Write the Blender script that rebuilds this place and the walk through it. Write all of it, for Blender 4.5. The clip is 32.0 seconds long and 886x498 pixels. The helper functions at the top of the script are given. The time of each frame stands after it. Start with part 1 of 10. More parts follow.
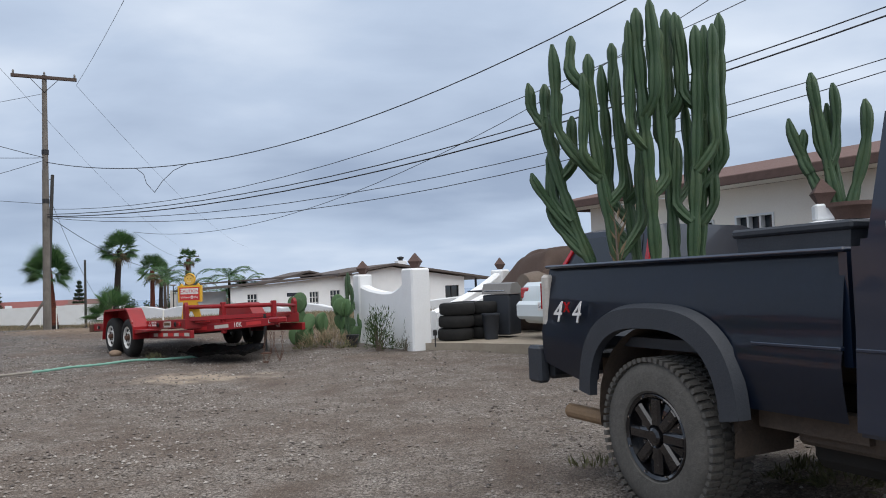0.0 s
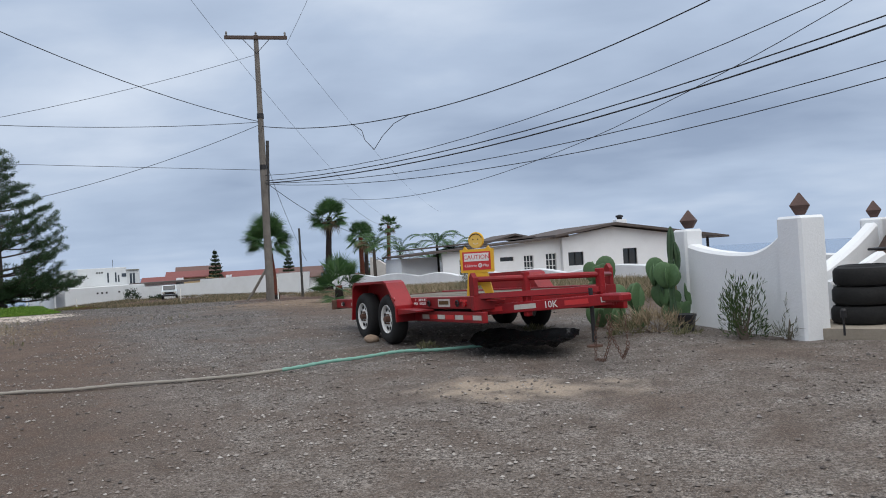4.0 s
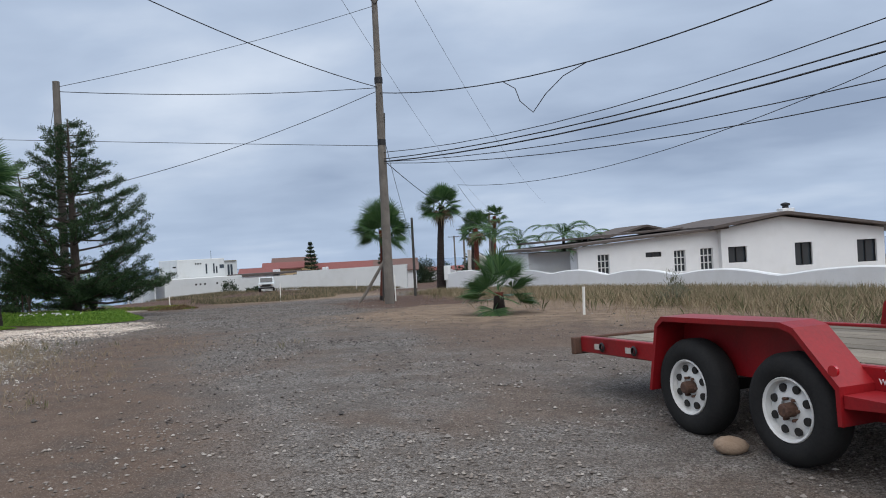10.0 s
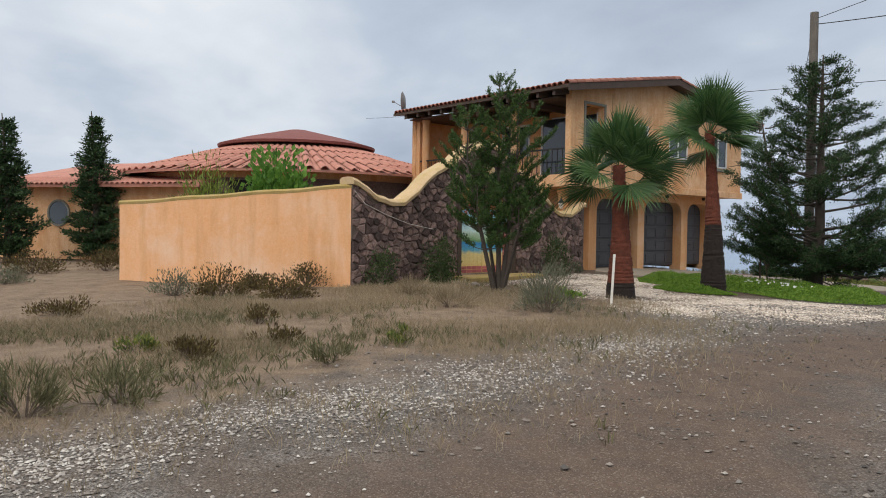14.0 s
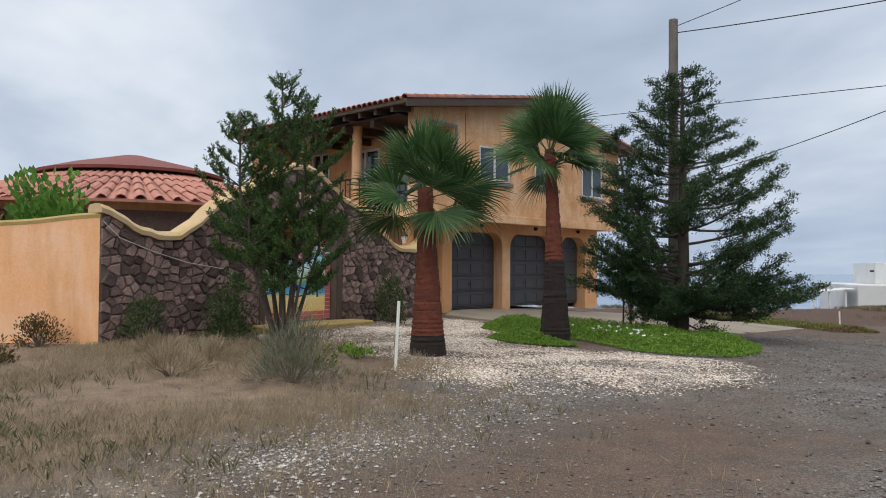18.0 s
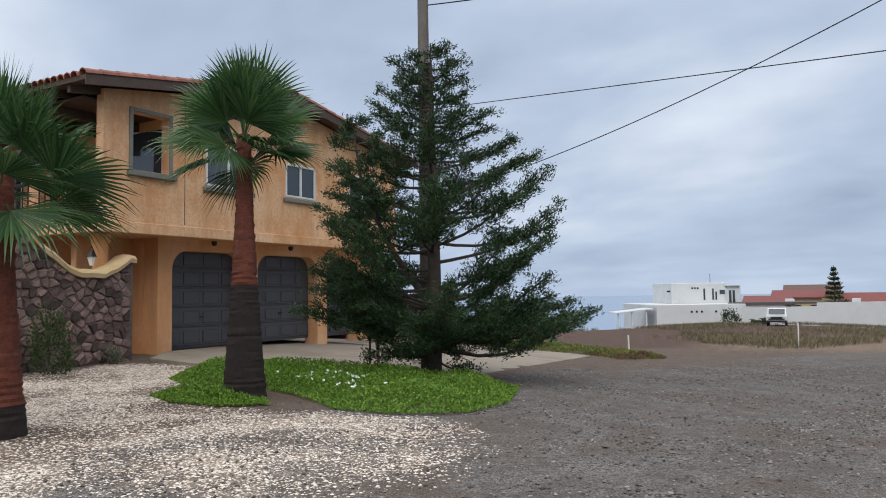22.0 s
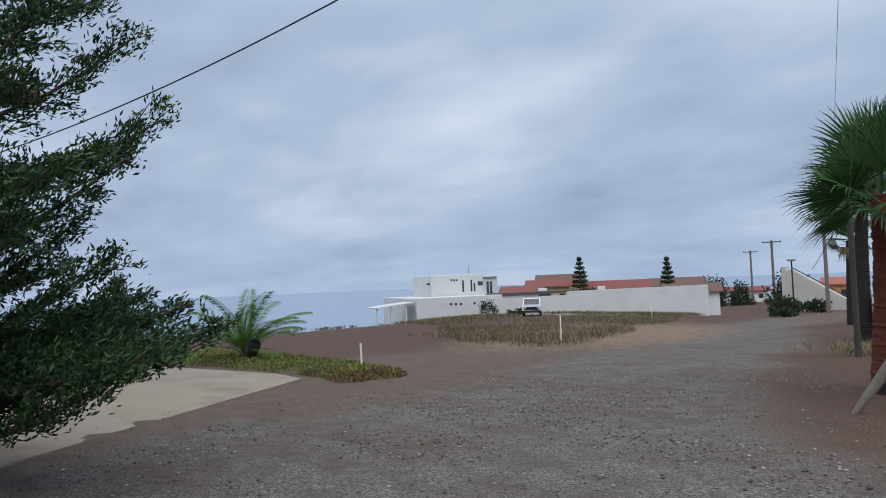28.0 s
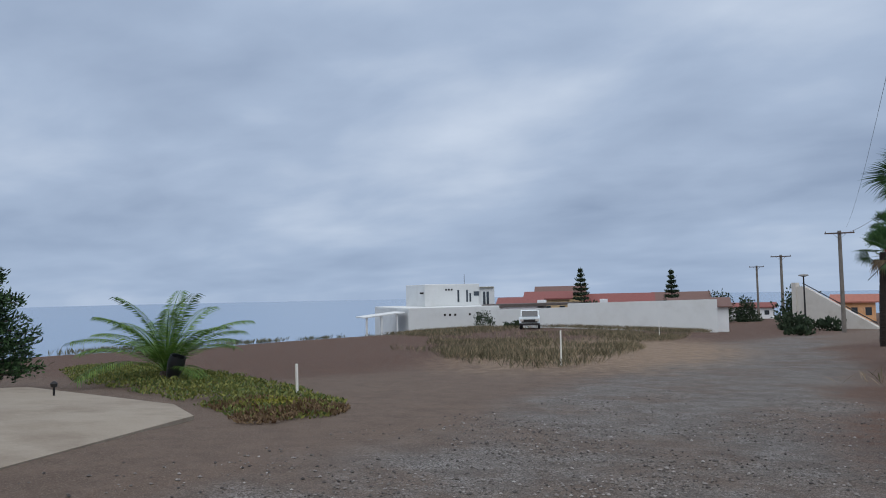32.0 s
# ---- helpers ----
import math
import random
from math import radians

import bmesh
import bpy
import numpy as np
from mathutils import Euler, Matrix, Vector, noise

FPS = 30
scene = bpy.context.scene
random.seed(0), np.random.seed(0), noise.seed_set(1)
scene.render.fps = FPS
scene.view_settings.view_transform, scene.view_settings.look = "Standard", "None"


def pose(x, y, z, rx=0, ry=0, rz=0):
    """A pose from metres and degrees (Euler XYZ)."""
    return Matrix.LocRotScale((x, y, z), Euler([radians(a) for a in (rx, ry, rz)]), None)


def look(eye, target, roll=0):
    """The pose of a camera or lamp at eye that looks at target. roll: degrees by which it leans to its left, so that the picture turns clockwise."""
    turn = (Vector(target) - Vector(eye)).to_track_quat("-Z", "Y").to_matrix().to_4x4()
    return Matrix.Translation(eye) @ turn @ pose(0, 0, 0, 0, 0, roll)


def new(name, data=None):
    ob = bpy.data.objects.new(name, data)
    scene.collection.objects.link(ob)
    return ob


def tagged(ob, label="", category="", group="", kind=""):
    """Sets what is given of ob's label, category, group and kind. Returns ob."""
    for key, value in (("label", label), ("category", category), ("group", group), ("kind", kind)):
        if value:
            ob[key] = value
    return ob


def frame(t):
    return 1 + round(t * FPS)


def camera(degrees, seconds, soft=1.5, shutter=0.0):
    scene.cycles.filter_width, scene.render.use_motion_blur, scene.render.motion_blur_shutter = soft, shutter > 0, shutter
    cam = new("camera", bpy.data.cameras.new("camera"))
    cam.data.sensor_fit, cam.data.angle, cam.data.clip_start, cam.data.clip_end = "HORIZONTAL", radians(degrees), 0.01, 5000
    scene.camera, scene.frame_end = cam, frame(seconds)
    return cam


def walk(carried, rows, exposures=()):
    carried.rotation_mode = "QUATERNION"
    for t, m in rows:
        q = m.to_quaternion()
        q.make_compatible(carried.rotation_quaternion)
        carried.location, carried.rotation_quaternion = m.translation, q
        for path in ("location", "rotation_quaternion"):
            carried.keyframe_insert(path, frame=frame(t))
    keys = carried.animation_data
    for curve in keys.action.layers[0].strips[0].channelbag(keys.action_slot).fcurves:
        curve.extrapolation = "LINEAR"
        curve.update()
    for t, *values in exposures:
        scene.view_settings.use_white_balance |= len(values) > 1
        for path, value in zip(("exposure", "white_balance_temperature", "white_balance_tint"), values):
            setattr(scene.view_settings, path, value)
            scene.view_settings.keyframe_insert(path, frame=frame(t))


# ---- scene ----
cam = camera(61.0, 32.0, soft=1.0)
PATH = [
    (0, (0.022, 0.01, 1.174), (0.04, 2.007, 1.264), -2.1),
    (0.5, (-0.333, 0.376, 1.191), (-0.442, 2.372, 1.267), -1.2),
    (1, (-0.587, 0.769, 1.155), (-0.779, 2.759, 1.201), -1.0),
    (1.5, (-0.892, 1.299, 1.184), (-1.167, 3.279, 1.215), -1.3),
    (2, (-1.2, 1.722, 1.209), (-1.56, 3.689, 1.231), -2.0),
    (2.5, (-1.549, 2.308, 1.2), (-1.975, 4.262, 1.221), -2.3),
    (4.5, (-2.659, 4.105, 1.243), (-3.139, 6.047, 1.258), -3.7),
    (5, (-2.972, 4.412, 1.233), (-3.486, 6.345, 1.247), -4.0),
    (5.5, (-3.315, 4.807, 1.298), (-3.87, 6.728, 1.309), -4.4),
    (6, (-3.681, 5.214, 1.34), (-4.271, 7.126, 1.348), -4.7),
    (6.5, (-3.988, 5.615, 1.331), (-4.595, 7.521, 1.332), -4.9),
    (7, (-4.35, 6.043, 1.314), (-4.948, 7.951, 1.306), -4.6),
    (7.5, (-4.656, 6.453, 1.347), (-5.213, 8.374, 1.332), -4.1),
    (8, (-4.866, 6.937, 1.365), (-5.368, 8.872, 1.353), -3.3),
    (8.5, (-5.134, 7.417, 1.384), (-5.578, 9.367, 1.388), -2.7),
    (9, (-5.355, 7.909, 1.356), (-5.813, 9.856, 1.369), -2.4),
    (9.5, (-5.605, 8.383, 1.402), (-6.153, 10.306, 1.417), -2.6),
    (10, (-5.98, 8.802, 1.454), (-6.669, 10.679, 1.462), -3.0),
    (10.5, (-6.27, 9.302, 1.481), (-7.164, 11.092, 1.484), -4.0),
    (11, (-6.492, 9.715, 1.473), (-7.553, 11.41, 1.461), -4.8),
    (11.5, (-6.652, 10.119, 1.522), (-7.892, 11.688, 1.491), -4.9),
    (12, (-6.845, 10.546, 1.564), (-8.347, 11.865, 1.516), -3.3),
    (12.5, (-7.13, 10.892, 1.542), (-8.798, 11.995, 1.474), -1.2),
    (13, (-7.354, 11.27, 1.561), (-9.16, 12.128, 1.485), -0.7),
    (13.5, (-7.671, 11.778, 1.495), (-9.593, 12.33, 1.437), -0.1),
    (14, (-7.887, 12.112, 1.471), (-9.825, 12.605, 1.42), 0.8),
    (14.5, (-8.155, 12.493, 1.438), (-10.104, 12.938, 1.393), 0.0),
    (16.5, (-9.327, 13.981, 1.644), (-11.269, 14.455, 1.681), -1.0),
    (17, (-9.794, 14.562, 1.604), (-11.696, 15.177, 1.669), 0.1),
    (17.5, (-9.902, 14.967, 1.595), (-11.778, 15.658, 1.658), 0.7),
    (18, (-10.22, 15.379, 1.551), (-12.1, 16.06, 1.597), 0.3),
    (18.5, (-10.487, 15.807, 1.562), (-12.394, 16.411, 1.597), -0.7),
    (19, (-10.684, 16.197, 1.646), (-12.631, 16.648, 1.721), -1.5),
    (19.5, (-10.968, 16.637, 1.627), (-12.92, 17.053, 1.758), -1.2),
    (20, (-11.344, 17.165, 1.569), (-13.261, 17.712, 1.733), -0.9),
    (20.5, (-11.555, 17.635, 1.575), (-13.431, 18.311, 1.735), -0.8),
    (21, (-11.984, 18.091, 1.598), (-13.807, 18.9, 1.743), -0.6),
    (21.5, (-12.28, 18.487, 1.557), (-14.036, 19.435, 1.684), -0.6),
    (22, (-12.655, 18.861, 1.531), (-14.334, 19.941, 1.646), -0.8),
    (22.5, (-13.07, 19.369, 1.551), (-14.673, 20.561, 1.652), -0.9),
    (23, (-13.361, 19.816, 1.569), (-14.898, 21.093, 1.666), -1.1),
    (23.5, (-13.72, 20.238, 1.611), (-15.2, 21.581, 1.697), -1.1),
    (24, (-14.016, 20.671, 1.6), (-15.448, 22.065, 1.681), -1.1),
    (24.5, (-14.361, 21.143, 1.574), (-15.752, 22.578, 1.65), -0.8),
    (25, (-14.716, 21.71, 1.578), (-16.082, 23.169, 1.658), -1.2),
    (25.5, (-15.046, 22.22, 1.601), (-16.403, 23.687, 1.688), -1.4),
    (27.5, (-16.391, 23.925, 1.523), (-17.693, 25.44, 1.611), -2.4),
    (28, (-16.747, 24.367, 1.466), (-18.023, 25.904, 1.553), -2.3),
    (28.5, (-17.113, 24.763, 1.431), (-18.345, 26.337, 1.514), -2.0),
    (29, (-17.43, 25.247, 1.424), (-18.584, 26.879, 1.497), -1.6),
    (29.5, (-17.691, 25.71, 1.398), (-18.734, 27.416, 1.468), -1.0),
    (30, (-17.887, 26.358, 1.353), (-18.754, 28.159, 1.417), -1.4),
    (30.5, (-18.146, 26.764, 1.356), (-18.988, 28.576, 1.438), -2.4),
    (31, (-18.475, 27.201, 1.327), (-19.455, 28.942, 1.416), -2.8),
    (31.5, (-18.7, 27.598, 1.345), (-19.803, 29.264, 1.431), -3.5),
    (32, (-19.039, 28.114, 1.311), (-20.315, 29.65, 1.426), -1.2),
]
# the clip's camera shifts its exposure and white balance a little as it turns
TONE = [(0, 0.15, 6500, 10), (2, 0.0, 6380, 10), (11, 0.0, 6380, 10), (12, 0.0, 6500, 10), (14, 0.1, 7050, 10), (17, 0.08, 6800, 10), (19, 0.08, 6760, 10), (21, 0.1, 6600, 10), (25, 0.08, 6500, 10), (28, -0.08, 6250, 10), (32, -0.22, 6200, 10)]
walk(cam, [(t, look(eye, target, roll)) for t, eye, target, roll in PATH], TONE)

# ---- world, sun ----
SUN_ELEV, SUN_AZ = radians(66), radians(140)


def make_world():
    w = bpy.data.worlds.new("overcast_sky")
    scene.world = w
    w.use_nodes = True
    nt = w.node_tree
    nt.nodes.clear()
    N = nt.nodes.new
    L = nt.links.new

    def math_node(op, a, b=None):
        n = N("ShaderNodeMath")
        n.operation = op
        for i, v in enumerate((a, b)):
            if v is None:
                continue
            if isinstance(v, (int, float)):
                n.inputs[i].default_value = v
            else:
                L(v, n.inputs[i])
        return n.outputs[0]

    tc = N("ShaderNodeTexCoord")
    sep = N("ShaderNodeSeparateXYZ")
    L(tc.outputs["Generated"], sep.inputs[0])
    zz = math_node("MAXIMUM", sep.outputs["Z"], 0.0)
    den = math_node("ADD", zz, 0.20)
    comb = N("ShaderNodeCombineXYZ")
    L(math_node("DIVIDE", sep.outputs["X"], den), comb.inputs[0])
    L(math_node("DIVIDE", sep.outputs["Y"], den), comb.inputs[1])
    mapping = N("ShaderNodeMapping")
    mapping.inputs["Rotation"].default_value = (0, 0, radians(-35))
    mapping.inputs["Scale"].default_value = (0.75, 1.0, 1.0)
    L(comb.outputs[0], mapping.inputs["Vector"])

    def noise_tex(scale, detail, rough, dist=0.0):
        n = N("ShaderNodeTexNoise")
        n.inputs["Scale"].default_value = scale
        n.inputs["Detail"].default_value = detail
        n.inputs["Roughness"].default_value = rough
        n.inputs["Distortion"].default_value = dist
        L(mapping.outputs[0], n.inputs["Vector"])
        return n.outputs["Fac"]

    big = noise_tex(0.62, 4, 0.52, 0.2)
    fine = noise_tex(2.2, 5, 0.55, 0.2)
    cloud = math_node("ADD", math_node("MULTIPLY", big, 0.80), math_node("MULTIPLY", fine, 0.20))
    ramp = N("ShaderNodeValToRGB")
    L(cloud, ramp.inputs[0])
    els = ramp.color_ramp.elements
    els[0].position, els[0].color = 0.36, (0.295, 0.37, 0.505, 1)
    els[1].position, els[1].color = 0.65, (0.73, 0.80, 0.90, 1)
    mid = els.new(0.50)
    mid.color = (0.455, 0.545, 0.69, 1)
    # towards the horizon the deck turns into a smoother blue band
    hz = N("ShaderNodeMapRange")
    hz.inputs["From Min"].default_value, hz.inputs["From Max"].default_value = 0.0, 0.16
    hz.interpolation_type = "SMOOTHSTEP"
    L(zz, hz.inputs["Value"])
    mix = N("ShaderNodeMix")
    mix.data_type = "RGBA"
    L(hz.outputs[0], mix.inputs["Factor"])
    mix.inputs["A"].default_value = (0.40, 0.51, 0.68, 1)
    L(ramp.outputs[0], mix.inputs["B"])
    half = N("ShaderNodeMix")
    half.data_type = "RGBA"
    half.inputs["Factor"].default_value = 0.45
    L(mix.outputs["Result"], half.inputs["B"])
    L(ramp.outputs[0], half.inputs["A"])
    sky = N("ShaderNodeTexSky")
    sky.sky_type = "NISHITA"
    sky.sun_disc = False
    sky.sun_elevation, sky.sun_rotation = SUN_ELEV, SUN_AZ
    sky.air_density, sky.dust_density = 1.0, 2.0
    bg_sky, bg_cloud = N("ShaderNodeBackground"), N("ShaderNodeBackground")
    bg_sky.inputs["Strength"].default_value = 0.05
    bg_cloud.inputs["Strength"].default_value = 1.06
    L(sky.outputs[0], bg_sky.inputs["Color"])
    L(half.outputs["Result"], bg_cloud.inputs["Color"])
    ms = N("ShaderNodeMixShader")
    ms.inputs[0].default_value = 0.95
    out = N("ShaderNodeOutputWorld")
    L(bg_sky.outputs[0], ms.inputs[1])
    L(bg_cloud.outputs[0], ms.inputs[2])
    L(ms.outputs[0], out.inputs[0])


make_world()
sun_data = bpy.data.lights.new("sun", "SUN")
sun_data.energy, sun_data.angle, sun_data.color = 2.7, radians(100), (1.0, 0.95, 0.88)
sun = new("sun", sun_data)
sun.matrix_world = look((40 * math.sin(SUN_AZ) * math.cos(SUN_ELEV), 40 * math.cos(SUN_AZ) * math.cos(SUN_ELEV), 40 * math.sin(SUN_ELEV)), (0, 0, 0))

# ---- materials ----
def mat(name, c1, c2=None, rough=0.8, metal=0.0, scale=6.0, fine=60.0, bump=0.15, bump_scale=None, stain=None, stain_amt=0.35, rand=0.0, coat=0.0, detail=5.0, spec=0.5, streak=None, streak_amt=0.5):
    """A surface with two scales of colour change, an optional stain colour and fine relief."""
    m = bpy.data.materials.new(name)
    m.use_nodes = True
    nt = m.node_tree
    N, L = nt.nodes.new, nt.links.new
    b = nt.nodes["Principled BSDF"]
    c2 = c2 or tuple(v * 0.78 for v in c1)
    tc = N("ShaderNodeTexCoord")

    def noise_tex(s, d, r=0.6):
        n = N("ShaderNodeTexNoise")
        n.inputs["Scale"].default_value, n.inputs["Detail"].default_value, n.inputs["Roughness"].default_value = s, d, r
        L(tc.outputs["Object"], n.inputs["Vector"])
        return n.outputs["Fac"]

    def mixc(fac, a, bb):
        x = N("ShaderNodeMix")
        x.data_type = "RGBA"
        for key, v in (("Factor", fac), ("A", a), ("B", bb)):
            if isinstance(v, tuple):
                x.inputs[key].default_value = (*v, 1)
            elif isinstance(v, (int, float)):
                x.inputs[key].default_value = v
            else:
                L(v, x.inputs[key])
        return x.outputs["Result"]

    def contrast(v, lo, hi):
        r = N("ShaderNodeMapRange")
        r.inputs["From Min"].default_value, r.inputs["From Max"].default_value = lo, hi
        L(v, r.inputs["Value"])
        return r.outputs[0]

    n1, n2 = noise_tex(scale, detail), noise_tex(fine, 4.0)
    add = N("ShaderNodeMath")
    add.operation = "MULTIPLY_ADD"
    L(n2, add.inputs[0])
    add.inputs[1].default_value = 0.5
    sub = N("ShaderNodeMath")
    sub.operation = "MULTIPLY"
    L(n1, sub.inputs[0])
    sub.inputs[1].default_value = 0.5
    L(sub.outputs[0], add.inputs[2])
    col = mixc(contrast(add.outputs[0], 0.33, 0.67), c1, c2)
    if stain:
        st = contrast(noise_tex(scale * 0.45, 6.0, 0.7), 0.48, 0.68)
        sm = N("ShaderNodeMath")
        sm.operation = "MULTIPLY"
        L(st, sm.inputs[0])
        sm.inputs[1].default_value = stain_amt
        col = mixc(sm.outputs[0], col, stain)
    if streak:
        mp = N("ShaderNodeMapping")
        mp.inputs["Scale"].default_value = (1.0, 1.0, 0.16)
        L(tc.outputs["Object"], mp.inputs["Vector"])
        sn = N("ShaderNodeTexNoise")
        sn.inputs["Scale"].default_value, sn.inputs["Detail"].default_value, sn.inputs["Roughness"].default_value = 3.2, 7.0, 0.65
        L(mp.outputs[0], sn.inputs["Vector"])
        sm2 = N("ShaderNodeMath")
        sm2.operation = "MULTIPLY"
        L(contrast(sn.outputs["Fac"], 0.47, 0.66), sm2.inputs[0])
        sm2.inputs[1].default_value = streak_amt
        col = mixc(sm2.outputs[0], col, streak)
    if rand:
        oi = N("ShaderNodeObjectInfo")
        hsv = N("ShaderNodeHueSaturation")
        mr = N("ShaderNodeMapRange")
        mr.inputs["To Min"].default_value, mr.inputs["To Max"].default_value = 1 - rand, 1 + rand
        L(oi.outputs["Random"], mr.inputs["Value"])
        L(mr.outputs[0], hsv.inputs["Value"])
        L(col, hsv.inputs["Color"])
        col = hsv.outputs[0]
    L(col, b.inputs["Base Color"])
    b.inputs["Roughness"].default_value = rough
    b.inputs["Metallic"].default_value = metal
    b.inputs["Coat Weight"].default_value = coat
    b.inputs["Specular IOR Level"].default_value = spec
    if bump:
        bp = N("ShaderNodeBump")
        bp.inputs["Strength"].default_value = bump
        bp.inputs["Distance"].default_value = 0.02
        L(noise_tex(bump_scale or fine, 5.0), bp.inputs["Height"])
        L(bp.outputs[0], b.inputs["Normal"])
    return m


def leaf_mat(name, c1, c2, rough=0.6, trans=0.12):
    """Foliage whose tone changes from leaf to leaf."""
    m = bpy.data.materials.new(name)
    m.use_nodes = True
    nt = m.node_tree
    N, L = nt.nodes.new, nt.links.new
    b = nt.nodes["Principled BSDF"]
    g = N("ShaderNodeNewGeometry")
    r = N("ShaderNodeValToRGB")
    r.color_ramp.elements[0].color, r.color_ramp.elements[1].color = (*c1, 1), (*c2, 1)
    L(g.outputs["Random Per Island"], r.inputs[0])
    L(r.outputs[0], b.inputs["Base Color"])
    b.inputs["Roughness"].default_value = rough
    b.inputs["Specular IOR Level"].default_value = 0.3
    if trans:
        t = N("ShaderNodeBsdfTranslucent")
        L(r.outputs[0], t.inputs["Color"])
        ms = N("ShaderNodeMixShader")
        ms.inputs[0].default_value = trans
        L(b.outputs[0], ms.inputs[1])
        L(t.outputs[0], ms.inputs[2])
        L(ms.outputs[0], nt.nodes["Material Output"].inputs[0])
    return m


def glass_mat(name, tint=(0.02, 0.03, 0.04), rough=0.05):
    m = bpy.data.materials.new(name)
    m.use_nodes = True
    b = m.node_tree.nodes["Principled BSDF"]
    b.inputs["Base Color"].default_value = (*tint, 1)
    b.inputs["Roughness"].default_value = rough
    b.inputs["Specular IOR Level"].default_value = 0.9
    return m


M = {}
M["stucco_orange"] = mat("orange_stucco", (0.63, 0.30, 0.115), (0.70, 0.40, 0.21), 0.92, scale=1.6, fine=26, bump=0.35, stain=(0.74, 0.55, 0.40), stain_amt=0.55, streak=(0.50, 0.25, 0.12), streak_amt=0.5)
M["stucco_peach"] = mat("peach_stucco", (0.60, 0.31, 0.135), (0.77, 0.54, 0.35), 0.92, scale=1.3, fine=14, bump=0.5, stain=(0.55, 0.235, 0.075), stain_amt=0.85, streak=(0.50, 0.25, 0.115), streak_amt=0.6)
M["stucco_wall"] = mat("wall_stucco", (0.76, 0.37, 0.16), (0.82, 0.49, 0.29), 0.92, scale=1.4, fine=24, bump=0.3, stain=(0.82, 0.61, 0.46), stain_amt=0.6, streak=(0.60, 0.30, 0.13), streak_amt=0.45)
M["moss_cap"] = mat("mossy_cap", (0.33, 0.24, 0.06), (0.42, 0.30, 0.15), 0.95, scale=3, fine=30, bump=0.5, stain=(0.17, 0.15, 0.03), stain_amt=0.6)
M["cream_cap"] = mat("cream_cap", (0.60, 0.45, 0.29), (0.48, 0.34, 0.17), 0.9, scale=4, fine=40, bump=0.3, stain=(0.36, 0.27, 0.06), stain_amt=0.5)
M["stone"] = mat("lava_stone", (0.085, 0.052, 0.050), (0.25, 0.175, 0.155), 0.9, scale=13, fine=60, bump=1.0, rand=0.7, stain=(0.24, 0.15, 0.12), stain_amt=0.45)
M["mortar"] = mat("mortar", (0.085, 0.064, 0.054), (0.17, 0.13, 0.11), 0.95, scale=8, fine=60, bump=0.5)
M["tile_red"] = mat("clay_tile", (0.27, 0.085, 0.058), (0.36, 0.15, 0.105), 0.8, scale=5, fine=50, bump=0.2, rand=0.25, stain=(0.12, 0.07, 0.05), stain_amt=0.5)
M["tile_far"] = mat("dark_red_roof_tile", (0.165, 0.050, 0.046), (0.23, 0.082, 0.07), 0.85, scale=3, fine=20, bump=0.2)
M["tile_pink"] = mat("faded_clay_tile", (0.42, 0.155, 0.115), (0.50, 0.25, 0.19), 0.85, scale=3, fine=40, bump=0.25, stain=(0.20, 0.12, 0.09), stain_amt=0.45)
M["wood_dark"] = mat("dark_wood", (0.05, 0.032, 0.025), (0.095, 0.065, 0.05), 0.75, scale=4, fine=40, bump=0.3)
M["wood_pole"] = mat("weathered_pole", (0.13, 0.115, 0.10), (0.22, 0.20, 0.175), 0.9, scale=3, fine=45, bump=0.5, stain=(0.07, 0.058, 0.05), stain_amt=0.5, streak=(0.09, 0.078, 0.068), streak_amt=0.5)
M["pole_dark"] = mat("tarred_pole", (0.030, 0.029, 0.028), (0.062, 0.058, 0.052), 0.85, scale=3, fine=45, bump=0.5, streak=(0.09, 0.085, 0.075), streak_amt=0.35)
M["garage"] = mat("grey_door_paint", (0.050, 0.050, 0.058), (0.068, 0.068, 0.077), 0.55, scale=2, fine=40, bump=0.08)
M["concrete"] = mat("concrete", (0.255, 0.215, 0.165), (0.32, 0.28, 0.225), 0.9, scale=1.2, fine=40, bump=0.25, stain=(0.15, 0.115, 0.085), stain_amt=0.65)
M["white_paint"] = mat("white_stucco", (0.74, 0.75, 0.76), (0.80, 0.81, 0.81), 0.88, scale=1.2, fine=35, bump=0.2, stain=(0.60, 0.60, 0.58), stain_amt=0.3)
M["far_white"] = mat("greyer_white_stucco", (0.56, 0.58, 0.58), (0.63, 0.645, 0.64), 0.9, scale=0.6, fine=12, bump=0.2, stain=(0.46, 0.46, 0.44), stain_amt=0.4)
M["roof_dark"] = mat("dark_shingle", (0.075, 0.060, 0.055), (0.12, 0.10, 0.09), 0.9, scale=4, fine=25, bump=0.4)
M["roof_brown"] = mat("brown_shingle", (0.115, 0.062, 0.05), (0.16, 0.095, 0.08), 0.9, scale=4, fine=30, bump=0.4)
M["win_white"] = mat("white_frame", (0.72, 0.73, 0.73), None, 0.5, scale=5, bump=0.03)
M["sill_grey"] = mat("grey_green_trim", (0.16, 0.16, 0.135), (0.20, 0.20, 0.17), 0.8, scale=8, bump=0.2)
M["glass"] = glass_mat("window_glass", (0.035, 0.045, 0.055), 0.04)
M["liner"] = mat("scuffed_black_plastic", (0.010, 0.010, 0.012), (0.022, 0.023, 0.026), 0.13, scale=5, bump=0.1)
# near-black: joints and grilles, and shade painted into rooms, holes and openings
M["dark"] = mat("shade_and_joint_black", (0.02, 0.018, 0.016), None, 0.9, bump=0)
M["black_metal"] = mat("black_metal", (0.02, 0.02, 0.022), (0.035, 0.033, 0.033), 0.55, 0.4, bump=0.08)
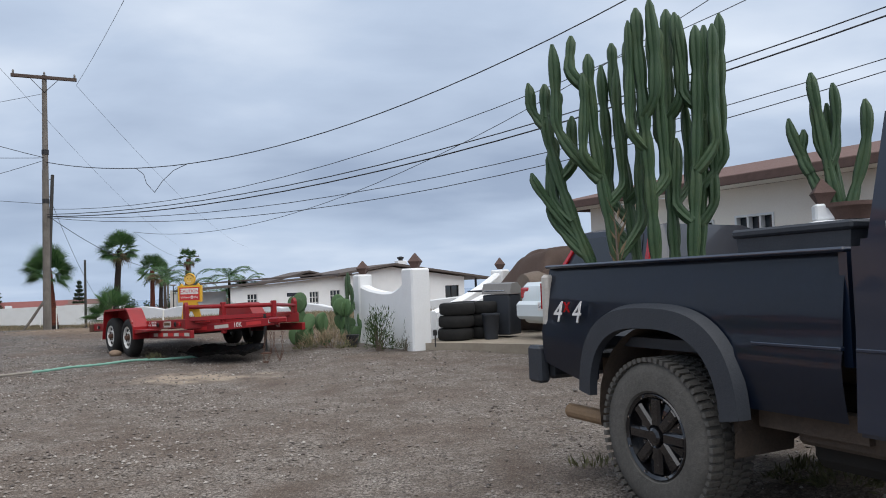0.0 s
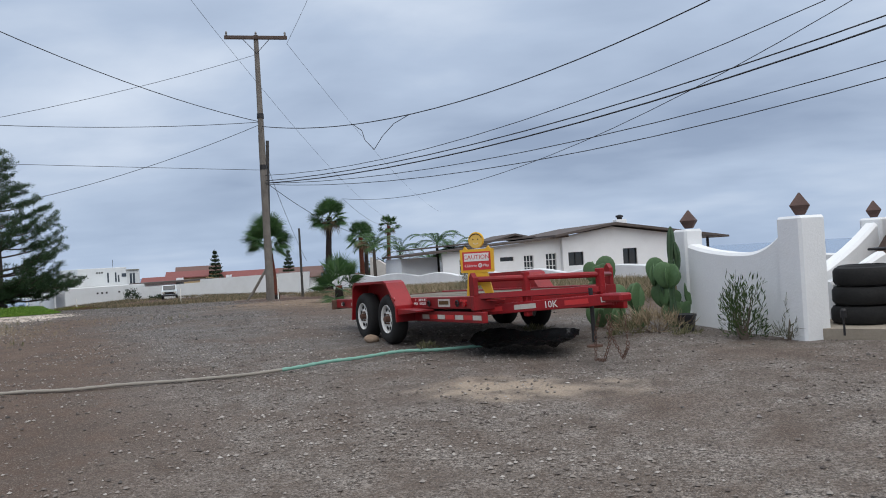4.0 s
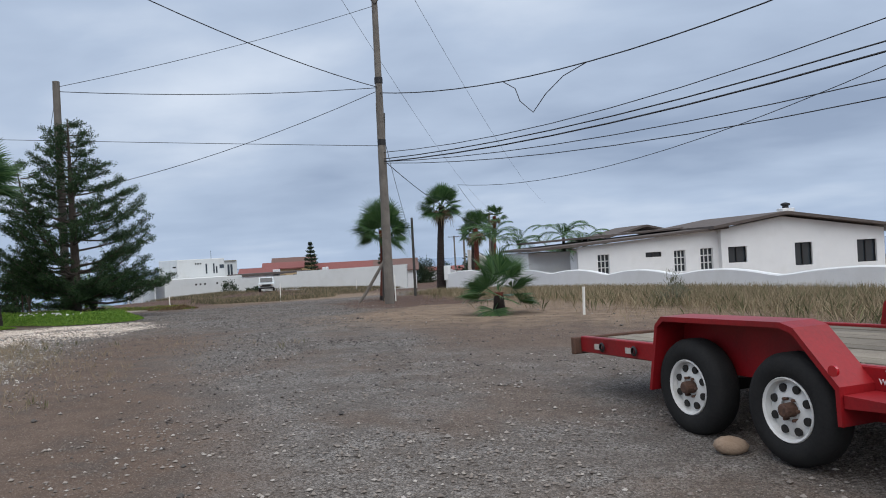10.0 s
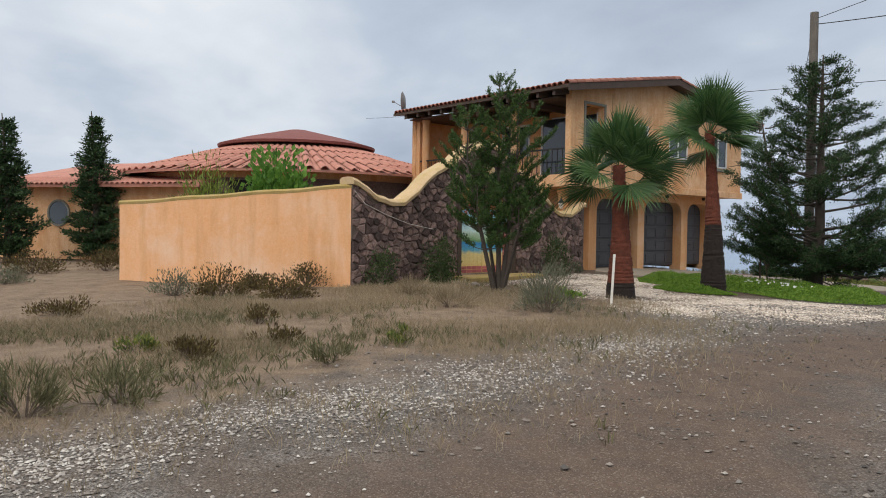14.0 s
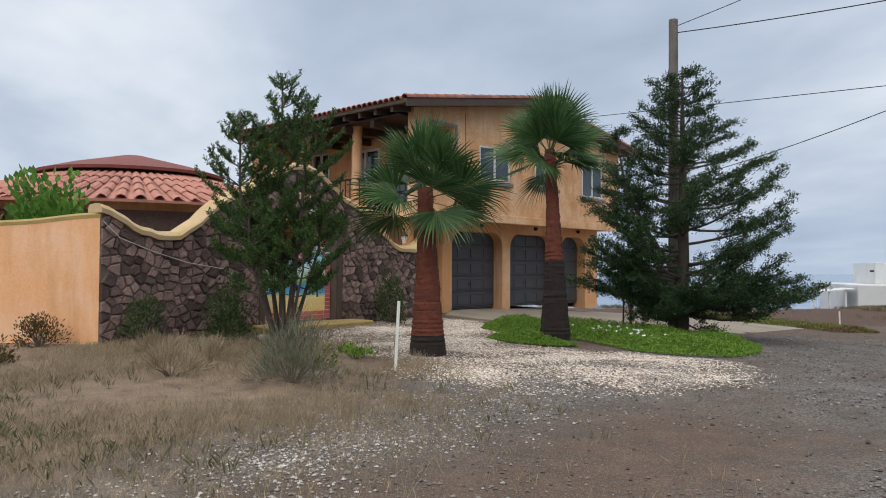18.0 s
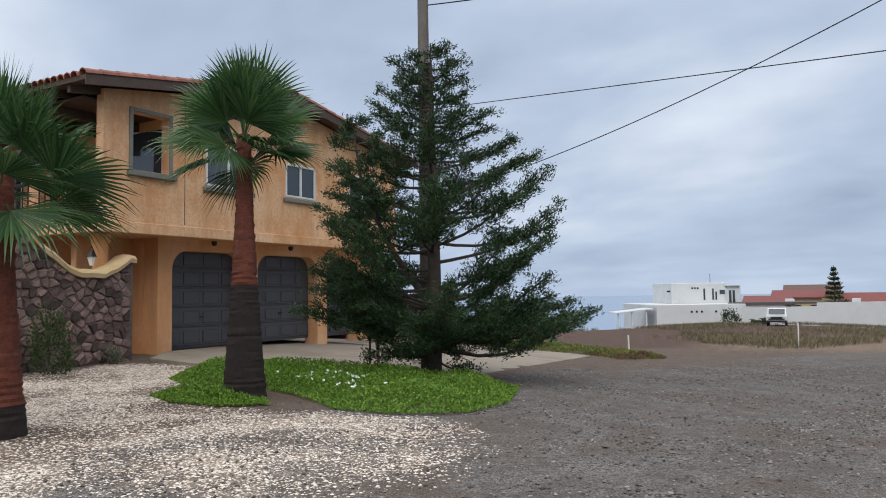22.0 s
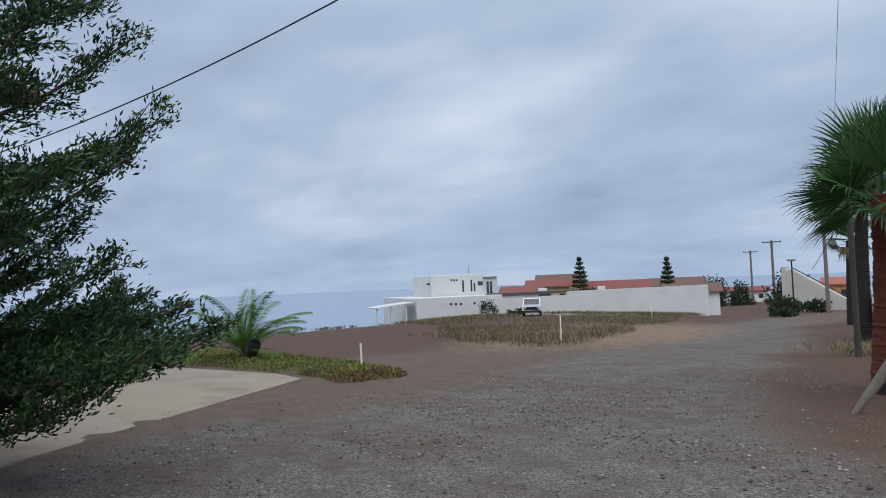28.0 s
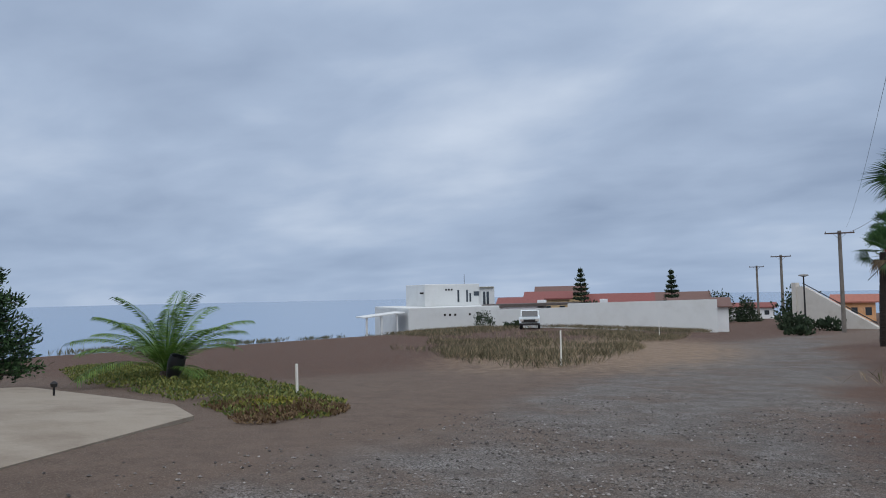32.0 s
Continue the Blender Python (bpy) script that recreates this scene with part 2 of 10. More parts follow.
M["red_paint"] = mat("red_trailer_paint", (0.30, 0.010, 0.014), (0.20, 0.009, 0.012), 0.42, spec=0.35, scale=3, fine=40, bump=0.08, stain=(0.11, 0.018, 0.018), stain_amt=0.6)
M["deck"] = mat("weathered_plank", (0.25, 0.225, 0.18), (0.155, 0.132, 0.105), 0.92, scale=5, fine=70, bump=0.5, rand=0.3, stain=(0.10, 0.085, 0.068), stain_amt=0.5)
M["rubber"] = mat("tyre_rubber", (0.010, 0.010, 0.011), (0.020, 0.0195, 0.0185), 0.8, spec=0.3, scale=6, fine=50, bump=0.15)
M["rubber_dusty"] = mat("dusty_tyre_rubber", (0.066, 0.062, 0.056), (0.115, 0.108, 0.097), 0.95, scale=6, fine=60, bump=0.25)
M["rim_white"] = mat("white_rim", (0.72, 0.72, 0.70), (0.64, 0.63, 0.60), 0.5, scale=10, bump=0.03, stain=(0.35, 0.28, 0.22), stain_amt=0.25)
M["rust"] = mat("rusty_steel", (0.16, 0.085, 0.055), (0.085, 0.05, 0.04), 0.85, 0.3, scale=14, fine=80, bump=0.4)
M["reflector"] = mat("faded_reflector", (0.55, 0.52, 0.48), (0.42, 0.38, 0.34), 0.5, scale=12, bump=0.05)
M["red_lens"] = mat("red_lens", (0.45, 0.012, 0.018), None, 0.15, bump=0, coat=0.6)
M["sign_yellow"] = mat("yellow_plastic", (0.72, 0.42, 0.025), (0.66, 0.36, 0.02), 0.5, scale=4, bump=0.05)
M["sign_red"] = mat("sign_red", (0.56, 0.03, 0.03), None, 0.5, bump=0.03)
M["sign_white"] = mat("sign_white", (0.78, 0.76, 0.74), None, 0.5, bump=0.03)
M["ink"] = mat("dark_ink", (0.10, 0.05, 0.01), None, 0.6, bump=0)
M["truck_blue"] = mat("dark_blue_car_paint", (0.006, 0.013, 0.031), (0.009, 0.017, 0.038), 0.35, 0.0, scale=2, fine=30, bump=0.0, coat=0.8, stain=(0.016, 0.018, 0.022), stain_amt=0.35)
M["truck_plastic"] = mat("dark_grey_plastic", (0.020, 0.024, 0.032), (0.032, 0.037, 0.046), 0.55, scale=6, fine=90, bump=0.1)
M["gloss_black"] = mat("gloss_black_alloy", (0.010, 0.010, 0.012), None, 0.18, 0.3, bump=0, coat=0.7)
M["chrome"] = mat("brushed_metal", (0.55, 0.56, 0.58), None, 0.25, 1.0, bump=0.0)
M["exhaust_tan"] = mat("baked_tan_pipe", (0.30, 0.20, 0.115), (0.22, 0.14, 0.08), 0.7, 0.2, scale=10, bump=0.15)
M["under"] = mat("dirty_underbody", (0.055, 0.042, 0.033), (0.09, 0.066, 0.05), 0.95, scale=8, fine=50, bump=0.3)
M["suv_blue"] = mat("navy_car_paint", (0.010, 0.014, 0.024), (0.013, 0.018, 0.03), 0.28, bump=0, coat=0.7)
M["car_white"] = mat("white_car_paint", (0.70, 0.76, 0.78), (0.66, 0.72, 0.74), 0.3, bump=0, coat=0.6, scale=2)
M["car_glass"] = glass_mat("tinted_car_glass", (0.012, 0.015, 0.018), 0.05)
M["tarp_brown"] = mat("brown_tarp", (0.115, 0.075, 0.058), (0.155, 0.105, 0.085), 0.75, scale=3, fine=30, bump=0.3)
M["tarp_black"] = mat("black_plastic", (0.014, 0.015, 0.018), (0.022, 0.023, 0.027), 0.35, scale=5, bump=0.1)
M["hose_green"] = mat("faded_green_hose", (0.14, 0.32, 0.25), (0.22, 0.40, 0.33), 0.8, scale=20, fine=120, bump=0.3)
M["hose_tan"] = mat("dusty_hose", (0.24, 0.22, 0.185), (0.30, 0.275, 0.24), 0.9, scale=20, fine=120, bump=0.3)
M["pot_clay"] = mat("brown_finial", (0.075, 0.043, 0.035), (0.115, 0.07, 0.058), 0.8, scale=8, bump=0.2)
M["trunk_red"] = mat("red_palm_bark", (0.070, 0.018, 0.010), (0.185, 0.046, 0.022), 0.9, scale=14, fine=50, bump=1.0, stain=(0.055, 0.020, 0.013), stain_amt=0.6)
M["trunk_dark"] = mat("dark_palm_base", (0.010, 0.007, 0.006), (0.034, 0.022, 0.018), 0.95, scale=16, fine=70, bump=1.0)
M["bark"] = mat("bark", (0.06, 0.046, 0.038), (0.105, 0.085, 0.07), 0.95, scale=12, fine=60, bump=0.7)
M["bark_pale"] = mat("pale_bark", (0.12, 0.09, 0.07), (0.17, 0.135, 0.11), 0.95, scale=12, fine=60, bump=0.6)
M["cactus"] = mat("cactus_skin", (0.024, 0.058, 0.026), (0.040, 0.085, 0.032), 0.6, scale=5, fine=40, bump=0.1, stain=(0.10, 0.13, 0.05), stain_amt=0.4)
M["prickly"] = mat("prickly_pear_skin", (0.050, 0.105, 0.040), (0.085, 0.155, 0.062), 0.65, scale=8, fine=90, bump=0.15, rand=0.2)
M["stake"] = mat("white_stake_paint", (0.78, 0.78, 0.74), (0.68, 0.66, 0.60), 0.8, scale=10, bump=0.15)
M["wire"] = mat("cable_sheath", (0.018, 0.019, 0.022), None, 0.7, bump=0)
M["insulator"] = mat("insulator", (0.20, 0.19, 0.18), None, 0.4, bump=0)
M["brick_pink"] = mat("painted_brick", (0.52, 0.155, 0.15), (0.46, 0.12, 0.115), 0.8, scale=12, bump=0.2, rand=0.15)
M["lf_palm"] = leaf_mat("palm_leaf", (0.026, 0.074, 0.026), (0.095, 0.175, 0.060), 0.36, 0.22)
M["lf_palm_y"] = leaf_mat("palm_leaf_young", (0.045, 0.105, 0.017), (0.128, 0.225, 0.038), 0.5, 0.25)
M["lf_dead"] = leaf_mat("dry_palm_leaf", (0.14, 0.10, 0.06), (0.22, 0.16, 0.10), 0.9, 0.05)
M["lf_cypress"] = leaf_mat("cypress_leaf", (0.008, 0.022, 0.011), (0.058, 0.115, 0.040), 0.7, 0.1)
M["lf_pine"] = leaf_mat("araucaria_leaf", (0.015, 0.044, 0.015), (0.098, 0.173, 0.041), 0.65, 0.08)
M["lf_bush"] = leaf_mat("bush_leaf", (0.028, 0.055, 0.018), (0.075, 0.11, 0.035), 0.7)
M["lf_bright"] = leaf_mat("bright_leaf", (0.06, 0.16, 0.025), (0.15, 0.30, 0.05), 0.6, 0.2)
M["lf_cover"] = leaf_mat("ground_cover_leaf", (0.065, 0.155, 0.018), (0.22, 0.36, 0.050), 0.6, 0.22)
M["lf_ice"] = leaf_mat("ice_plant_leaf", (0.06, 0.10, 0.03), (0.21, 0.21, 0.05), 0.7, 0.1)
M["lf_ice_gold"] = leaf_mat("yellow_ice_plant", (0.13, 0.14, 0.02), (0.30, 0.28, 0.05), 0.7, 0.1)
M["lf_ice_red"] = leaf_mat("reddish_ice_plant", (0.09, 0.05, 0.03), (0.17, 0.12, 0.06), 0.8, 0.05)
M["lf_dry"] = leaf_mat("dry_grass", (0.20, 0.155, 0.098), (0.37, 0.30, 0.20), 0.95, 0.1)
M["lf_weed"] = leaf_mat("weed_leaf", (0.08, 0.085, 0.042), (0.19, 0.175, 0.095), 0.9, 0.1)
M["lf_brownbush"] = leaf_mat("brown_bush", (0.055, 0.035, 0.02), (0.14, 0.11, 0.04), 0.9, 0.05)
M["lf_grey"] = leaf_mat("grey_shrub", (0.10, 0.11, 0.075), (0.20, 0.20, 0.14), 0.9, 0.05)
M["lf_far"] = leaf_mat("far_tree_leaf", (0.018, 0.035, 0.018), (0.04, 0.06, 0.03), 0.8, 0.05)
M["lf_field"] = leaf_mat("field_scrub_leaf", (0.055, 0.052, 0.030), (0.15, 0.135, 0.080), 0.9, 0.1)
M["lf_feather"] = leaf_mat("feathery_leaf", (0.09, 0.14, 0.025), (0.25, 0.30, 0.06), 0.7, 0.2)
M["petal"] = leaf_mat("white_petal", (0.7, 0.72, 0.7), (0.8, 0.8, 0.78), 0.7, 0.1)


# ---- mesh helpers ----
def thing(name, m, label, category, group="", kind=""):
    ob = new(name)
    ob.empty_display_size = 0.2
    ob.matrix_world = m
    return tagged(ob, label, category, group, kind)


def link_mesh(name, me, material, parent=None, label=""):
    ob = new(name, me)
    if material and not me.materials:
        me.materials.append(material)
    if parent is not None:
        ob.parent = parent
    return tagged(ob, label) if label else ob


def part(name, bm, material, parent=None, label="", smooth=None):
    me = bpy.data.meshes.new(name)
    bm.normal_update()
    bm.to_mesh(me)
    bm.free()
    if smooth:
        shade(me, smooth)
    return link_mesh(name, me, material, parent, label)


def shade(me, angle):
    me.polygons.foreach_set("use_smooth", [True] * len(me.polygons))
    me.set_sharp_from_angle(angle=radians(angle))


def raw(name, verts, faces, material, parent=None, label="", smooth=None):
    me = bpy.data.meshes.new(name)
    me.from_pydata(verts if isinstance(verts, list) else verts.tolist(), [], faces if isinstance(faces, list) else faces.tolist())
    me.update()
    if smooth:
        shade(me, smooth)
    return link_mesh(name, me, material, parent, label)


def box(bm, x0, x1, y0, y1, z0, z1, bevel=0.0, m=None):
    vs = [bm.verts.new(p) for p in ((x0, y0, z0), (x1, y0, z0), (x1, y1, z0), (x0, y1, z0), (x0, y0, z1), (x1, y0, z1), (x1, y1, z1), (x0, y1, z1))]
    fs = [bm.faces.new([vs[i] for i in f]) for f in ((0, 3, 2, 1), (4, 5, 6, 7), (0, 1, 5, 4), (1, 2, 6, 5), (2, 3, 7, 6), (3, 0, 4, 7))]
    if bevel:
        es = list({e for f in fs for e in f.edges})
        out = bmesh.ops.bevel(bm, geom=es, offset=bevel, segments=1, affect="EDGES", profile=0.5)
        vs = list({v for f in out["faces"] for v in f.verts} | {v for v in vs if v.is_valid})
    if m is not None:
        for v in vs:
            v.co = m @ v.co
    return bm


def boxm(x0, x1, y0, y1, z0, z1, bevel=0.0):
    return box(bmesh.new(), x0, x1, y0, y1, z0, z1, bevel)


def tube(bm, pts, radii, n=8, caps=True):
    """A round tube along points with a radius at each."""
    pts = [Vector(p) for p in pts]
    if isinstance(radii, (int, float)):
        radii = [radii] * len(pts)
    rings, u = [], None
    for i, p in enumerate(pts):
        d = (pts[min(i + 1, len(pts) - 1)] - pts[max(i - 1, 0)]).normalized()
        if u is None:
            u = d.orthogonal().normalized()
        else:
            u = (u - d * u.dot(d)).normalized()
        v = d.cross(u)
        rings.append([bm.verts.new(p + radii[i] * (math.cos(2 * math.pi * k / n) * u + math.sin(2 * math.pi * k / n) * v)) for k in range(n)])
    for a, b in zip(rings, rings[1:]):
        for k in range(n):
            bm.faces.new((a[k], a[(k + 1) % n], b[(k + 1) % n], b[k]))
    if caps:
        bm.faces.new(rings[0][::-1])
        bm.faces.new(rings[-1])
    return bm


def tubem(pts, radii, n=8):
    return tube(bmesh.new(), pts, radii, n)


def prism(bm, outline, y0, y1, axis="y"):
    """An outline of (a, b) pushed from y0 to y1: on axis y the outline lies in x, z; on z in x, y; on x in y, z."""
    put = {"y": lambda a, b, c: (a, c, b), "z": lambda a, b, c: (a, b, c), "x": lambda a, b, c: (c, a, b)}[axis]
    lo = [bm.verts.new(put(a, b, y0)) for a, b in outline]
    hi = [bm.verts.new(put(a, b, y1)) for a, b in outline]
    n = len(outline)
    fs = [bm.faces.new(lo), bm.faces.new(hi[::-1])]
    for i in range(n):
        fs.append(bm.faces.new((lo[i], hi[i], hi[(i + 1) % n], lo[(i + 1) % n])))
    bmesh.ops.recalc_face_normals(bm, faces=fs)
    return bm


def prismm(outline, y0, y1, axis="y"):
    return prism(bmesh.new(), outline, y0, y1, axis)


def lathe(bm, profile, centre=(0, 0, 0), axis="z", n=24, close=False):
    """Turn a profile of (radius, height) about an axis."""
    c = Vector(centre)
    put = {"z": lambda r, h, a: (r * math.cos(a), r * math.sin(a), h), "y": lambda r, h, a: (r * math.cos(a), h, r * math.sin(a)), "x": lambda r, h, a: (h, r * math.cos(a), r * math.sin(a))}[axis]
    rings = [[bm.verts.new(c + Vector(put(r, h, 2 * math.pi * k / n))) for k in range(n)] for r, h in profile]
    fs = []
    pairs = list(zip(rings, rings[1:])) + ([(rings[-1], rings[0])] if close else [])
    for a, b in pairs:
        for k in range(n):
            fs.append(bm.faces.new((a[k], a[(k + 1) % n], b[(k + 1) % n], b[k])))
    if not close:
        for ring in (rings[0], rings[-1]):
            fs.append(bm.faces.new(ring))
    bmesh.ops.recalc_face_normals(bm, faces=fs)
    return bm


def lathem(profile, centre=(0, 0, 0), axis="z", n=24, close=False):
    return lathe(bmesh.new(), profile, centre, axis, n, close)


def text_part(name, body, size, m, material, parent, depth=0.002, label=""):
    """Lettering as a mesh, in the x, z plane of m, centred."""
    cu = bpy.data.curves.new(name, "FONT")
    cu.body, cu.size, cu.extrude, cu.align_x, cu.align_y = body, size, depth, "CENTER", "CENTER"
    cu.resolution_u = 2
    tmp = bpy.data.objects.new("tmp_text", cu)
    scene.collection.objects.link(tmp)
    dg = bpy.context.evaluated_depsgraph_get()
    me = bpy.data.meshes.new_from_object(tmp.evaluated_get(dg))
    bpy.data.objects.remove(tmp)
    bpy.data.curves.remove(cu)
    me.transform(m @ Matrix.Rotation(radians(90), 4, "X"))
    me.materials.clear()
    return link_mesh(name, me, material, parent, label)


def leaves(name, centres, dirs, length, width, material, parent, rng, label="", droop=0.0):
    """One mesh of many narrow leaves, each a folded quad from its centre along its direction."""
    c, d = np.asarray(centres, float), np.asarray(dirs, float)
    n = len(c)
    d /= np.linalg.norm(d, axis=1, keepdims=True) + 1e-9
    r = rng.normal(size=(n, 3))
    s = np.cross(d, r)
    s /= np.linalg.norm(s, axis=1, keepdims=True) + 1e-9
    ln = length * rng.uniform(0.6, 1.3, (n, 1))
    wd = width * rng.uniform(0.7, 1.3, (n, 1))
    tip = c + d * ln
    tip[:, 2] -= droop * ln[:, 0]
    mid = c + d * ln * 0.5
    v = np.stack([c, mid + s * wd / 2, tip, mid - s * wd / 2], 1).reshape(-1, 3)
    f = np.arange(4 * n).reshape(-1, 4)
    return raw(name, v, f, material, parent, label)

# ---- ground ----
RNG = np.random.default_rng(7)


def soft_plus(v, k):
    return k * np.logaddexp(0, v / k)


def gz(x, y):
    """The height of the land: level by the parked vehicles, then falling gently to the north and to the sea."""
    x, y = np.asarray(x, float), np.asarray(y, float)
    z = -0.08 + 0.26 / (1 + np.exp(-np.clip((y - 11) / 2.5, -40, 40))) - 0.041 * (soft_plus(y - 23, 2.0) - soft_plus(y - 130, 15.0) * 0.9)
    west = soft_plus(-x - 22, 2.0) - soft_plus(-x - 110, 8.0)
    z = z - 0.02 * west / (1 + np.exp(-np.clip((y - 30) / 2.5, -40, 40)))
    z = z + 0.016 * np.minimum(soft_plus(-x - 22, 1.5), 14) / (1 + np.exp(np.clip((y - 29) / 1.2, -40, 40)))
    z = z + 1.0 * np.exp(-(((x + 58) / 16) ** 2 + ((y - 88) / 16) ** 2))
    z = z - 0.09 / (1 + np.exp(-np.clip((x + 8) / 0.8, -40, 40))) / (1 + np.exp(np.clip((y - 25) / 2, -40, 40)))
    z = z + 0.10 * np.exp(-(((x - 1.9) / 2.6) ** 2 + ((y - 3.0) / 2.8) ** 2) ** 2)
    # the bluff above the sea
    edge = -60 - 0.47 * np.maximum(y - 40, -20) - x
    z = z - 0.9 * soft_plus(edge - 4, 2.0)
    # inland the plain sinks away behind the houses
    z = z - 0.25 * soft_plus(np.hypot(x + 30, y - 60) - 190, 10.0)
    return np.maximum(z, -39.0)


def gzf(x, y):
    return float(gz(x, y))


def wobble(x, y, s, seed=0.0):
    return np.array([noise.noise((float(a) * s + seed, float(b) * s - seed, seed)) for a, b in zip(np.ravel(x), np.ravel(y))]).reshape(np.shape(x))


def line_dist(x, y, pts):
    best = np.full(np.shape(x), 1e9)
    for (ax, ay), (bx, by) in zip(pts, pts[1:]):
        dx, dy = bx - ax, by - ay
        t = np.clip(((x - ax) * dx + (y - ay) * dy) / (dx * dx + dy * dy), 0, 1)
        best = np.minimum(best, np.hypot(x - ax - t * dx, y - ay - t * dy))
    return best


ROAD = [(3, -30), (-1, -8), (-5, 3), (-8.5, 9), (-12.5, 15.5), (-17.5, 23), (-21.5, 33), (-24.5, 45), (-29, 62), (-41, 100), (-56, 140), (-80, 200)]


RUST = []


@np.errstate(over="ignore")
def zones(x, y):
    """Weights of grey gravel, red earth and dry turf."""
    w = wobble(x, y, 0.35, 3.1) * 1.1 + wobble(x, y, 1.3, 9.2) * 0.35
    d = line_dist(x, y, ROAD) + w * 0.8
    half = np.where(y < 14, 4.6, np.where(y < 30, 4.0, 3.0))
    grey = 1 / (1 + np.exp(np.clip((d - half) * 2.2, -40, 40)))
    yard = 1 / (1 + np.exp(-(x + 9 + w + 0.25 * (y - 8)) * 1.6)) / (1 + np.exp((y - 17.5 + w) * 1.2))
    grey = np.maximum(grey, yard * 0.9)
    # wheel tracks of bare brown earth
    track = np.exp(-((line_dist(x, y, [(-3.5, -20), (-5.0, 3), (-7.2, 8.6), (-10.8, 13.2), (-13.9, 16.6), (-15.6, 19.6)]) + w * 0.5) / 1.55) ** 2)
    old = np.exp(-((line_dist(x, y, [(-19.5, 12.6), (-16.5, 11.0), (-14.0, 9.0)]) + w * 0.5) / 1.0) ** 2)
    line = np.interp(y, [24, 30.2, 33.2, 38, 54, 70], [-13.5, -17.6, -19.6, -21.2, -24.2, -29.0])
    east = 1 / (1 + np.exp(np.clip(-(x - line + w * 0.9) * 2.2, -40, 40))) / (1 + np.exp(np.clip((x - line - 9 + w * 2) * 0.9, -40, 40))) / (1 + np.exp(-np.clip((y - 27 - w * 2) * 0.8, -40, 40)))
    field = 1 / (1 + np.exp(-(-x - 33 + w * 2 - 0.05 * (y - 40)) * 0.9)) / (1 + np.exp(-(y - 36 - w * 1.5) * 0.8))
    red = np.clip(np.maximum.reduce([track * 0.85, old * 0.7, east, field * 0.95]), 0, 1)
    RUST[:] = [np.clip(np.maximum(east, field), 0, 1)]
    turf = 1 / (1 + np.exp(-(-x - 14.6 - w * 1.5 - 0.42 * (y - 13)) * 1.0)) / (1 + np.exp((y - 17.8 - w) * 1.2))
    turf2 = 1 / (1 + np.exp(-(x + 14.5 + w * 1.6 - 0.12 * (y - 24)) * 1.2)) / (1 + np.exp(-(y - 21.5 - w) * 1.0))
    turf3 = np.exp(-(((x + 36 + 0.34 * (y - 60)) / 7.5) ** 2 + ((y - 62) / 18) ** 2) ** 2)
    turf = np.clip(np.maximum.reduce([turf, turf2 * 0.9, turf3]), 0, 1)
    return grey, red, turf


def in_poly(x, y, outline):
    hit = np.zeros(np.shape(x), bool)
    for (ax, ay), (bx, by) in zip(outline, outline[-1:] + outline[:-1]):
        hit ^= ((ay > y) != (by > y)) & (x < (bx - ax) * (y - ay) / (by - ay + 1e-12) + ax)
    return hit


SHELL_BED = [(-24.9, 16.6), (-22.0, 18.2), (-19.3, 18.3), (-17.6, 19.0), (-16.9, 20.6), (-18.3, 22.9), (-20.3, 23.4), (-21.4, 21.9), (-23.2, 21.6), (-25.2, 22.3), (-27.4, 22.6), (-28.4, 21.2)]


def shell_weight(x, y):
    w = wobble(x, y, 0.7, 6.6) * 0.5 + wobble(x, y, 2.2, 1.6) * 0.25
    e = line_dist(x, y, SHELL_BED + SHELL_BED[:1])
    e = np.where(in_poly(x, y, SHELL_BED), e, -e) + w
    left = np.clip(0.35 + ((x + 24.9) * 0.35 + (y - 16.6) * 0.94 - 1.6) * 0.55, 0.12, 1)
    return np.clip(e * 1.1 + 0.2, 0, 1) * left * np.clip(0.8 + wobble(x, y, 0.9, 4.2), 0.3, 1)


def sand_weight(x, y):
    w = wobble(x, y, 1.1, 2.6) * 0.9 + wobble(x, y, 4.0, 2.9) * 0.4
    d = np.hypot((x + 3.35) * 0.85, (y - 10.75) * 1.35) + w * 0.55
    return np.clip(1.05 - d * 0.95, 0, 1)


def axis_steps(lo, hi, near_lo, near_hi, fine, grow=1.35, reach=3000):
    mid = list(np.arange(near_lo, near_hi + 1e-6, fine))
    up, s, v = [], fine, near_hi
    while v < hi:
        s = min(s * grow, 220)
        v += s
        up.append(v)
    dn, s, v = [], fine, near_lo
    while v > lo:
        s = min(s * grow, 220)
        v -= s
        dn.append(v)
    return np.array(dn[::-1] + mid + up)


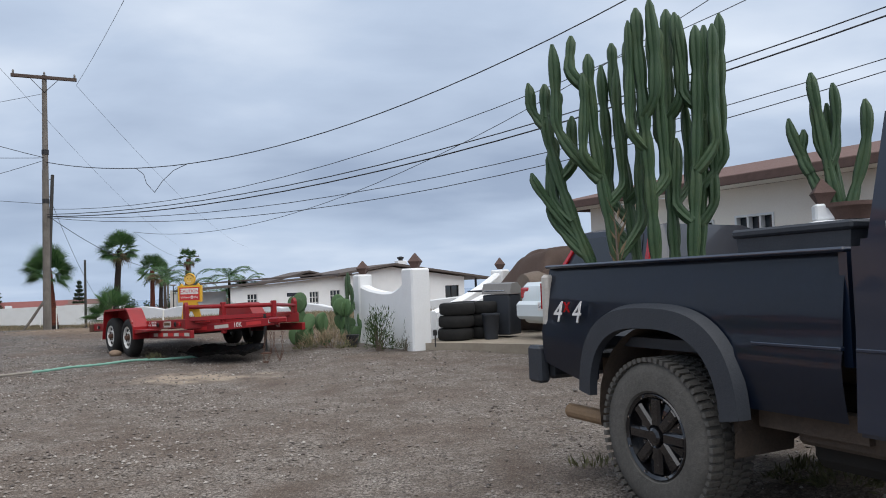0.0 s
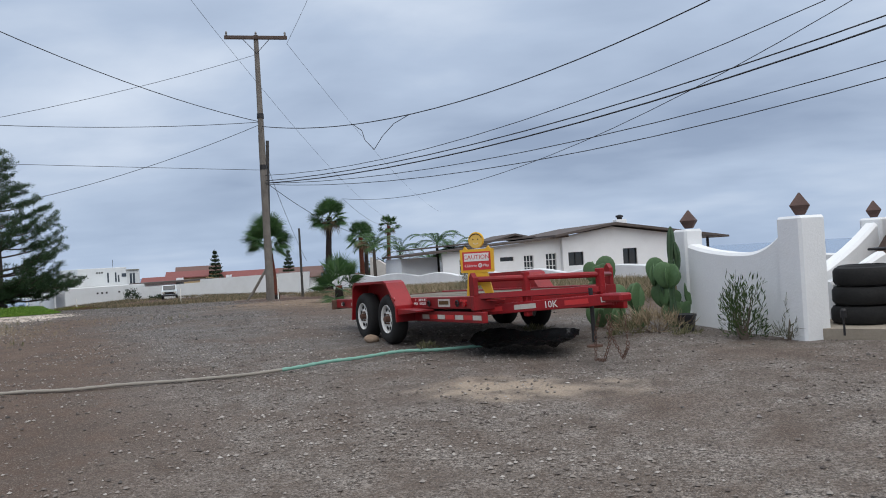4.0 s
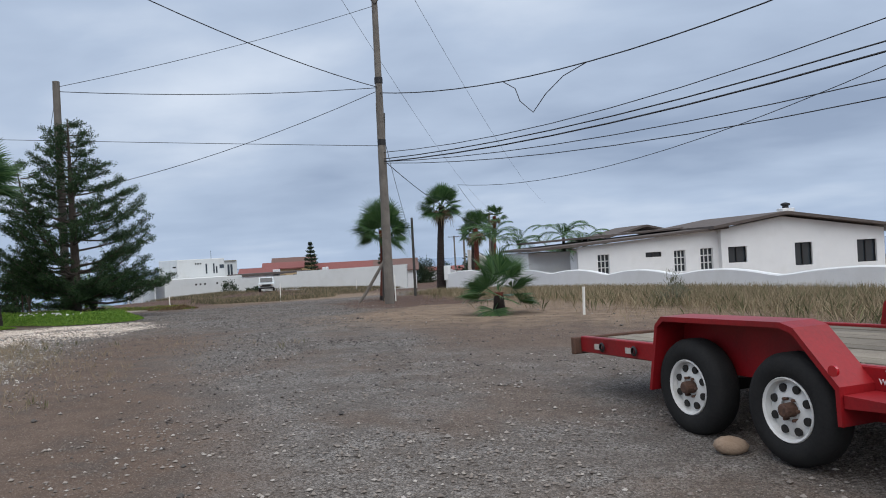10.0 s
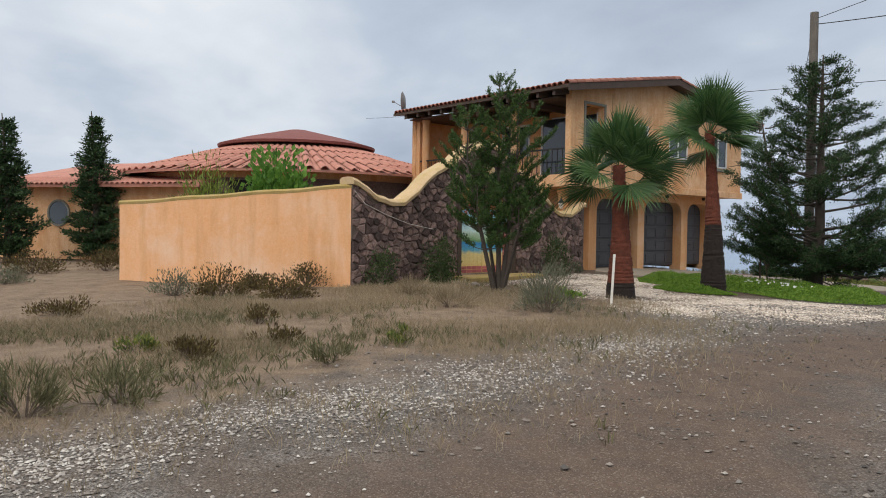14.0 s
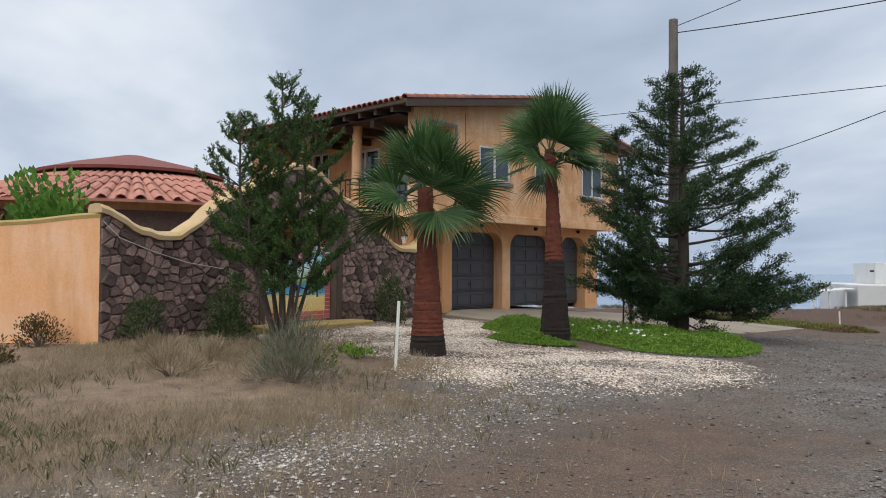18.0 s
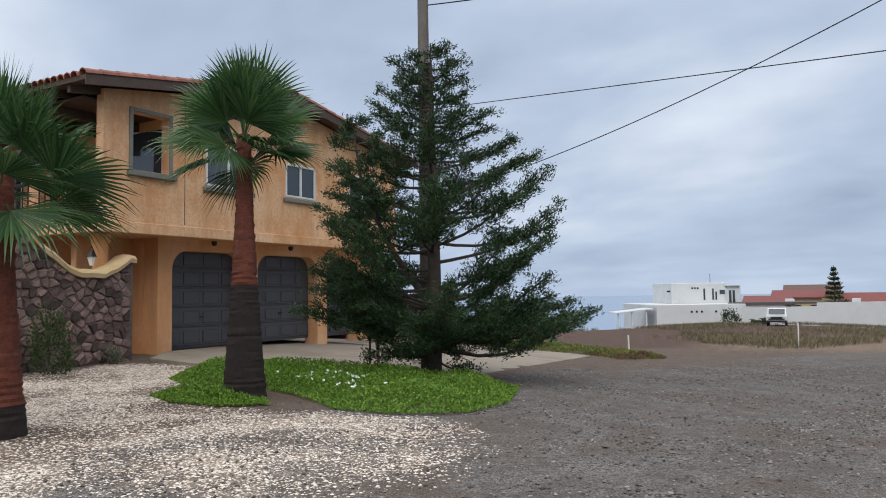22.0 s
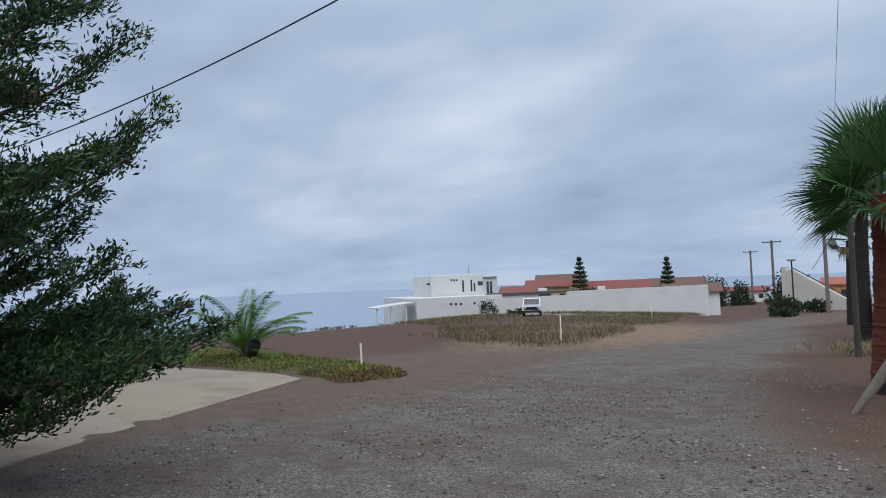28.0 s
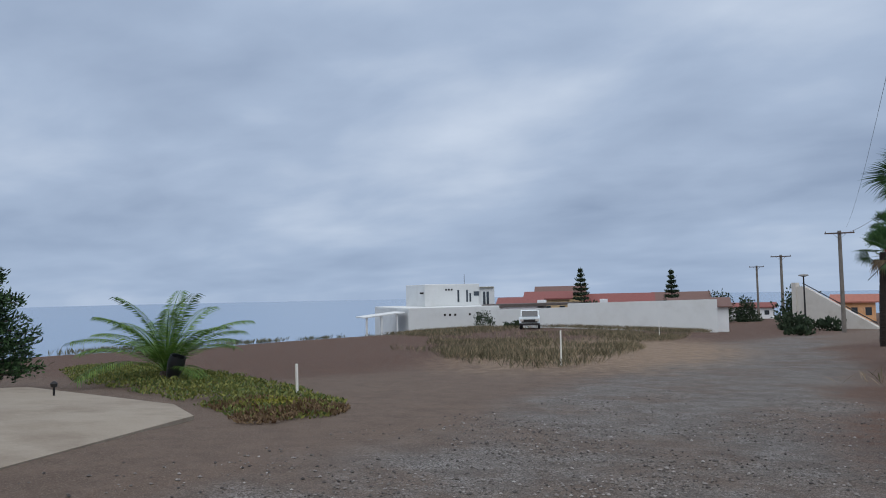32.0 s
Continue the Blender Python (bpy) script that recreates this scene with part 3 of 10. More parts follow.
def ground_material():
    m = bpy.data.materials.new("gravel_and_earth")
    m.use_nodes = True
    nt = m.node_tree
    N, L = nt.nodes.new, nt.links.new
    b = nt.nodes["Principled BSDF"]
    geo = N("ShaderNodeTexCoord")
    pos = geo.outputs["Object"]

    def noise_tex(s, d, r=0.6):
        n = N("ShaderNodeTexNoise")
        n.inputs["Scale"].default_value, n.inputs["Detail"].default_value, n.inputs["Roughness"].default_value = s, d, r
        L(pos, n.inputs["Vector"])
        return n.outputs["Fac"]

    def rng(v, a, c, lo=0.0, hi=1.0):
        r = N("ShaderNodeMapRange")
        r.inputs["From Min"].default_value, r.inputs["From Max"].default_value = a, c
        r.inputs["To Min"].default_value, r.inputs["To Max"].default_value = lo, hi
        L(v, r.inputs["Value"])
        return r.outputs[0]

    def mixc(fac, a, bb):
        x = N("ShaderNodeMix")
        x.data_type = "RGBA"
        for key, v in (("Factor", fac), ("A", a), ("B", bb)):
            if isinstance(v, tuple):
                x.inputs[key].default_value = (*v, 1)
            elif isinstance(v, (int, float)):
                x.inputs[key].default_value = v
            else:
                L(v, x.inputs[key])
        return x.outputs["Result"]

    def mul(a, c):
        n = N("ShaderNodeMath")
        n.operation = "MULTIPLY"
        for i, v in enumerate((a, c)):
            if isinstance(v, (int, float)):
                n.inputs[i].default_value = v
            else:
                L(v, n.inputs[i])
        return n.outputs[0]

    at = N("ShaderNodeAttribute")
    at.attribute_name = "zone"
    sp = N("ShaderNodeSeparateColor")
    L(at.outputs["Color"], sp.inputs[0])
    vor = N("ShaderNodeTexVoronoi")
    vor.inputs["Scale"].default_value = 52
    L(pos, vor.inputs["Vector"])
    vor2 = N("ShaderNodeTexVoronoi")
    vor2.inputs["Scale"].default_value = 125
    L(pos, vor2.inputs["Vector"])
    sepc = N("ShaderNodeSeparateColor")
    L(vor.outputs["Color"], sepc.inputs[0])
    broad, mid, fine = noise_tex(0.35, 5), noise_tex(2.6, 6), noise_tex(45, 5)
    earth = mixc(rng(mid, 0.35, 0.66), (0.100, 0.069, 0.051), (0.155, 0.110, 0.084))
    earth = mixc(mul(rng(fine, 0.35, 0.7), 0.7), earth, (0.16, 0.126, 0.103))
    sepf = N("ShaderNodeSeparateColor")
    L(vor2.outputs["Color"], sepf.inputs[0])
    grit = mixc(0.5, sepc.outputs[0], sepf.outputs[0])
    spread = rng(grit, 0.22, 0.80)
    stones = mixc(spread, (0.060, 0.050, 0.044), (0.46, 0.41, 0.36))
    tone = N("ShaderNodeAttribute")
    tone.attribute_name = "yard"
    stones2 = mixc(spread, (0.034, 0.032, 0.031), (0.38, 0.362, 0.345))
    road = mixc(mul(rng(mid, 0.30, 0.62), 0.85), (0.115, 0.101, 0.091), stones2)
    yard = mixc(mul(rng(mid, 0.30, 0.62), 0.85), (0.140, 0.108, 0.086), stones)
    gravel = mixc(tone.outputs["Fac"], road, yard)
    # bare brown patches where the gravel is thin
    patch = mul(rng(noise_tex(0.55, 7, 0.7), 0.47, 0.62), 0.75)
    gravel = mixc(patch, gravel, earth)
    # shade in the hollows between the pebbles, painted into the colour
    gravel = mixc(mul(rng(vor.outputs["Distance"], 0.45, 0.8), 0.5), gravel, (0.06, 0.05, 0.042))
    rust = N("ShaderNodeAttribute")
    rust.attribute_name = "rust"
    red = mixc(rng(mid, 0.32, 0.68), (0.098, 0.067, 0.050), (0.158, 0.112, 0.085))
    red = mixc(tone.outputs["Fac"], red, mixc(rng(mid, 0.32, 0.68), (0.080, 0.056, 0.043), (0.135, 0.096, 0.074)))
    red = mixc(rust.outputs["Fac"], red, mixc(rng(mid, 0.32, 0.68), (0.068, 0.037, 0.026), (0.110, 0.060, 0.042)))
    red = mixc(mul(rng(fine, 0.4, 0.75), 0.35), red, (0.15, 0.108, 0.085))
    turf = mixc(rng(mid, 0.35, 0.65), (0.165, 0.108, 0.072), (0.265, 0.190, 0.128))
    turf = mixc(mul(rng(fine, 0.45, 0.7), 0.5), turf, (0.36, 0.30, 0.225))
    jitter = rng(broad, 0.3, 0.7, 0.65, 1.35)
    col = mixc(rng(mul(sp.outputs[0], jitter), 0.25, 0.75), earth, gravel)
    col = mixc(rng(mul(sp.outputs[1], rng(mid, 0.25, 0.7, 0.5, 1.5)), 0.25, 0.85), col, red)
    col = mixc(rng(mul(sp.outputs[2], rng(mid, 0.25, 0.7, 0.5, 1.5)), 0.3, 0.9), col, turf)
    col = mixc(mul(rng(sepf.outputs[1], 0.82, 0.95), 0.45), col, (0.36, 0.31, 0.26))
    col = mixc(mul(rng(sepf.outputs[2], 0.80, 0.95), 0.5), col, (0.045, 0.036, 0.030))
    pale = mixc(rng(fine, 0.35, 0.7), (0.30, 0.235, 0.175), (0.44, 0.37, 0.29))
    col = mixc(rng(mul(at.outputs["Alpha"], rng(mid, 0.30, 0.66, 0.25, 1.6)), 0.25, 0.85), col, pale)
    L(col, b.inputs["Base Color"])
    b.inputs["Roughness"].default_value = 0.95
    b.inputs["Specular IOR Level"].default_value = 0.25
    h = N("ShaderNodeMath")
    h.operation = "ADD"
    L(mul(vor.outputs["Distance"], -0.9), h.inputs[0])
    h2 = N("ShaderNodeMath")
    h2.operation = "ADD"
    L(mul(vor2.outputs["Distance"], -0.35), h2.inputs[0])
    L(mul(mid, 1.5), h2.inputs[1])
    L(h2.outputs[0], h.inputs[1])
    bp = N("ShaderNodeBump")
    bp.inputs["Strength"].default_value, bp.inputs["Distance"].default_value = 0.8, 0.022
    L(h.outputs[0], bp.inputs["Height"])
    L(bp.outputs[0], b.inputs["Normal"])
    return m


def build_ground():
    xs = axis_steps(-300, 330, -40, 6, 0.3)
    ys = axis_steps(-250, 380, -4, 46, 0.3)
    X, Y = np.meshgrid(xs, ys)
    Z = gz(X, Y)
    near = (X > -42) & (X < 8) & (Y > -6) & (Y < 48)
    Z[near] += wobble(X[near], Y[near], 0.55, 1.7) * 0.035 + wobble(X[near], Y[near], 1.6, 4.4) * 0.014
    ny, nx = X.shape
    idx = np.arange(ny * nx).reshape(ny, nx)
    f = np.stack([idx[:-1, :-1], idx[:-1, 1:], idx[1:, 1:], idx[1:, :-1]], -1).reshape(-1, 4)
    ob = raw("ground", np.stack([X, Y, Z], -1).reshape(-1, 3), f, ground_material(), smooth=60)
    tagged(ob, "brown earth and grey gravel yard and dirt road", "ground", kind="structure")
    g, r, t = zones(X.ravel(), Y.ravel())
    px, py = X.ravel(), Y.ravel()
    ra = ob.data.attributes.new("rust", "FLOAT", "POINT")
    ra.data.foreach_set("value", RUST[0].astype(np.float32))
    tone = 1 / (1 + np.exp(np.clip((py - 11.5 - (px + 7) * 0.35) / 1.8, -40, 40)))
    ta = ob.data.attributes.new("yard", "FLOAT", "POINT")
    ta.data.foreach_set("value", tone.astype(np.float32))
    pale = np.zeros_like(px)
    m = (px > -30) & (px < -15) & (py > 15) & (py < 25)
    pale[m] = shell_weight(px[m], py[m]) * 0.55
    m = (px > -6) & (px < -1) & (py > 8) & (py < 14)
    pale[m] = sand_weight(px[m], py[m])
    at = ob.data.attributes.new("zone", "FLOAT_COLOR", "POINT")
    at.data.foreach_set("color", np.stack([g, r, t, pale], -1).astype(np.float32).ravel())


build_ground()

sea_mat = mat("sea_water", (0.15, 0.23, 0.34), (0.17, 0.25, 0.37), 0.2, scale=0.02, fine=0.3, bump=0.0)
raw("water", [(-4900, -4900, -38), (4900, -4900, -38), (4900, 4900, -38), (-4900, 4900, -38)], [(0, 1, 2, 3)], sea_mat)
tagged(bpy.data.objects["water"], "grey-blue sea beyond the bluff", "sea", kind="structure")

# ---- orange two-storey house ----
HOUSE = pose(-28.43, 21.17, 0, 0, 0, 117.13)
house = thing("house", HOUSE, "two-storey orange stucco house with garage doors and tiled roof", "house")


def wall_with_holes(name, x0, x1, z0, z1, y0, y1, holes, material, parent, top=None, label=""):
    """A wall in x, z with rectangular holes, cut as a grid of blocks; top(x) gives a sloped top edge."""
    xs = sorted({x0, x1, *[v for h in holes for v in h[:2]], *([top[1]] if top else [])})
    bm = bmesh.new()
    for a, b in zip(xs, xs[1:]):
        spans = sorted([h[2:4] for h in holes if h[0] <= a + 1e-6 and h[1] >= b - 1e-6])
        lo = z0
        for s0, s1 in spans:
            if s0 > lo + 1e-6:
                box(bm, a, b, y0, y1, lo, s0)
            lo = s1
        if top:
            ta, tb = top[0](a), top[0](b)
            prism(bm, [(a, lo), (b, lo), (b, tb), (a, ta)], y0, y1)
        else:
            box(bm, a, b, y0, y1, lo, z1)
    bmesh.ops.remove_doubles(bm, verts=bm.verts, dist=1e-4)
    bm.verts.index_update()
    seen = {}
    for f in bm.faces:
        seen.setdefault(frozenset(v.index for v in f.verts), []).append(f)
    twins = [f for fs in seen.values() if len(fs) > 1 for f in fs]
    bmesh.ops.delete(bm, geom=twins, context="FACES")
    return part(name, bm, material, parent, label)


def rounded_opening(w, h, r, n=6):
    """Outline of an opening from its foot, with rounded top corners."""
    pts = [(0, 0)]
    pts += [(r - r * math.cos(a), h - r + r * math.sin(a)) for a in np.linspace(0, math.pi / 2, n)]
    pts += [(w - r + r * math.sin(a), h - r + r * math.cos(a)) for a in np.linspace(0, math.pi / 2, n)]
    return pts + [(w, 0)]


RIDGE_X, EAVE_Z, RIDGE_Z, FLOOR2 = 4.95, 5.62, 6.42, 3.05


def gable(x):
    return RIDGE_Z - abs(x - RIDGE_X) * (RIDGE_Z - EAVE_Z) / RIDGE_X


WINDOWS = [(2.58, 3.95, 4.0, 4.95), (5.2, 6.36, 4.02, 4.88), (7.83, 9.1, 3.88, 4.94)]
wall_with_holes("wall", 0, 10.2, FLOOR2 - 0.02, None, 0, 0.22, [(0.66, 1.56, 4.1, 5.3), *WINDOWS], M["stucco_peach"], house, top=(gable, RIDGE_X), label="weathered peach stucco upper front wall")


def sash_window(x0, x1, z0, z1, y, parent, sill=True):
    # near-black board behind the panes paints in the unlit room
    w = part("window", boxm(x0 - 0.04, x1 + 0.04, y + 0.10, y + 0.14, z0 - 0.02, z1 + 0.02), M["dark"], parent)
    bm = bmesh.new()
    for a, b, c, d in ((x0, x1, z1 - 0.05, z1), (x0, x1, z0, z0 + 0.05), (x0, x0 + 0.05, z0 + 0.05, z1 - 0.05), (x1 - 0.05, x1, z0 + 0.05, z1 - 0.05), ((x0 + x1) / 2 - 0.03, (x0 + x1) / 2 + 0.03, z0 + 0.05, z1 - 0.05)):
        box(bm, a, b, y - 0.015, y + 0.06, c, d, 0.006)
    part("window_frame", bm, M["win_white"], w, "white sliding sash frame")
    for a, b in ((x0 + 0.05, (x0 + x1) / 2 - 0.03), ((x0 + x1) / 2 + 0.03, x1 - 0.05)):
        part("pane", boxm(a, b, y + 0.025, y + 0.035, z0 + 0.05, z1 - 0.05), M["glass"], w)
    if sill:
        part("sill", boxm(x0 - 0.1, x1 + 0.1, y - 0.09, y - 0.001, z0 - 0.14, z0 - 0.035, 0.015), M["sill_grey"], w, "grey-green sill")
    return w


for win in WINDOWS:
    sash_window(*win, 0.0, house)
# the unglazed opening of the balcony's end wall
bm = bmesh.new()
for a, b, c, d in ((0.57, 0.66, 4.0, 5.38), (1.56, 1.65, 4.0, 5.38), (0.66, 1.56, 5.3, 5.38)):
    box(bm, a, b, -0.035, -0.001, c, d, 0.01)
part("window_trim", bm, M["sill_grey"], house, "chipped grey-green trim of an open window")
part("sill", boxm(0.52, 1.72, -0.11, -0.001, 3.97, 4.09, 0.015), M["sill_grey"], house, "grey-green sill")
part("balcony_ceiling", boxm(-0.3, 1.74, 0.24, 7.19, 5.40, 5.44), M["wood_dark"], house, "dark timber balcony ceiling")
for y in (1.2, 2.35, 3.6, 4.9):
    part("ceiling_beam", boxm(-0.3, 1.93, y, y + 0.14, 5.20, 5.396, 0.008), M["wood_dark"], house)
# upper storey body behind the front wall
part("rear_wall", boxm(0, 10.2, 7.2, 7.4, 0.2, 5.6), M["stucco_peach"], house)
part("side_wall", boxm(9.98, 10.2, 0.22, 7.2, FLOOR2, 5.58), M["stucco_peach"], house)
wall_with_holes("side_wall", 0.22, 7.2, FLOOR2, 5.6, 0, 0.2, [(1.2, 2.2, 3.35, 5.2), (3.2, 4.5, 4.0, 5.1), (5.6, 6.5, 3.35, 5.2)], M["stucco_orange"], house).matrix_local = Matrix(((0, -1, 0, 1.95), (1, 0, 0, 0), (0, 0, 1, 0), (0, 0, 0, 1)))
for y0, y1, z0, z1 in ((1.2, 2.2, 3.35, 5.2), (3.2, 4.5, 4.0, 5.1), (5.6, 6.5, 3.35, 5.2)):
    w = part("window", boxm(1.90, 1.93, y0 - 0.02, y1 + 0.02, z0 - 0.02, z1 + 0.02), M["glass"], house)
    bm = bmesh.new()
    for a, b, c, d in ((y0, y1, z1 - 0.06, z1), (y0, y1, z0, z0 + 0.06), (y0, y0 + 0.06, z0 + 0.06, z1 - 0.06), (y1 - 0.06, y1, z0 + 0.06, z1 - 0.06), ((y0 + y1) / 2 - 0.03, (y0 + y1) / 2 + 0.03, z0 + 0.06, z1 - 0.06)):
        box(bm, 1.72, 1.80, a, b, c, d)
    part("window_frame", bm, M["win_white"], w, "white window frame")
# dark glazing added over the wall so the open window looks onto dimness
gdoor = part("balcony_door", boxm(1.68, 1.745, 0.3, 2.6, 3.12, 5.15), M["glass"], house, "dark glazed balcony door, added to dim the view through the open window")
for y in (0.28, 1.42, 2.56):
    part("door_stile", boxm(1.66, 1.745, y, y + 0.07, 3.08, 5.2), M["win_white"], gdoor)
part("floor_slab", boxm(0.0, 10.2, 0.03, 7.2, 2.83, FLOOR2 - 0.03), M["stucco_orange"], house)
part("slab_edge", boxm(-0.08, 10.25, -0.06, 0.02, 2.80, FLOOR2 - 0.02, 0.012), M["stucco_peach"], house)
part("balcony_edge", boxm(-0.10, 0.02, 0.022, 7.4, 2.80, FLOOR2 + 0.12, 0.012), M["stucco_peach"], house)
for y in (2.35, 4.7, 6.75):
    part("column", lathem([(0.17, 3.06), (0.15, 3.2), (0.14, 5.3), (0.19, 5.5), (0.19, 5.56)], (0.12, y, 0), n=14), M["stucco_orange"], house, smooth=40)
part("balcony_end_wall", boxm(0.02, 1.74, 7.0, 7.19, FLOOR2, 5.39), M["stucco_orange"], house)
rail = part("balcony_rail", boxm(0.03, 0.07, 0.3, 6.98, 3.92, 3.97), M["black_metal"], house, "dark metal balcony rail")
for i in range(33):
    part("baluster", boxm(0.04, 0.06, 0.35 + i * 0.2, 0.37 + i * 0.2, 3.14, 3.92), M["black_metal"], rail)
# roof: boards, eaves and barrel tiles
OVER = 0.62
slope = math.atan2(RIDGE_Z - EAVE_Z, RIDGE_X)


def roof_z(x):
    return RIDGE_Z + 0.05 - abs(x - RIDGE_X) * math.tan(slope)


for name, xa, xb in (("roof_board", -OVER - 0.1, RIDGE_X), ("roof_board", RIDGE_X, 10.2 + OVER)):
    part(name, prismm([(xa, roof_z(xa)), (xb, roof_z(xb)), (xb, roof_z(xb) + 0.09), (xa, roof_z(xa) + 0.09)], -0.45, 7.62), M["wood_dark"], house)
for y in np.arange(0.1, 7.4, 0.62):
    part("rafter_tail", prismm([(-OVER - 0.02, roof_z(-OVER) - 0.16), (0.0, roof_z(0) - 0.16), (0.0, roof_z(0) - 0.004), (-OVER - 0.02, roof_z(-OVER) - 0.004)], y, y + 0.1), M["wood_dark"], house)
part("verge_board", prismm([(-OVER - 0.1, roof_z(-OVER - 0.1) - 0.1), (RIDGE_X, roof_z(RIDGE_X) - 0.1), (RIDGE_X, roof_z(RIDGE_X) + 0.1), (-OVER - 0.1, roof_z(-OVER - 0.1) + 0.1)], -0.49, -0.453), M["wood_dark"], house, "dark fascia board")
part("verge_board", prismm([(RIDGE_X, roof_z(RIDGE_X) - 0.1), (10.2 + OVER, roof_z(10.2 + OVER) - 0.1), (10.2 + OVER, roof_z(10.2 + OVER) + 0.1), (RIDGE_X, roof_z(RIDGE_X) + 0.1)], -0.49, -0.453), M["wood_dark"], house, "dark fascia board")


def barrel_tile(length=0.42, r=0.11):
    bm = bmesh.new()
    n = 7
    for rr, flip in ((r, 1), (r - 0.016, -1)):
        ring = []
        for end, k in ((0, 1.0), (length, 0.86)):
            ring.append([bm.verts.new((end, rr * k * math.cos(a), rr * k * math.sin(a))) for a in np.linspace(0, math.pi, n)])
        for i in range(n - 1):
            q = (ring[0][i], ring[0][i + 1], ring[1][i + 1], ring[1][i])
            bm.faces.new(q if flip < 0 else q[::-1])
        if flip > 0:
            first = ring
    for i in range(n - 1):
        bm.faces.new((first[0][i], first[0][i + 1], ring[0][i + 1], ring[0][i]))
    return bm


tile_me = bpy.data.meshes.new("roof_tile")
tb = barrel_tile()
tb.to_mesh(tile_me)
tb.free()
tile_me.materials.append(M["tile_red"])
# tiles along the verge of the front and the eave of the balcony side
for side, x_lo in ((1, -OVER - 0.12), (-1, 10.2 + OVER + 0.12)):
    count = int((RIDGE_X + OVER) / 0.36) + 1
    for i in range(count):
        x = x_lo + side * i * 0.36
        t = new("roof_tile", tile_me)
        t.parent = house
        t.matrix_local = Matrix.Translation((x, -0.41, roof_z(x) + 0.11)) @ Matrix.Rotation(0 if side > 0 else math.pi, 4, "Z") @ Matrix.Rotation(-slope, 4, "Y")
for j in range(38):
    y = -0.18 + j * 0.205
    for i in range(2):
        x = -OVER - 0.14 + i * 0.36
        t = new("roof_tile", tile_me)
        t.parent = house
        t.matrix_local = Matrix.Translation((x, y, roof_z(x) + 0.085)) @ Matrix.Rotation(-slope, 4, "Y")
# rows further up the slopes, joined
vs, fs = [], []
for side in (1, -1):
    for j in range(38):
        y = -0.18 + j * 0.205
        for i in range(2 if side > 0 else 0, 15):
            x = (-OVER - 0.14 + i * 0.36) if side > 0 else (10.2 + OVER + 0.14 - i * 0.36)
            k = len(vs)
            for dx in (0, 0.4 * side):
                for a in (0, 0.25, 0.5, 0.75, 1.0):
                    vs.append((x + dx, y + 0.095 * math.cos(math.pi * a), roof_z(x + dx) + 0.085 + 0.095 * math.sin(math.pi * a)))
            for q in range(4):
                fs.append((k + q, k + q + 1, k + 6 + q, k + 5 + q))
raw("roof_tiles", vs, fs, M["tile_red"], house).data.update()
# lower storey
GX = [(2.34, 4.64), (5.03, 7.40), (7.82, 9.30)]
for a, b in ((1.95, 2.34), (4.64, 5.03), (7.40, 7.82), (9.30, 10.1)):
    part("garage_pier", boxm(a, b, 0.80, 1.25, 0.1, 2.83), M["stucco_orange"], house, "orange stucco garage pier")
for a, b in GX:
    w, h, r = b - a, 2.24, 0.44
    op = [(a + px, 0.33 + pz) for px, pz in rounded_opening(w, h, r, 7)]
    part("garage_arch", prismm(op[1:-1] + [(b, 2.83), (a, 2.83)], 0.802, 1.248), M["stucco_orange"], house, "rounded orange stucco head of a garage opening")
for a, b in GX:
    gd = part("garage_door", boxm(a - 0.05, b + 0.05, 1.16, 1.20, 0.3, 2.66), M["garage"], house, "grey sectional garage door")
    count = 4 if b - a > 1.6 else 3
    for k in range(5):
        z = 0.33 + k * 0.46
        part("section", boxm(a - 0.03, b + 0.03, 1.142, 1.159, z + 0.008, z + 0.452, 0.006), M["garage"], gd)
        for q in range(count):
            x0, x1 = a - 0.03 + (b - a + 0.06) * q / count + 0.05, a - 0.03 + (b - a + 0.06) * (q + 1) / count - 0.05
            part("panel", boxm(x0, x1, 1.128, 1.1415, z + 0.085, z + 0.375, 0.012), M["garage"], gd)
        # raised near-black strip paints the shade of a groove
        part("groove", boxm(a - 0.03, b + 0.03, 1.138, 1.1412, z + 0.035, z + 0.047), M["dark"], gd)
    part("door_handle", boxm((a + b) / 2 - 0.07, (a + b) / 2 + 0.07, 1.10, 1.134, 1.02, 1.05, 0.008), M["black_metal"], gd)
for x in (3.3, 5.95, 8.4):
    lm = part("soffit_lamp", lathem([(0.06, 2.80), (0.07, 2.76), (0.05, 2.70), (0.02, 2.69)], (x, 0.5, 0), n=12), M["black_metal"], house)
part("side_wall", boxm(1.9, 2.1, 1.25, 7.2, 0.1, 2.83), M["stucco_orange"], house)
part("side_wall", boxm(9.9, 10.1, 1.25, 7.2, 0.1, 2.83), M["stucco_orange"], house)
part("column", lathem([(0.2, 0.25), (0.2, 0.4), (0.155, 0.5), (0.15, 2.55), (0.2, 2.7), (0.2, 2.80)], (0.35, 0.55, 0), n=16), M["stucco_orange"], house, "round orange stucco porch column", smooth=40)
part("column", lathem([(0.2, 0.25), (0.2, 0.4), (0.155, 0.5), (0.15, 2.55), (0.2, 2.7), (0.2, 2.80)], (0.35, 4.3, 0), n=16), M["stucco_orange"], house, smooth=40)
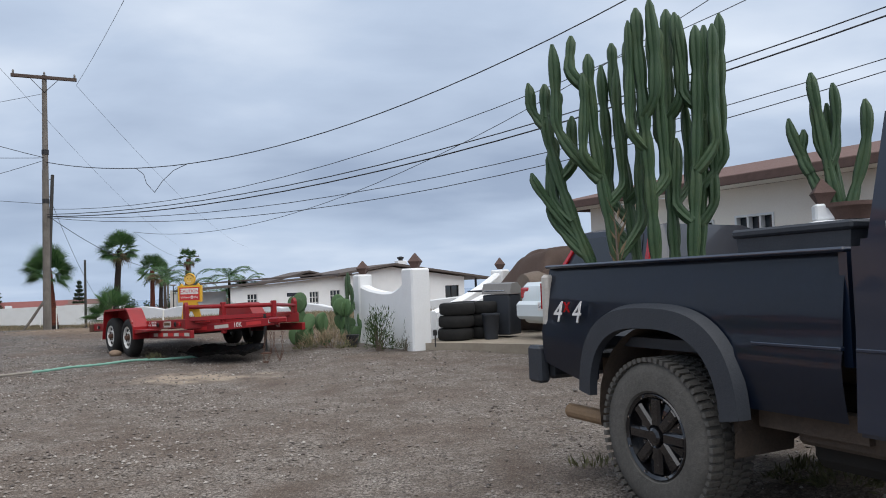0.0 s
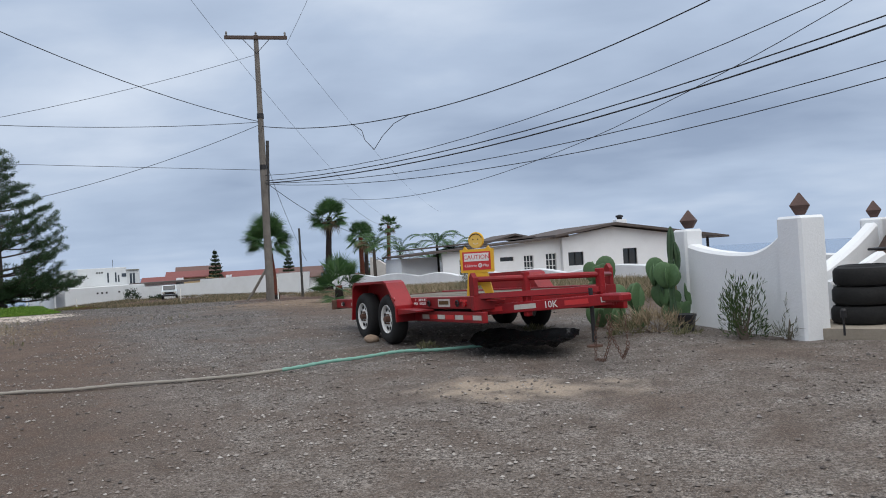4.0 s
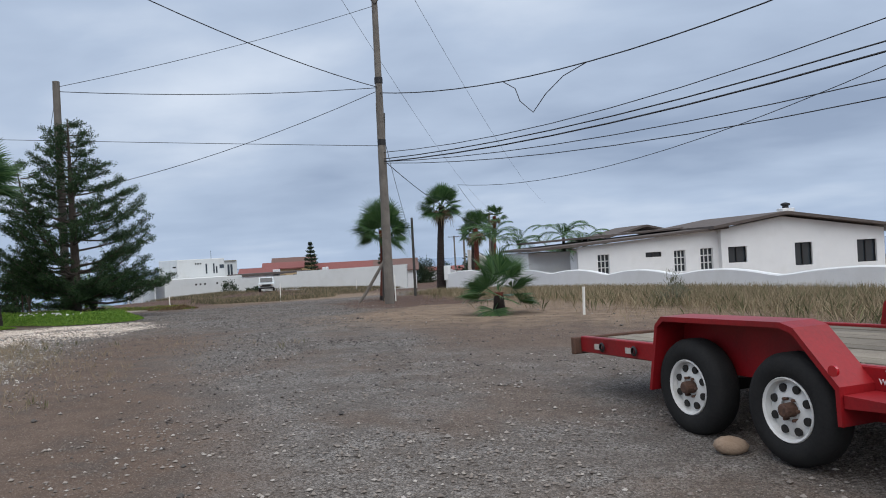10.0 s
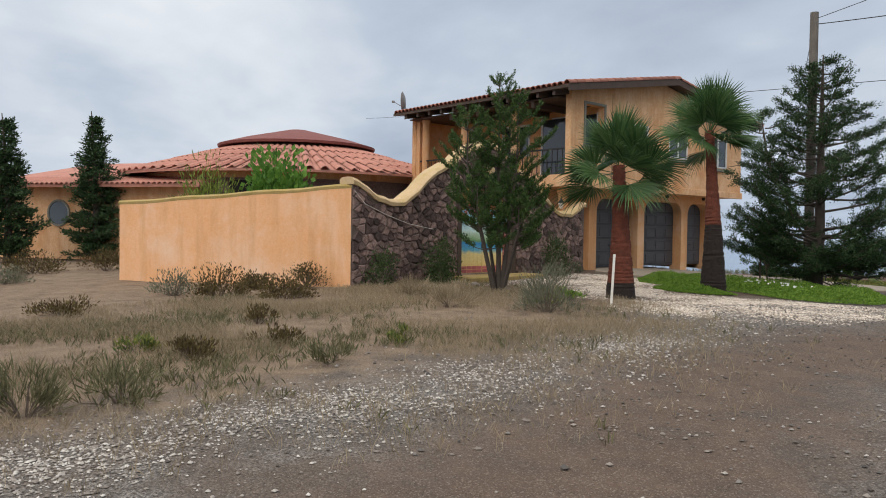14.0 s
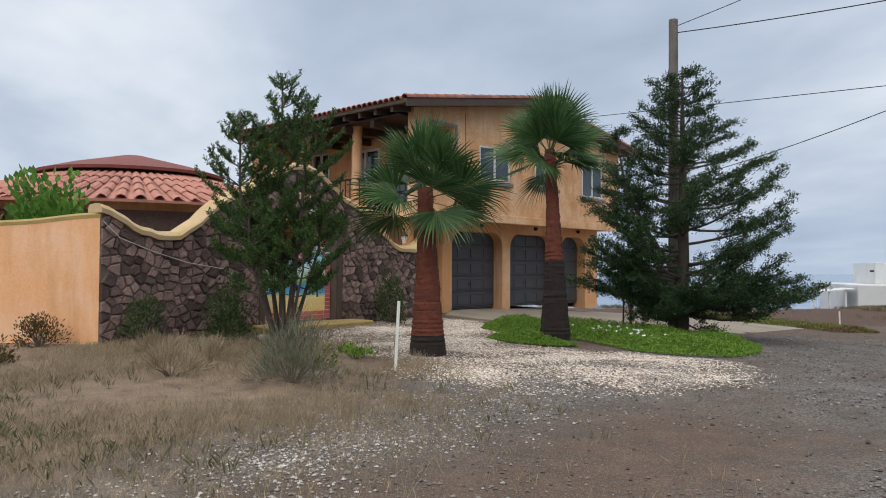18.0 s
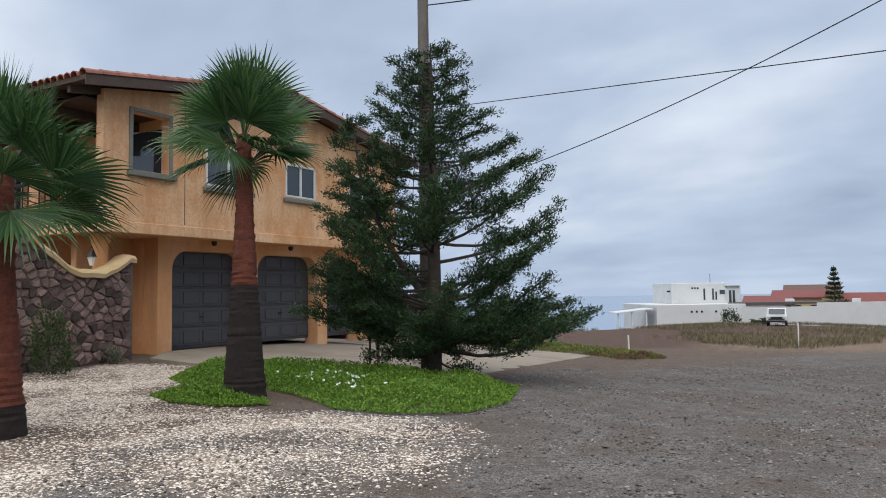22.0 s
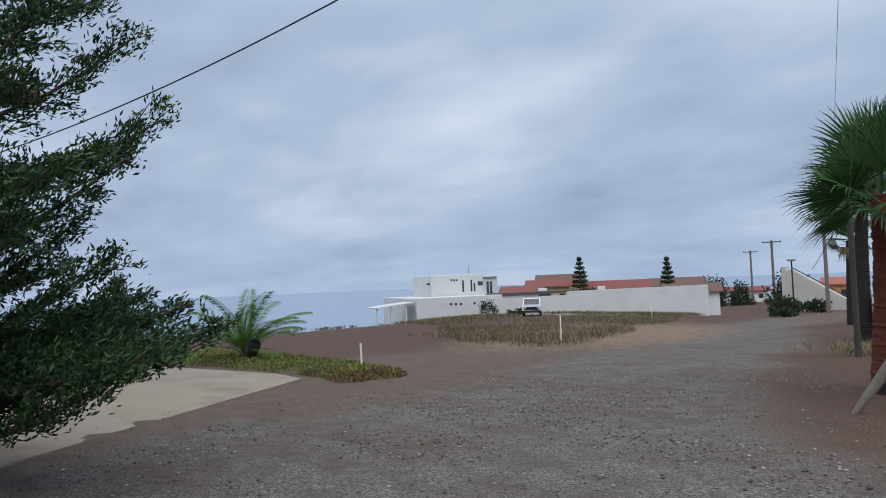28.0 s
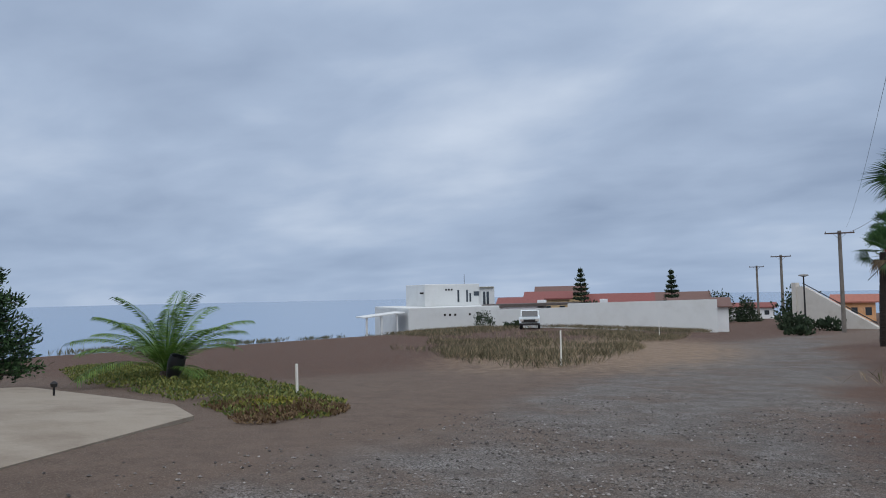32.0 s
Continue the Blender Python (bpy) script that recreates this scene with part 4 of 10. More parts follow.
# arched grille window and door in the porch wall
part("porch_wall", boxm(0.55, 1.90, 1.62, 1.80, 0.2, 2.83), M["stucco_orange"], house, "orange stucco wall at the back of the porch")
# near-black plate behind the bars puts the dim room into the colour
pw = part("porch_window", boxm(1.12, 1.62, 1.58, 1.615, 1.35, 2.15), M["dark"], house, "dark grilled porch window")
for k in range(4):
    part("bar", boxm(1.17 + k * 0.13, 1.185 + k * 0.13, 1.56, 1.578, 1.35, 2.15), M["black_metal"], pw)
for k in range(4):
    part("bar", boxm(1.12, 1.62, 1.54, 1.558, 1.44 + k * 0.2, 1.455 + k * 0.2), M["black_metal"], pw)
part("porch_door", boxm(1.84, 1.898, 3.4, 4.4, 0.3, 2.35, 0.01), M["wood_dark"], house, "dark wooden porch door")
# thin dark joint down the upper wall
part("wall_joint", boxm(1.985, 1.997, -0.006, 0.002, 3.06, 5.75), M["dark"], house)
# lantern on the porch column
lan = thing("wall_lantern", HOUSE @ pose(0.02, 0.35, 2.25), "white-glass lantern on a black bracket at the porch", "lamp")
part("bracket", tubem([(0.16, 0.1, 0.1), (0.0, 0.0, 0.28), (-0.02, 0, 0.24)], 0.012, 6), M["black_metal"], lan)
part("glass", lathem([(0.04, -0.1), (0.085, 0.05), (0.08, 0.07)], n=6), M["sign_white"], lan)
part("cap", lathem([(0.11, 0.07), (0.05, 0.15), (0.015, 0.2)], n=6), M["black_metal"], lan)
# satellite dish
dish = thing("satellite_dish", HOUSE @ pose(-0.2, 7.6, 5.75, 0, 0, 40), "small grey satellite dish on the eave", "satellite dish")
part("reflector", lathem([(0.02, 0.0), (0.2, 0.03), (0.36, 0.1), (0.365, 0.09), (0.2, 0.015), (0.02, -0.012)], (0, 0, 0.4), "y", 20), M["insulator"], dish, smooth=50)
part("mast", tubem([(0, 0, -0.25), (0, -0.01, 0.2), (0, -0.005, 0.40)], 0.02, 6), M["insulator"], dish)
part("arm", tubem([(0, 0.0, 0.15), (0.1, 0.45, 0.42)], 0.012, 6), M["insulator"], dish)
part("receiver", boxm(0.07, 0.13, 0.42, 0.52, 0.38, 0.46, 0.01), M["insulator"], dish)
# driveway slab
SLAB = [(-22.6, 24.9), (-28.5, 34.0), (-30.2, 34.7), (-34.8, 34.3), (-35.6, 31.0), (-33.9, 26.7), (-29.75, 22.7), (-28.6, 22.1), (-27.3, 22.6), (-25.0, 25.0)]


def slab_z(x, y):
    u = (x + 28.43) * -0.456 + (y - 21.17) * 0.89
    v = (x + 28.43) * 0.89 + (y - 21.17) * 0.456
    return 0.34 - max(0.0, v + 0.6) * 0.045 - max(0.0, u - 2.5) * 0.055


def build_slab():
    top = [(x, y, max(slab_z(x, y), gzf(x, y) + 0.05)) for x, y in SLAB]
    cen = (sum(p[0] for p in top) / len(top), sum(p[1] for p in top) / len(top), 0)
    bm = bmesh.new()
    hi = [bm.verts.new(p) for p in top]
    lo = [bm.verts.new((p[0], p[1], p[2] - 0.45)) for p in top]
    c = bm.verts.new((cen[0], cen[1], max(slab_z(cen[0], cen[1]), gzf(cen[0], cen[1]) + 0.06)))
    n = len(hi)
    for i in range(n):
        bm.faces.new((c, hi[i], hi[(i + 1) % n]))
        bm.faces.new((hi[i], lo[i], lo[(i + 1) % n], hi[(i + 1) % n]))
    bmesh.ops.recalc_face_normals(bm, faces=bm.faces)
    ob = part("driveway", bm, M["concrete"])
    tagged(ob, "pale worn concrete driveway in front of the garage", "driveway", kind="structure")


build_slab()

# ---- garden walls and the round house ----
def clip_poly(poly, p, n):
    """The part of a 2D polygon on the side of p against n."""
    out = []
    for a, b in zip(poly, poly[1:] + poly[:1]):
        da, db = (a[0] - p[0]) * n[0] + (a[1] - p[1]) * n[1], (b[0] - p[0]) * n[0] + (b[1] - p[1]) * n[1]
        if da <= 0:
            out.append(a)
        if da * db < 0:
            t = da / (da - db)
            out.append((a[0] + t * (b[0] - a[0]), a[1] + t * (b[1] - a[1])))
    return out


def stone_rest_material():
    """Lava stone whose tone changes from stone to stone within one mesh."""
    m = M["stone"].copy()
    m.name = "lava_stone_joined"
    nt = m.node_tree
    geo = nt.nodes.new("ShaderNodeNewGeometry")
    for link in list(nt.links):
        if link.from_node.bl_idname == "ShaderNodeObjectInfo":
            target = link.to_socket
            nt.links.remove(link)
            nt.links.new(geo.outputs["Random Per Island"], target)
    return m


M["stone_rest"] = stone_rest_material()
TOP = [(0, 2.48), (0.3, 2.36), (0.6, 2.16), (1.0, 2.05), (1.4, 2.02), (1.82, 2.26), (2.31, 2.70), (2.7, 2.92), (3.1, 3.08), (3.5, 3.38), (4.0, 3.60), (4.4, 3.68), (4.9, 3.54), (5.3, 3.27), (5.65, 3.02), (6.3, 2.80), (6.9, 2.29), (7.4, 1.95), (8.0, 1.92), (8.35, 2.05), (8.62, 2.24)]
TX, TZ = [p[0] for p in TOP], [p[1] for p in TOP]
STONE = pose(-24.4, 14.25, 0, 0, 0, 120.3)
stone_wall = thing("wall_north", STONE, "dark lava-stone garden wall with a wavy cream cap", "wall", kind="structure")
GATE = (3.45, 5.42, 2.42)


def build_stone_wall():
    bm = bmesh.new()
    xs = sorted({*np.round(np.linspace(0, 8.75, 36), 3).tolist(), GATE[0], GATE[1]})
    for a, b in zip(xs, xs[1:]):
        lo = GATE[2] + 0.16 if a >= GATE[0] - 1e-6 and b <= GATE[1] + 1e-6 else 0.0
        prism(bm, [(a, lo), (b, lo), (b, np.interp(b, TX, TZ)), (a, np.interp(a, TX, TZ))], 0.004, 0.34)
    bmesh.ops.remove_doubles(bm, verts=bm.verts, dist=1e-4)
    part("mortar", bm, M["mortar"], stone_wall, "dark mortar")
    rng = random.Random(5)
    pts = []
    for i in range(48):
        for j in range(22):
            s, z = 0.05 + i * 0.184 + (j % 2) * 0.09 + rng.uniform(-0.085, 0.085), 0.11 + j * 0.166 + rng.uniform(-0.075, 0.075)
            pts.append((s, z))
    rest = bmesh.new()
    for p in pts:
        if not (0.02 < p[0] < 8.7) or p[1] > np.interp(p[0], TX, TZ) - 0.04:
            continue
        if GATE[0] - 0.02 < p[0] < GATE[1] + 0.02 and p[1] < GATE[2] + 0.24:
            continue
        poly = [(p[0] - 0.3, p[1] - 0.3), (p[0] + 0.3, p[1] - 0.3), (p[0] + 0.3, p[1] + 0.3), (p[0] - 0.3, p[1] + 0.3)]
        for q in pts:
            dx, dz = q[0] - p[0], q[1] - p[1]
            d = math.hypot(dx, dz)
            if 0 < d < 0.45:
                poly = clip_poly(poly, (p[0] + dx / 2 - 0.007 * dx / d, p[1] + dz / 2 - 0.007 * dz / d), (dx / d, dz / d))
        for n, c in (((-1, 0), (0.0, 0)), ((1, 0), (8.75, 0)), ((0, 1), (0, np.interp(p[0], TX, TZ) - 0.01)), ((0, -1), (0, 0.02))):
            poly = clip_poly(poly, c, n)
        if p[1] < GATE[2] + 0.2:
            if p[0] < GATE[0]:
                poly = clip_poly(poly, (GATE[0] - 0.17, 0), (1, 0))
            elif p[0] > GATE[1]:
                poly = clip_poly(poly, (GATE[1] + 0.17, 0), (-1, 0))
        if len(poly) < 3:
            continue
        cx, cz = sum(v[0] for v in poly) / len(poly), sum(v[1] for v in poly) / len(poly)
        apart = 1.15 < p[0] < GATE[0] or GATE[1] < p[0] < 7.6
        bm = bmesh.new() if apart else rest
        if not apart:
            ox, oz, cx, cz = cx, cz, 0.0, 0.0
        else:
            ox, oz = cx, cz
        d = rng.uniform(0.0, 0.028)
        back = [bm.verts.new((x - cx, 0.06, z - cz)) for x, z in poly]
        edge = [bm.verts.new((x - cx, 0.012 - d * 0.6, z - cz)) for x, z in poly]
        face = [bm.verts.new(((x - ox) * 0.78 + ox - cx, -0.018 - d + rng.uniform(-0.014, 0.014), (z - oz) * 0.78 + oz - cz)) for x, z in poly]
        n = len(poly)
        for i in range(n):
            j = (i + 1) % n
            bm.faces.new((back[i], back[j], edge[j], edge[i]))
            bm.faces.new((edge[i], edge[j], face[j], face[i]))
        bm.faces.new(face)
        if not apart:
            continue
        bmesh.ops.recalc_face_normals(bm, faces=bm.faces)
        ob = part("stone", bm, M["stone"], stone_wall)
        ob.location = (cx, 0, cz)
    bmesh.ops.recalc_face_normals(rest, faces=rest.faces)
    tagged(part("stones", rest, M["stone_rest"], stone_wall, "dark lava stones at the wall ends"), kind="stuff")
    # the cream cap
    vs, fs = [], []
    prof = [(-0.07, -0.03), (-0.085, 0.05), (-0.02, 0.12), (0.18, 0.14), (0.38, 0.12), (0.44, 0.05), (0.42, -0.03)]
    xs = np.linspace(-0.03, 8.78, 60)
    for i, x in enumerate(xs):
        curl = 0.10 * max(0.0, (x - 8.3) / 0.45)
        for y, z in prof:
            vs.append((x, y + 0.01 * math.sin(i * 1.7), np.interp(x, TX, TZ) + z * (1 - 0.3 * curl) + 0.012 * math.sin(i * 2.3)))
    m = len(prof)
    for i in range(len(xs) - 1):
        for j in range(m):
            a, b = i * m + j, i * m + (j + 1) % m
            fs.append((a, b, b + m, a + m))
    fs += [tuple(range(m))[::-1], tuple(range((len(xs) - 1) * m, len(xs) * m))]
    raw("cap", vs, fs, M["cream_cap"], stone_wall, "cream rounded cap with ochre lichen", smooth=50)


build_stone_wall()
# the cord hung along the wall
cord = thing("rope", STONE, "thin pale cord hung along the stone wall", "cord")
part("strand", tubem([(0.0, -0.07, 2.3), (0.3, -0.07, 2.02), (0.9, -0.07, 1.80), (1.6, -0.07, 1.6), (2.4, -0.07, 1.48)], 0.008, 5), M["reflector"], cord)
# orange wall
orange_wall = thing("wall_west", pose(-24.4, 14.25, 0, 0, 0, 235), "orange stucco garden wall with mossy top", "wall", kind="structure")
bm = bmesh.new()
xs = np.linspace(0.0, 6.55, 14)
prism(bm, [(0.03, -0.2)] + [(6.55, -0.2), (6.55, 2.04)] + [(x, 2.42 - 0.058 * x + 0.012 * math.sin(x * 3.1)) for x in xs[-2:0:-1]] + [(0.03, 2.42)], -0.32, -0.02)
part("wall_body", bm, M["stucco_wall"], orange_wall)
bm = bmesh.new()
prof = [(-0.325, -0.07), (-0.33, -0.01), (-0.28, 0.03), (-0.17, 0.042), (-0.06, 0.03), (-0.012, -0.01), (-0.016, -0.07)]
rows = [[bm.verts.new((x, y, 2.43 - 0.058 * x + z + 0.012 * math.sin(x * 3.1))) for y, z in prof] for x in np.linspace(0.02, 6.59, 26)]
for a, b in zip(rows, rows[1:]):
    for j in range(len(prof) - 1):
        bm.faces.new((a[j], b[j], b[j + 1], a[j + 1]))
bm.faces.new(rows[0])
bm.faces.new(rows[-1][::-1])
bmesh.ops.recalc_face_normals(bm, faces=bm.faces)
part("wall_top", bm, M["moss_cap"], orange_wall, "mossy rounded wall top", smooth=50)

# ---- painted gate ----
def mural_material():
    m = bpy.data.materials.new("painted_mural")
    m.use_nodes = True
    nt = m.node_tree
    N, L = nt.nodes.new, nt.links.new
    b = nt.nodes["Principled BSDF"]
    tc = N("ShaderNodeTexCoord")
    sp = N("ShaderNodeSeparateXYZ")
    L(tc.outputs["Object"], sp.inputs[0])
    n = N("ShaderNodeTexNoise")
    n.inputs["Scale"].default_value, n.inputs["Detail"].default_value = 3.0, 4
    L(tc.outputs["Object"], n.inputs["Vector"])
    a = N("ShaderNodeMath")
    a.operation = "MULTIPLY_ADD"
    L(n.outputs["Fac"], a.inputs[0])
    a.inputs[1].default_value = 0.34
    L(sp.outputs["Z"], a.inputs[2])
    r = N("ShaderNodeMapRange")
    r.inputs["From Min"].default_value, r.inputs["From Max"].default_value = 0.3, 2.3
    L(a.outputs[0], r.inputs["Value"])
    ramp = N("ShaderNodeValToRGB")
    e = ramp.color_ramp.elements
    stops = [(0.0, (0.68, 0.44, 0.16)), (0.22, (0.75, 0.55, 0.22)), (0.36, (0.78, 0.65, 0.29)), (0.41, (0.10, 0.39, 0.55)), (0.50, (0.04, 0.26, 0.57)), (0.54, (0.16, 0.34, 0.13)), (0.60, (0.39, 0.55, 0.36)), (0.66, (0.62, 0.81, 0.78)), (0.82, (0.33, 0.68, 0.81)), (1.0, (0.13, 0.49, 0.75))]
    e[0].position, e[0].color = stops[0][0], (*stops[0][1], 1)
    e[1].position, e[1].color = stops[-1][0], (*stops[-1][1], 1)
    for p, c in stops[1:-1]:
        e.new(p).color = (*c, 1)
    L(r.outputs[0], ramp.inputs[0])
    grain = N("ShaderNodeTexNoise")
    grain.inputs["Scale"].default_value = 30
    L(tc.outputs["Object"], grain.inputs["Vector"])
    hs = N("ShaderNodeHueSaturation")
    gr = N("ShaderNodeMapRange")
    gr.inputs["To Min"].default_value, gr.inputs["To Max"].default_value = 0.75, 1.25
    L(grain.outputs["Fac"], gr.inputs["Value"])
    L(gr.outputs[0], hs.inputs["Value"])
    L(ramp.outputs[0], hs.inputs["Color"])
    L(hs.outputs[0], b.inputs["Base Color"])
    b.inputs["Roughness"].default_value = 0.75
    return m


M["mural"] = mural_material()
gate = thing("gate", STONE @ pose(0, 0, 0), "double wooden gate painted with a beach scene", "gate")
mural_leaves = []
for leaf, (a, b) in enumerate(((GATE[0] + 0.02, 4.425), (4.445, GATE[1] - 0.02))):
    lf = part("leaf", boxm(a, b, 0.215, 0.235, 0.36, 1.55), M["wood_dark"], gate)
    w = (b - a) / 6
    for k in range(6):
        x0, x1 = a + k * w + 0.002, a + (k + 1) * w - 0.002
        u = ((x0 + x1) / 2 - a) / (b - a)
        u = u if leaf == 0 else 1 - u
        top = 1.62 + 0.40 * math.sqrt(max(0.0, 1 - (abs(((x0 + x1) / 2) - (a + b) / 2) / 0.5) ** 2))
        part("board", prismm([(x0, 0.36), (x1, 0.36), (x1, top), (x0, top)], 0.19, 0.213), M["mural"], lf)
    # painted brick border: foot row and outer stile
    for k in range(5):
        part("brick", boxm(a + k * (b - a) / 5 + 0.006, a + (k + 1) * (b - a) / 5 - 0.006, 0.184, 0.189, 0.37, 0.45), M["brick_pink"], lf)
        part("brick", boxm(a + k * (b - a) / 5 + 0.006, a + (k + 1) * (b - a) / 5 - 0.006, 0.184, 0.189, 0.46, 0.54), M["brick_pink"], lf)
    xo = a if leaf == 0 else b - 0.16
    for k in range(12):
        part("brick", boxm(xo + 0.006, xo + 0.154, 0.183, 0.189, 0.56 + k * 0.09, 0.64 + k * 0.09), M["brick_pink"], lf)
    for k in range(9):
        ang = math.pi * (k + 0.5) / 9
        cx, cz, rr = (a + b) / 2, 1.62, 0.42
        bm = boxm(-0.06, 0.06, -0.003, 0.003, -0.05, 0.05)
        bk = part("brick", bm, M["brick_pink"], lf)
        bk.matrix_local = Matrix.Translation((cx + rr * 0.98 * math.cos(ang), 0.185, cz + 0.32 * math.sin(ang))) @ Matrix.Rotation(-ang, 4, "Y")
# painted palm on the right leaf
bm = tubem([(5.02, 0.186, 0.85), (5.0, 0.186, 1.1), (5.03, 0.186, 1.4)], [0.022, 0.018, 0.012], 6)
part("painted_palm_trunk", bm, M["ink"], gate)
bm = bmesh.new()
for k in range(9):
    ang = radians(-30 + k * 30)
    tip = (5.03 + 0.2 * math.cos(ang), 0.186, 1.4 + 0.16 * math.sin(ang) - 0.04)
    tube(bm, [(5.03, 0.186, 1.4), ((5.03 + tip[0]) / 2, 0.186, (1.4 + tip[2]) / 2 + 0.04), tip], [0.01, 0.022, 0.004], 5)
part("painted_palm_crown", bm, M["lf_palm"], gate)
for x in (GATE[0] - 0.155, GATE[1] + 0.005):
    part("post", boxm(x, x + 0.15, -0.03, 0.30, 0.2, GATE[2] + 0.14, 0.012), M["wood_dark"], gate, "dark timber gate post")
part("lintel", boxm(GATE[0] - 0.2, GATE[1] + 0.2, -0.06, 0.32, GATE[2] + 0.145, GATE[2] + 0.34, 0.015), M["wood_dark"], gate, "dark timber lintel")
part("latch", boxm(4.40, 4.46, 0.17, 0.188, 1.0, 1.12, 0.004), M["black_metal"], gate)
step = part("step", boxm(3.1, 5.9, -0.75, 0.05, 0.02, 0.33, 0.03), M["moss_cap"], None)
step.matrix_world = STONE
tagged(step, "yellow-green mossy concrete gate step", "step", kind="structure")
oval = thing("wall_plaque", STONE @ pose(4.42, -0.05, 3.05), "oval cream house plaque over the gate", "plaque")
part("plate", lathem([(0.15, 0.0), (0.16, -0.02), (0.13, -0.035)], (0, 0, 0), "y", 20), M["cream_cap"], oval).scale = (1.15, 1, 0.75)
gl = thing("gate_lamp", STONE @ pose(4.62, 0.03, 2.72), "white glass lamp hung at the gate lintel", "lamp")
part("shade", lathem([(0.03, 0.06), (0.13, -0.06), (0.125, -0.075), (0.03, 0.04)], (0, -0.14, 0), n=16), M["sign_white"], gl)
part("stem", tubem([(0, 0.0, 0.12), (0, -0.14, 0.13), (0, -0.14, 0.05)], 0.012, 6), M["black_metal"], gl)

# ---- round tiled house behind the garden wall ----
ROUND = (-41.0, 14.0)
rh = thing("round_house", pose(ROUND[0], ROUND[1], 0.2), "low round house with faded clay-tile roof and shingled cupola", "house")
part("wall", lathem([(6.3, 0), (6.3, 3.25), (6.0, 3.25), (6.0, 0)], n=40, close=True), M["stucco_peach"], rh, smooth=40)
part("stone_band", lathem([(6.34, 1.0), (6.34, 3.0), (6.31, 3.0), (6.31, 1.0)], n=40, close=True), M["stone"], rh)
part("roof", lathem([(7.15, 3.18), (7.15, 3.26), (3.4, 4.35), (3.4, 4.25)], n=48, close=True), M["tile_pink"], rh, smooth=30)
vs, fs = [], []
for k in range(84):
    a = 2 * math.pi * k / 84
    for i in range(4):
        r0, r1 = 7.2 - i * 1.0, 7.2 - (i + 1) * 1.0 - 0.06
        b0 = len(vs)
        for r, wd in ((r0, 0.17), (r1, 0.17 * r1 / r0)):
            h = 3.28 + (7.15 - r) * 1.09 / 3.75 + (0.03 if r == r0 else 0.0)
            for q in (-1, -0.6, 0, 0.6, 1):
                vs.append((r * math.cos(a) - q * wd * math.sin(a), r * math.sin(a) + q * wd * math.cos(a), h + 0.10 * (1 - q * q)))
        for q in range(4):
            fs.append((b0 + q, b0 + q + 1, b0 + 6 + q, b0 + 5 + q))
raw("roof_tiles", vs, fs, M["tile_pink"], rh, "faded pink-red barrel tiles")
part("drum", lathem([(2.8, 4.1), (2.8, 4.64), (2.6, 4.64), (2.6, 4.1)], n=40, close=True), M["roof_brown"], rh)
part("cupola_roof", lathem([(3.3, 4.62), (3.33, 4.72), (2.3, 5.02), (0.4, 5.46), (0.05, 5.50)], n=40), M["tile_far"], rh, "brown shingled conical cupola roof", smooth=35)
for a, w in ((-0.32, 1.4), (-1.0, 0.9)):
    # no hole is cut: a near-black panel paints the shade under the eave
    q = part("opening", boxm(-w / 2, w / 2, 0, 0.06, 1.0, 2.9), M["dark"], rh, "near-black panel painted as a shaded opening under the eave")
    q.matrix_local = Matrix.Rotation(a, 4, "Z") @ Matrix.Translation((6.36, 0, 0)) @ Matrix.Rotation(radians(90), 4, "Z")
wing = thing("house_wing", pose(-37.2, 7.2, 0.2, 0, 0, 60), "orange stucco wing with round window and tile eave", "house")
part("wall", boxm(-5.5, 3.5, 0, 0.3, 0, 2.75), M["stucco_peach"], wing)
part("side", boxm(-5.5, -5.2, 0.3, 6, 0, 2.75), M["stucco_peach"], wing)
part("round_window", lathem([(0.42, -0.04), (0.42, 0.0)], (-2.3, 0, 1.7), "y", 22), M["glass"], wing, "dark oval window")
part("round_window_rim", lathem([(0.43, 0.0), (0.43, -0.06), (0.5, -0.06), (0.5, 0.0)], (-2.3, 0, 1.7), "y", 22, True), M["sill_grey"], wing)
part("roof", prismm([(-0.6, 2.62), (6.3, 4.0), (6.3, 4.1), (-0.6, 2.74)], -6.0, 4.0, "x"), M["tile_pink"], wing)
vs, fs = [], []
for k in range(46):
    x, b0 = -5.9 + k * 0.215, len(vs)
    for y in (-0.66, 1.0):
        for q in (-1, -0.6, 0, 0.6, 1):
            vs.append((x + q * 0.10, y, 2.72 + (y + 0.6) * 0.2 + 0.085 * (1 - q * q)))
    for q in range(4):
        fs.append((b0 + q, b0 + q + 1, b0 + 6 + q, b0 + 5 + q))
raw("roof_tiles", vs, fs, M["tile_pink"], wing)

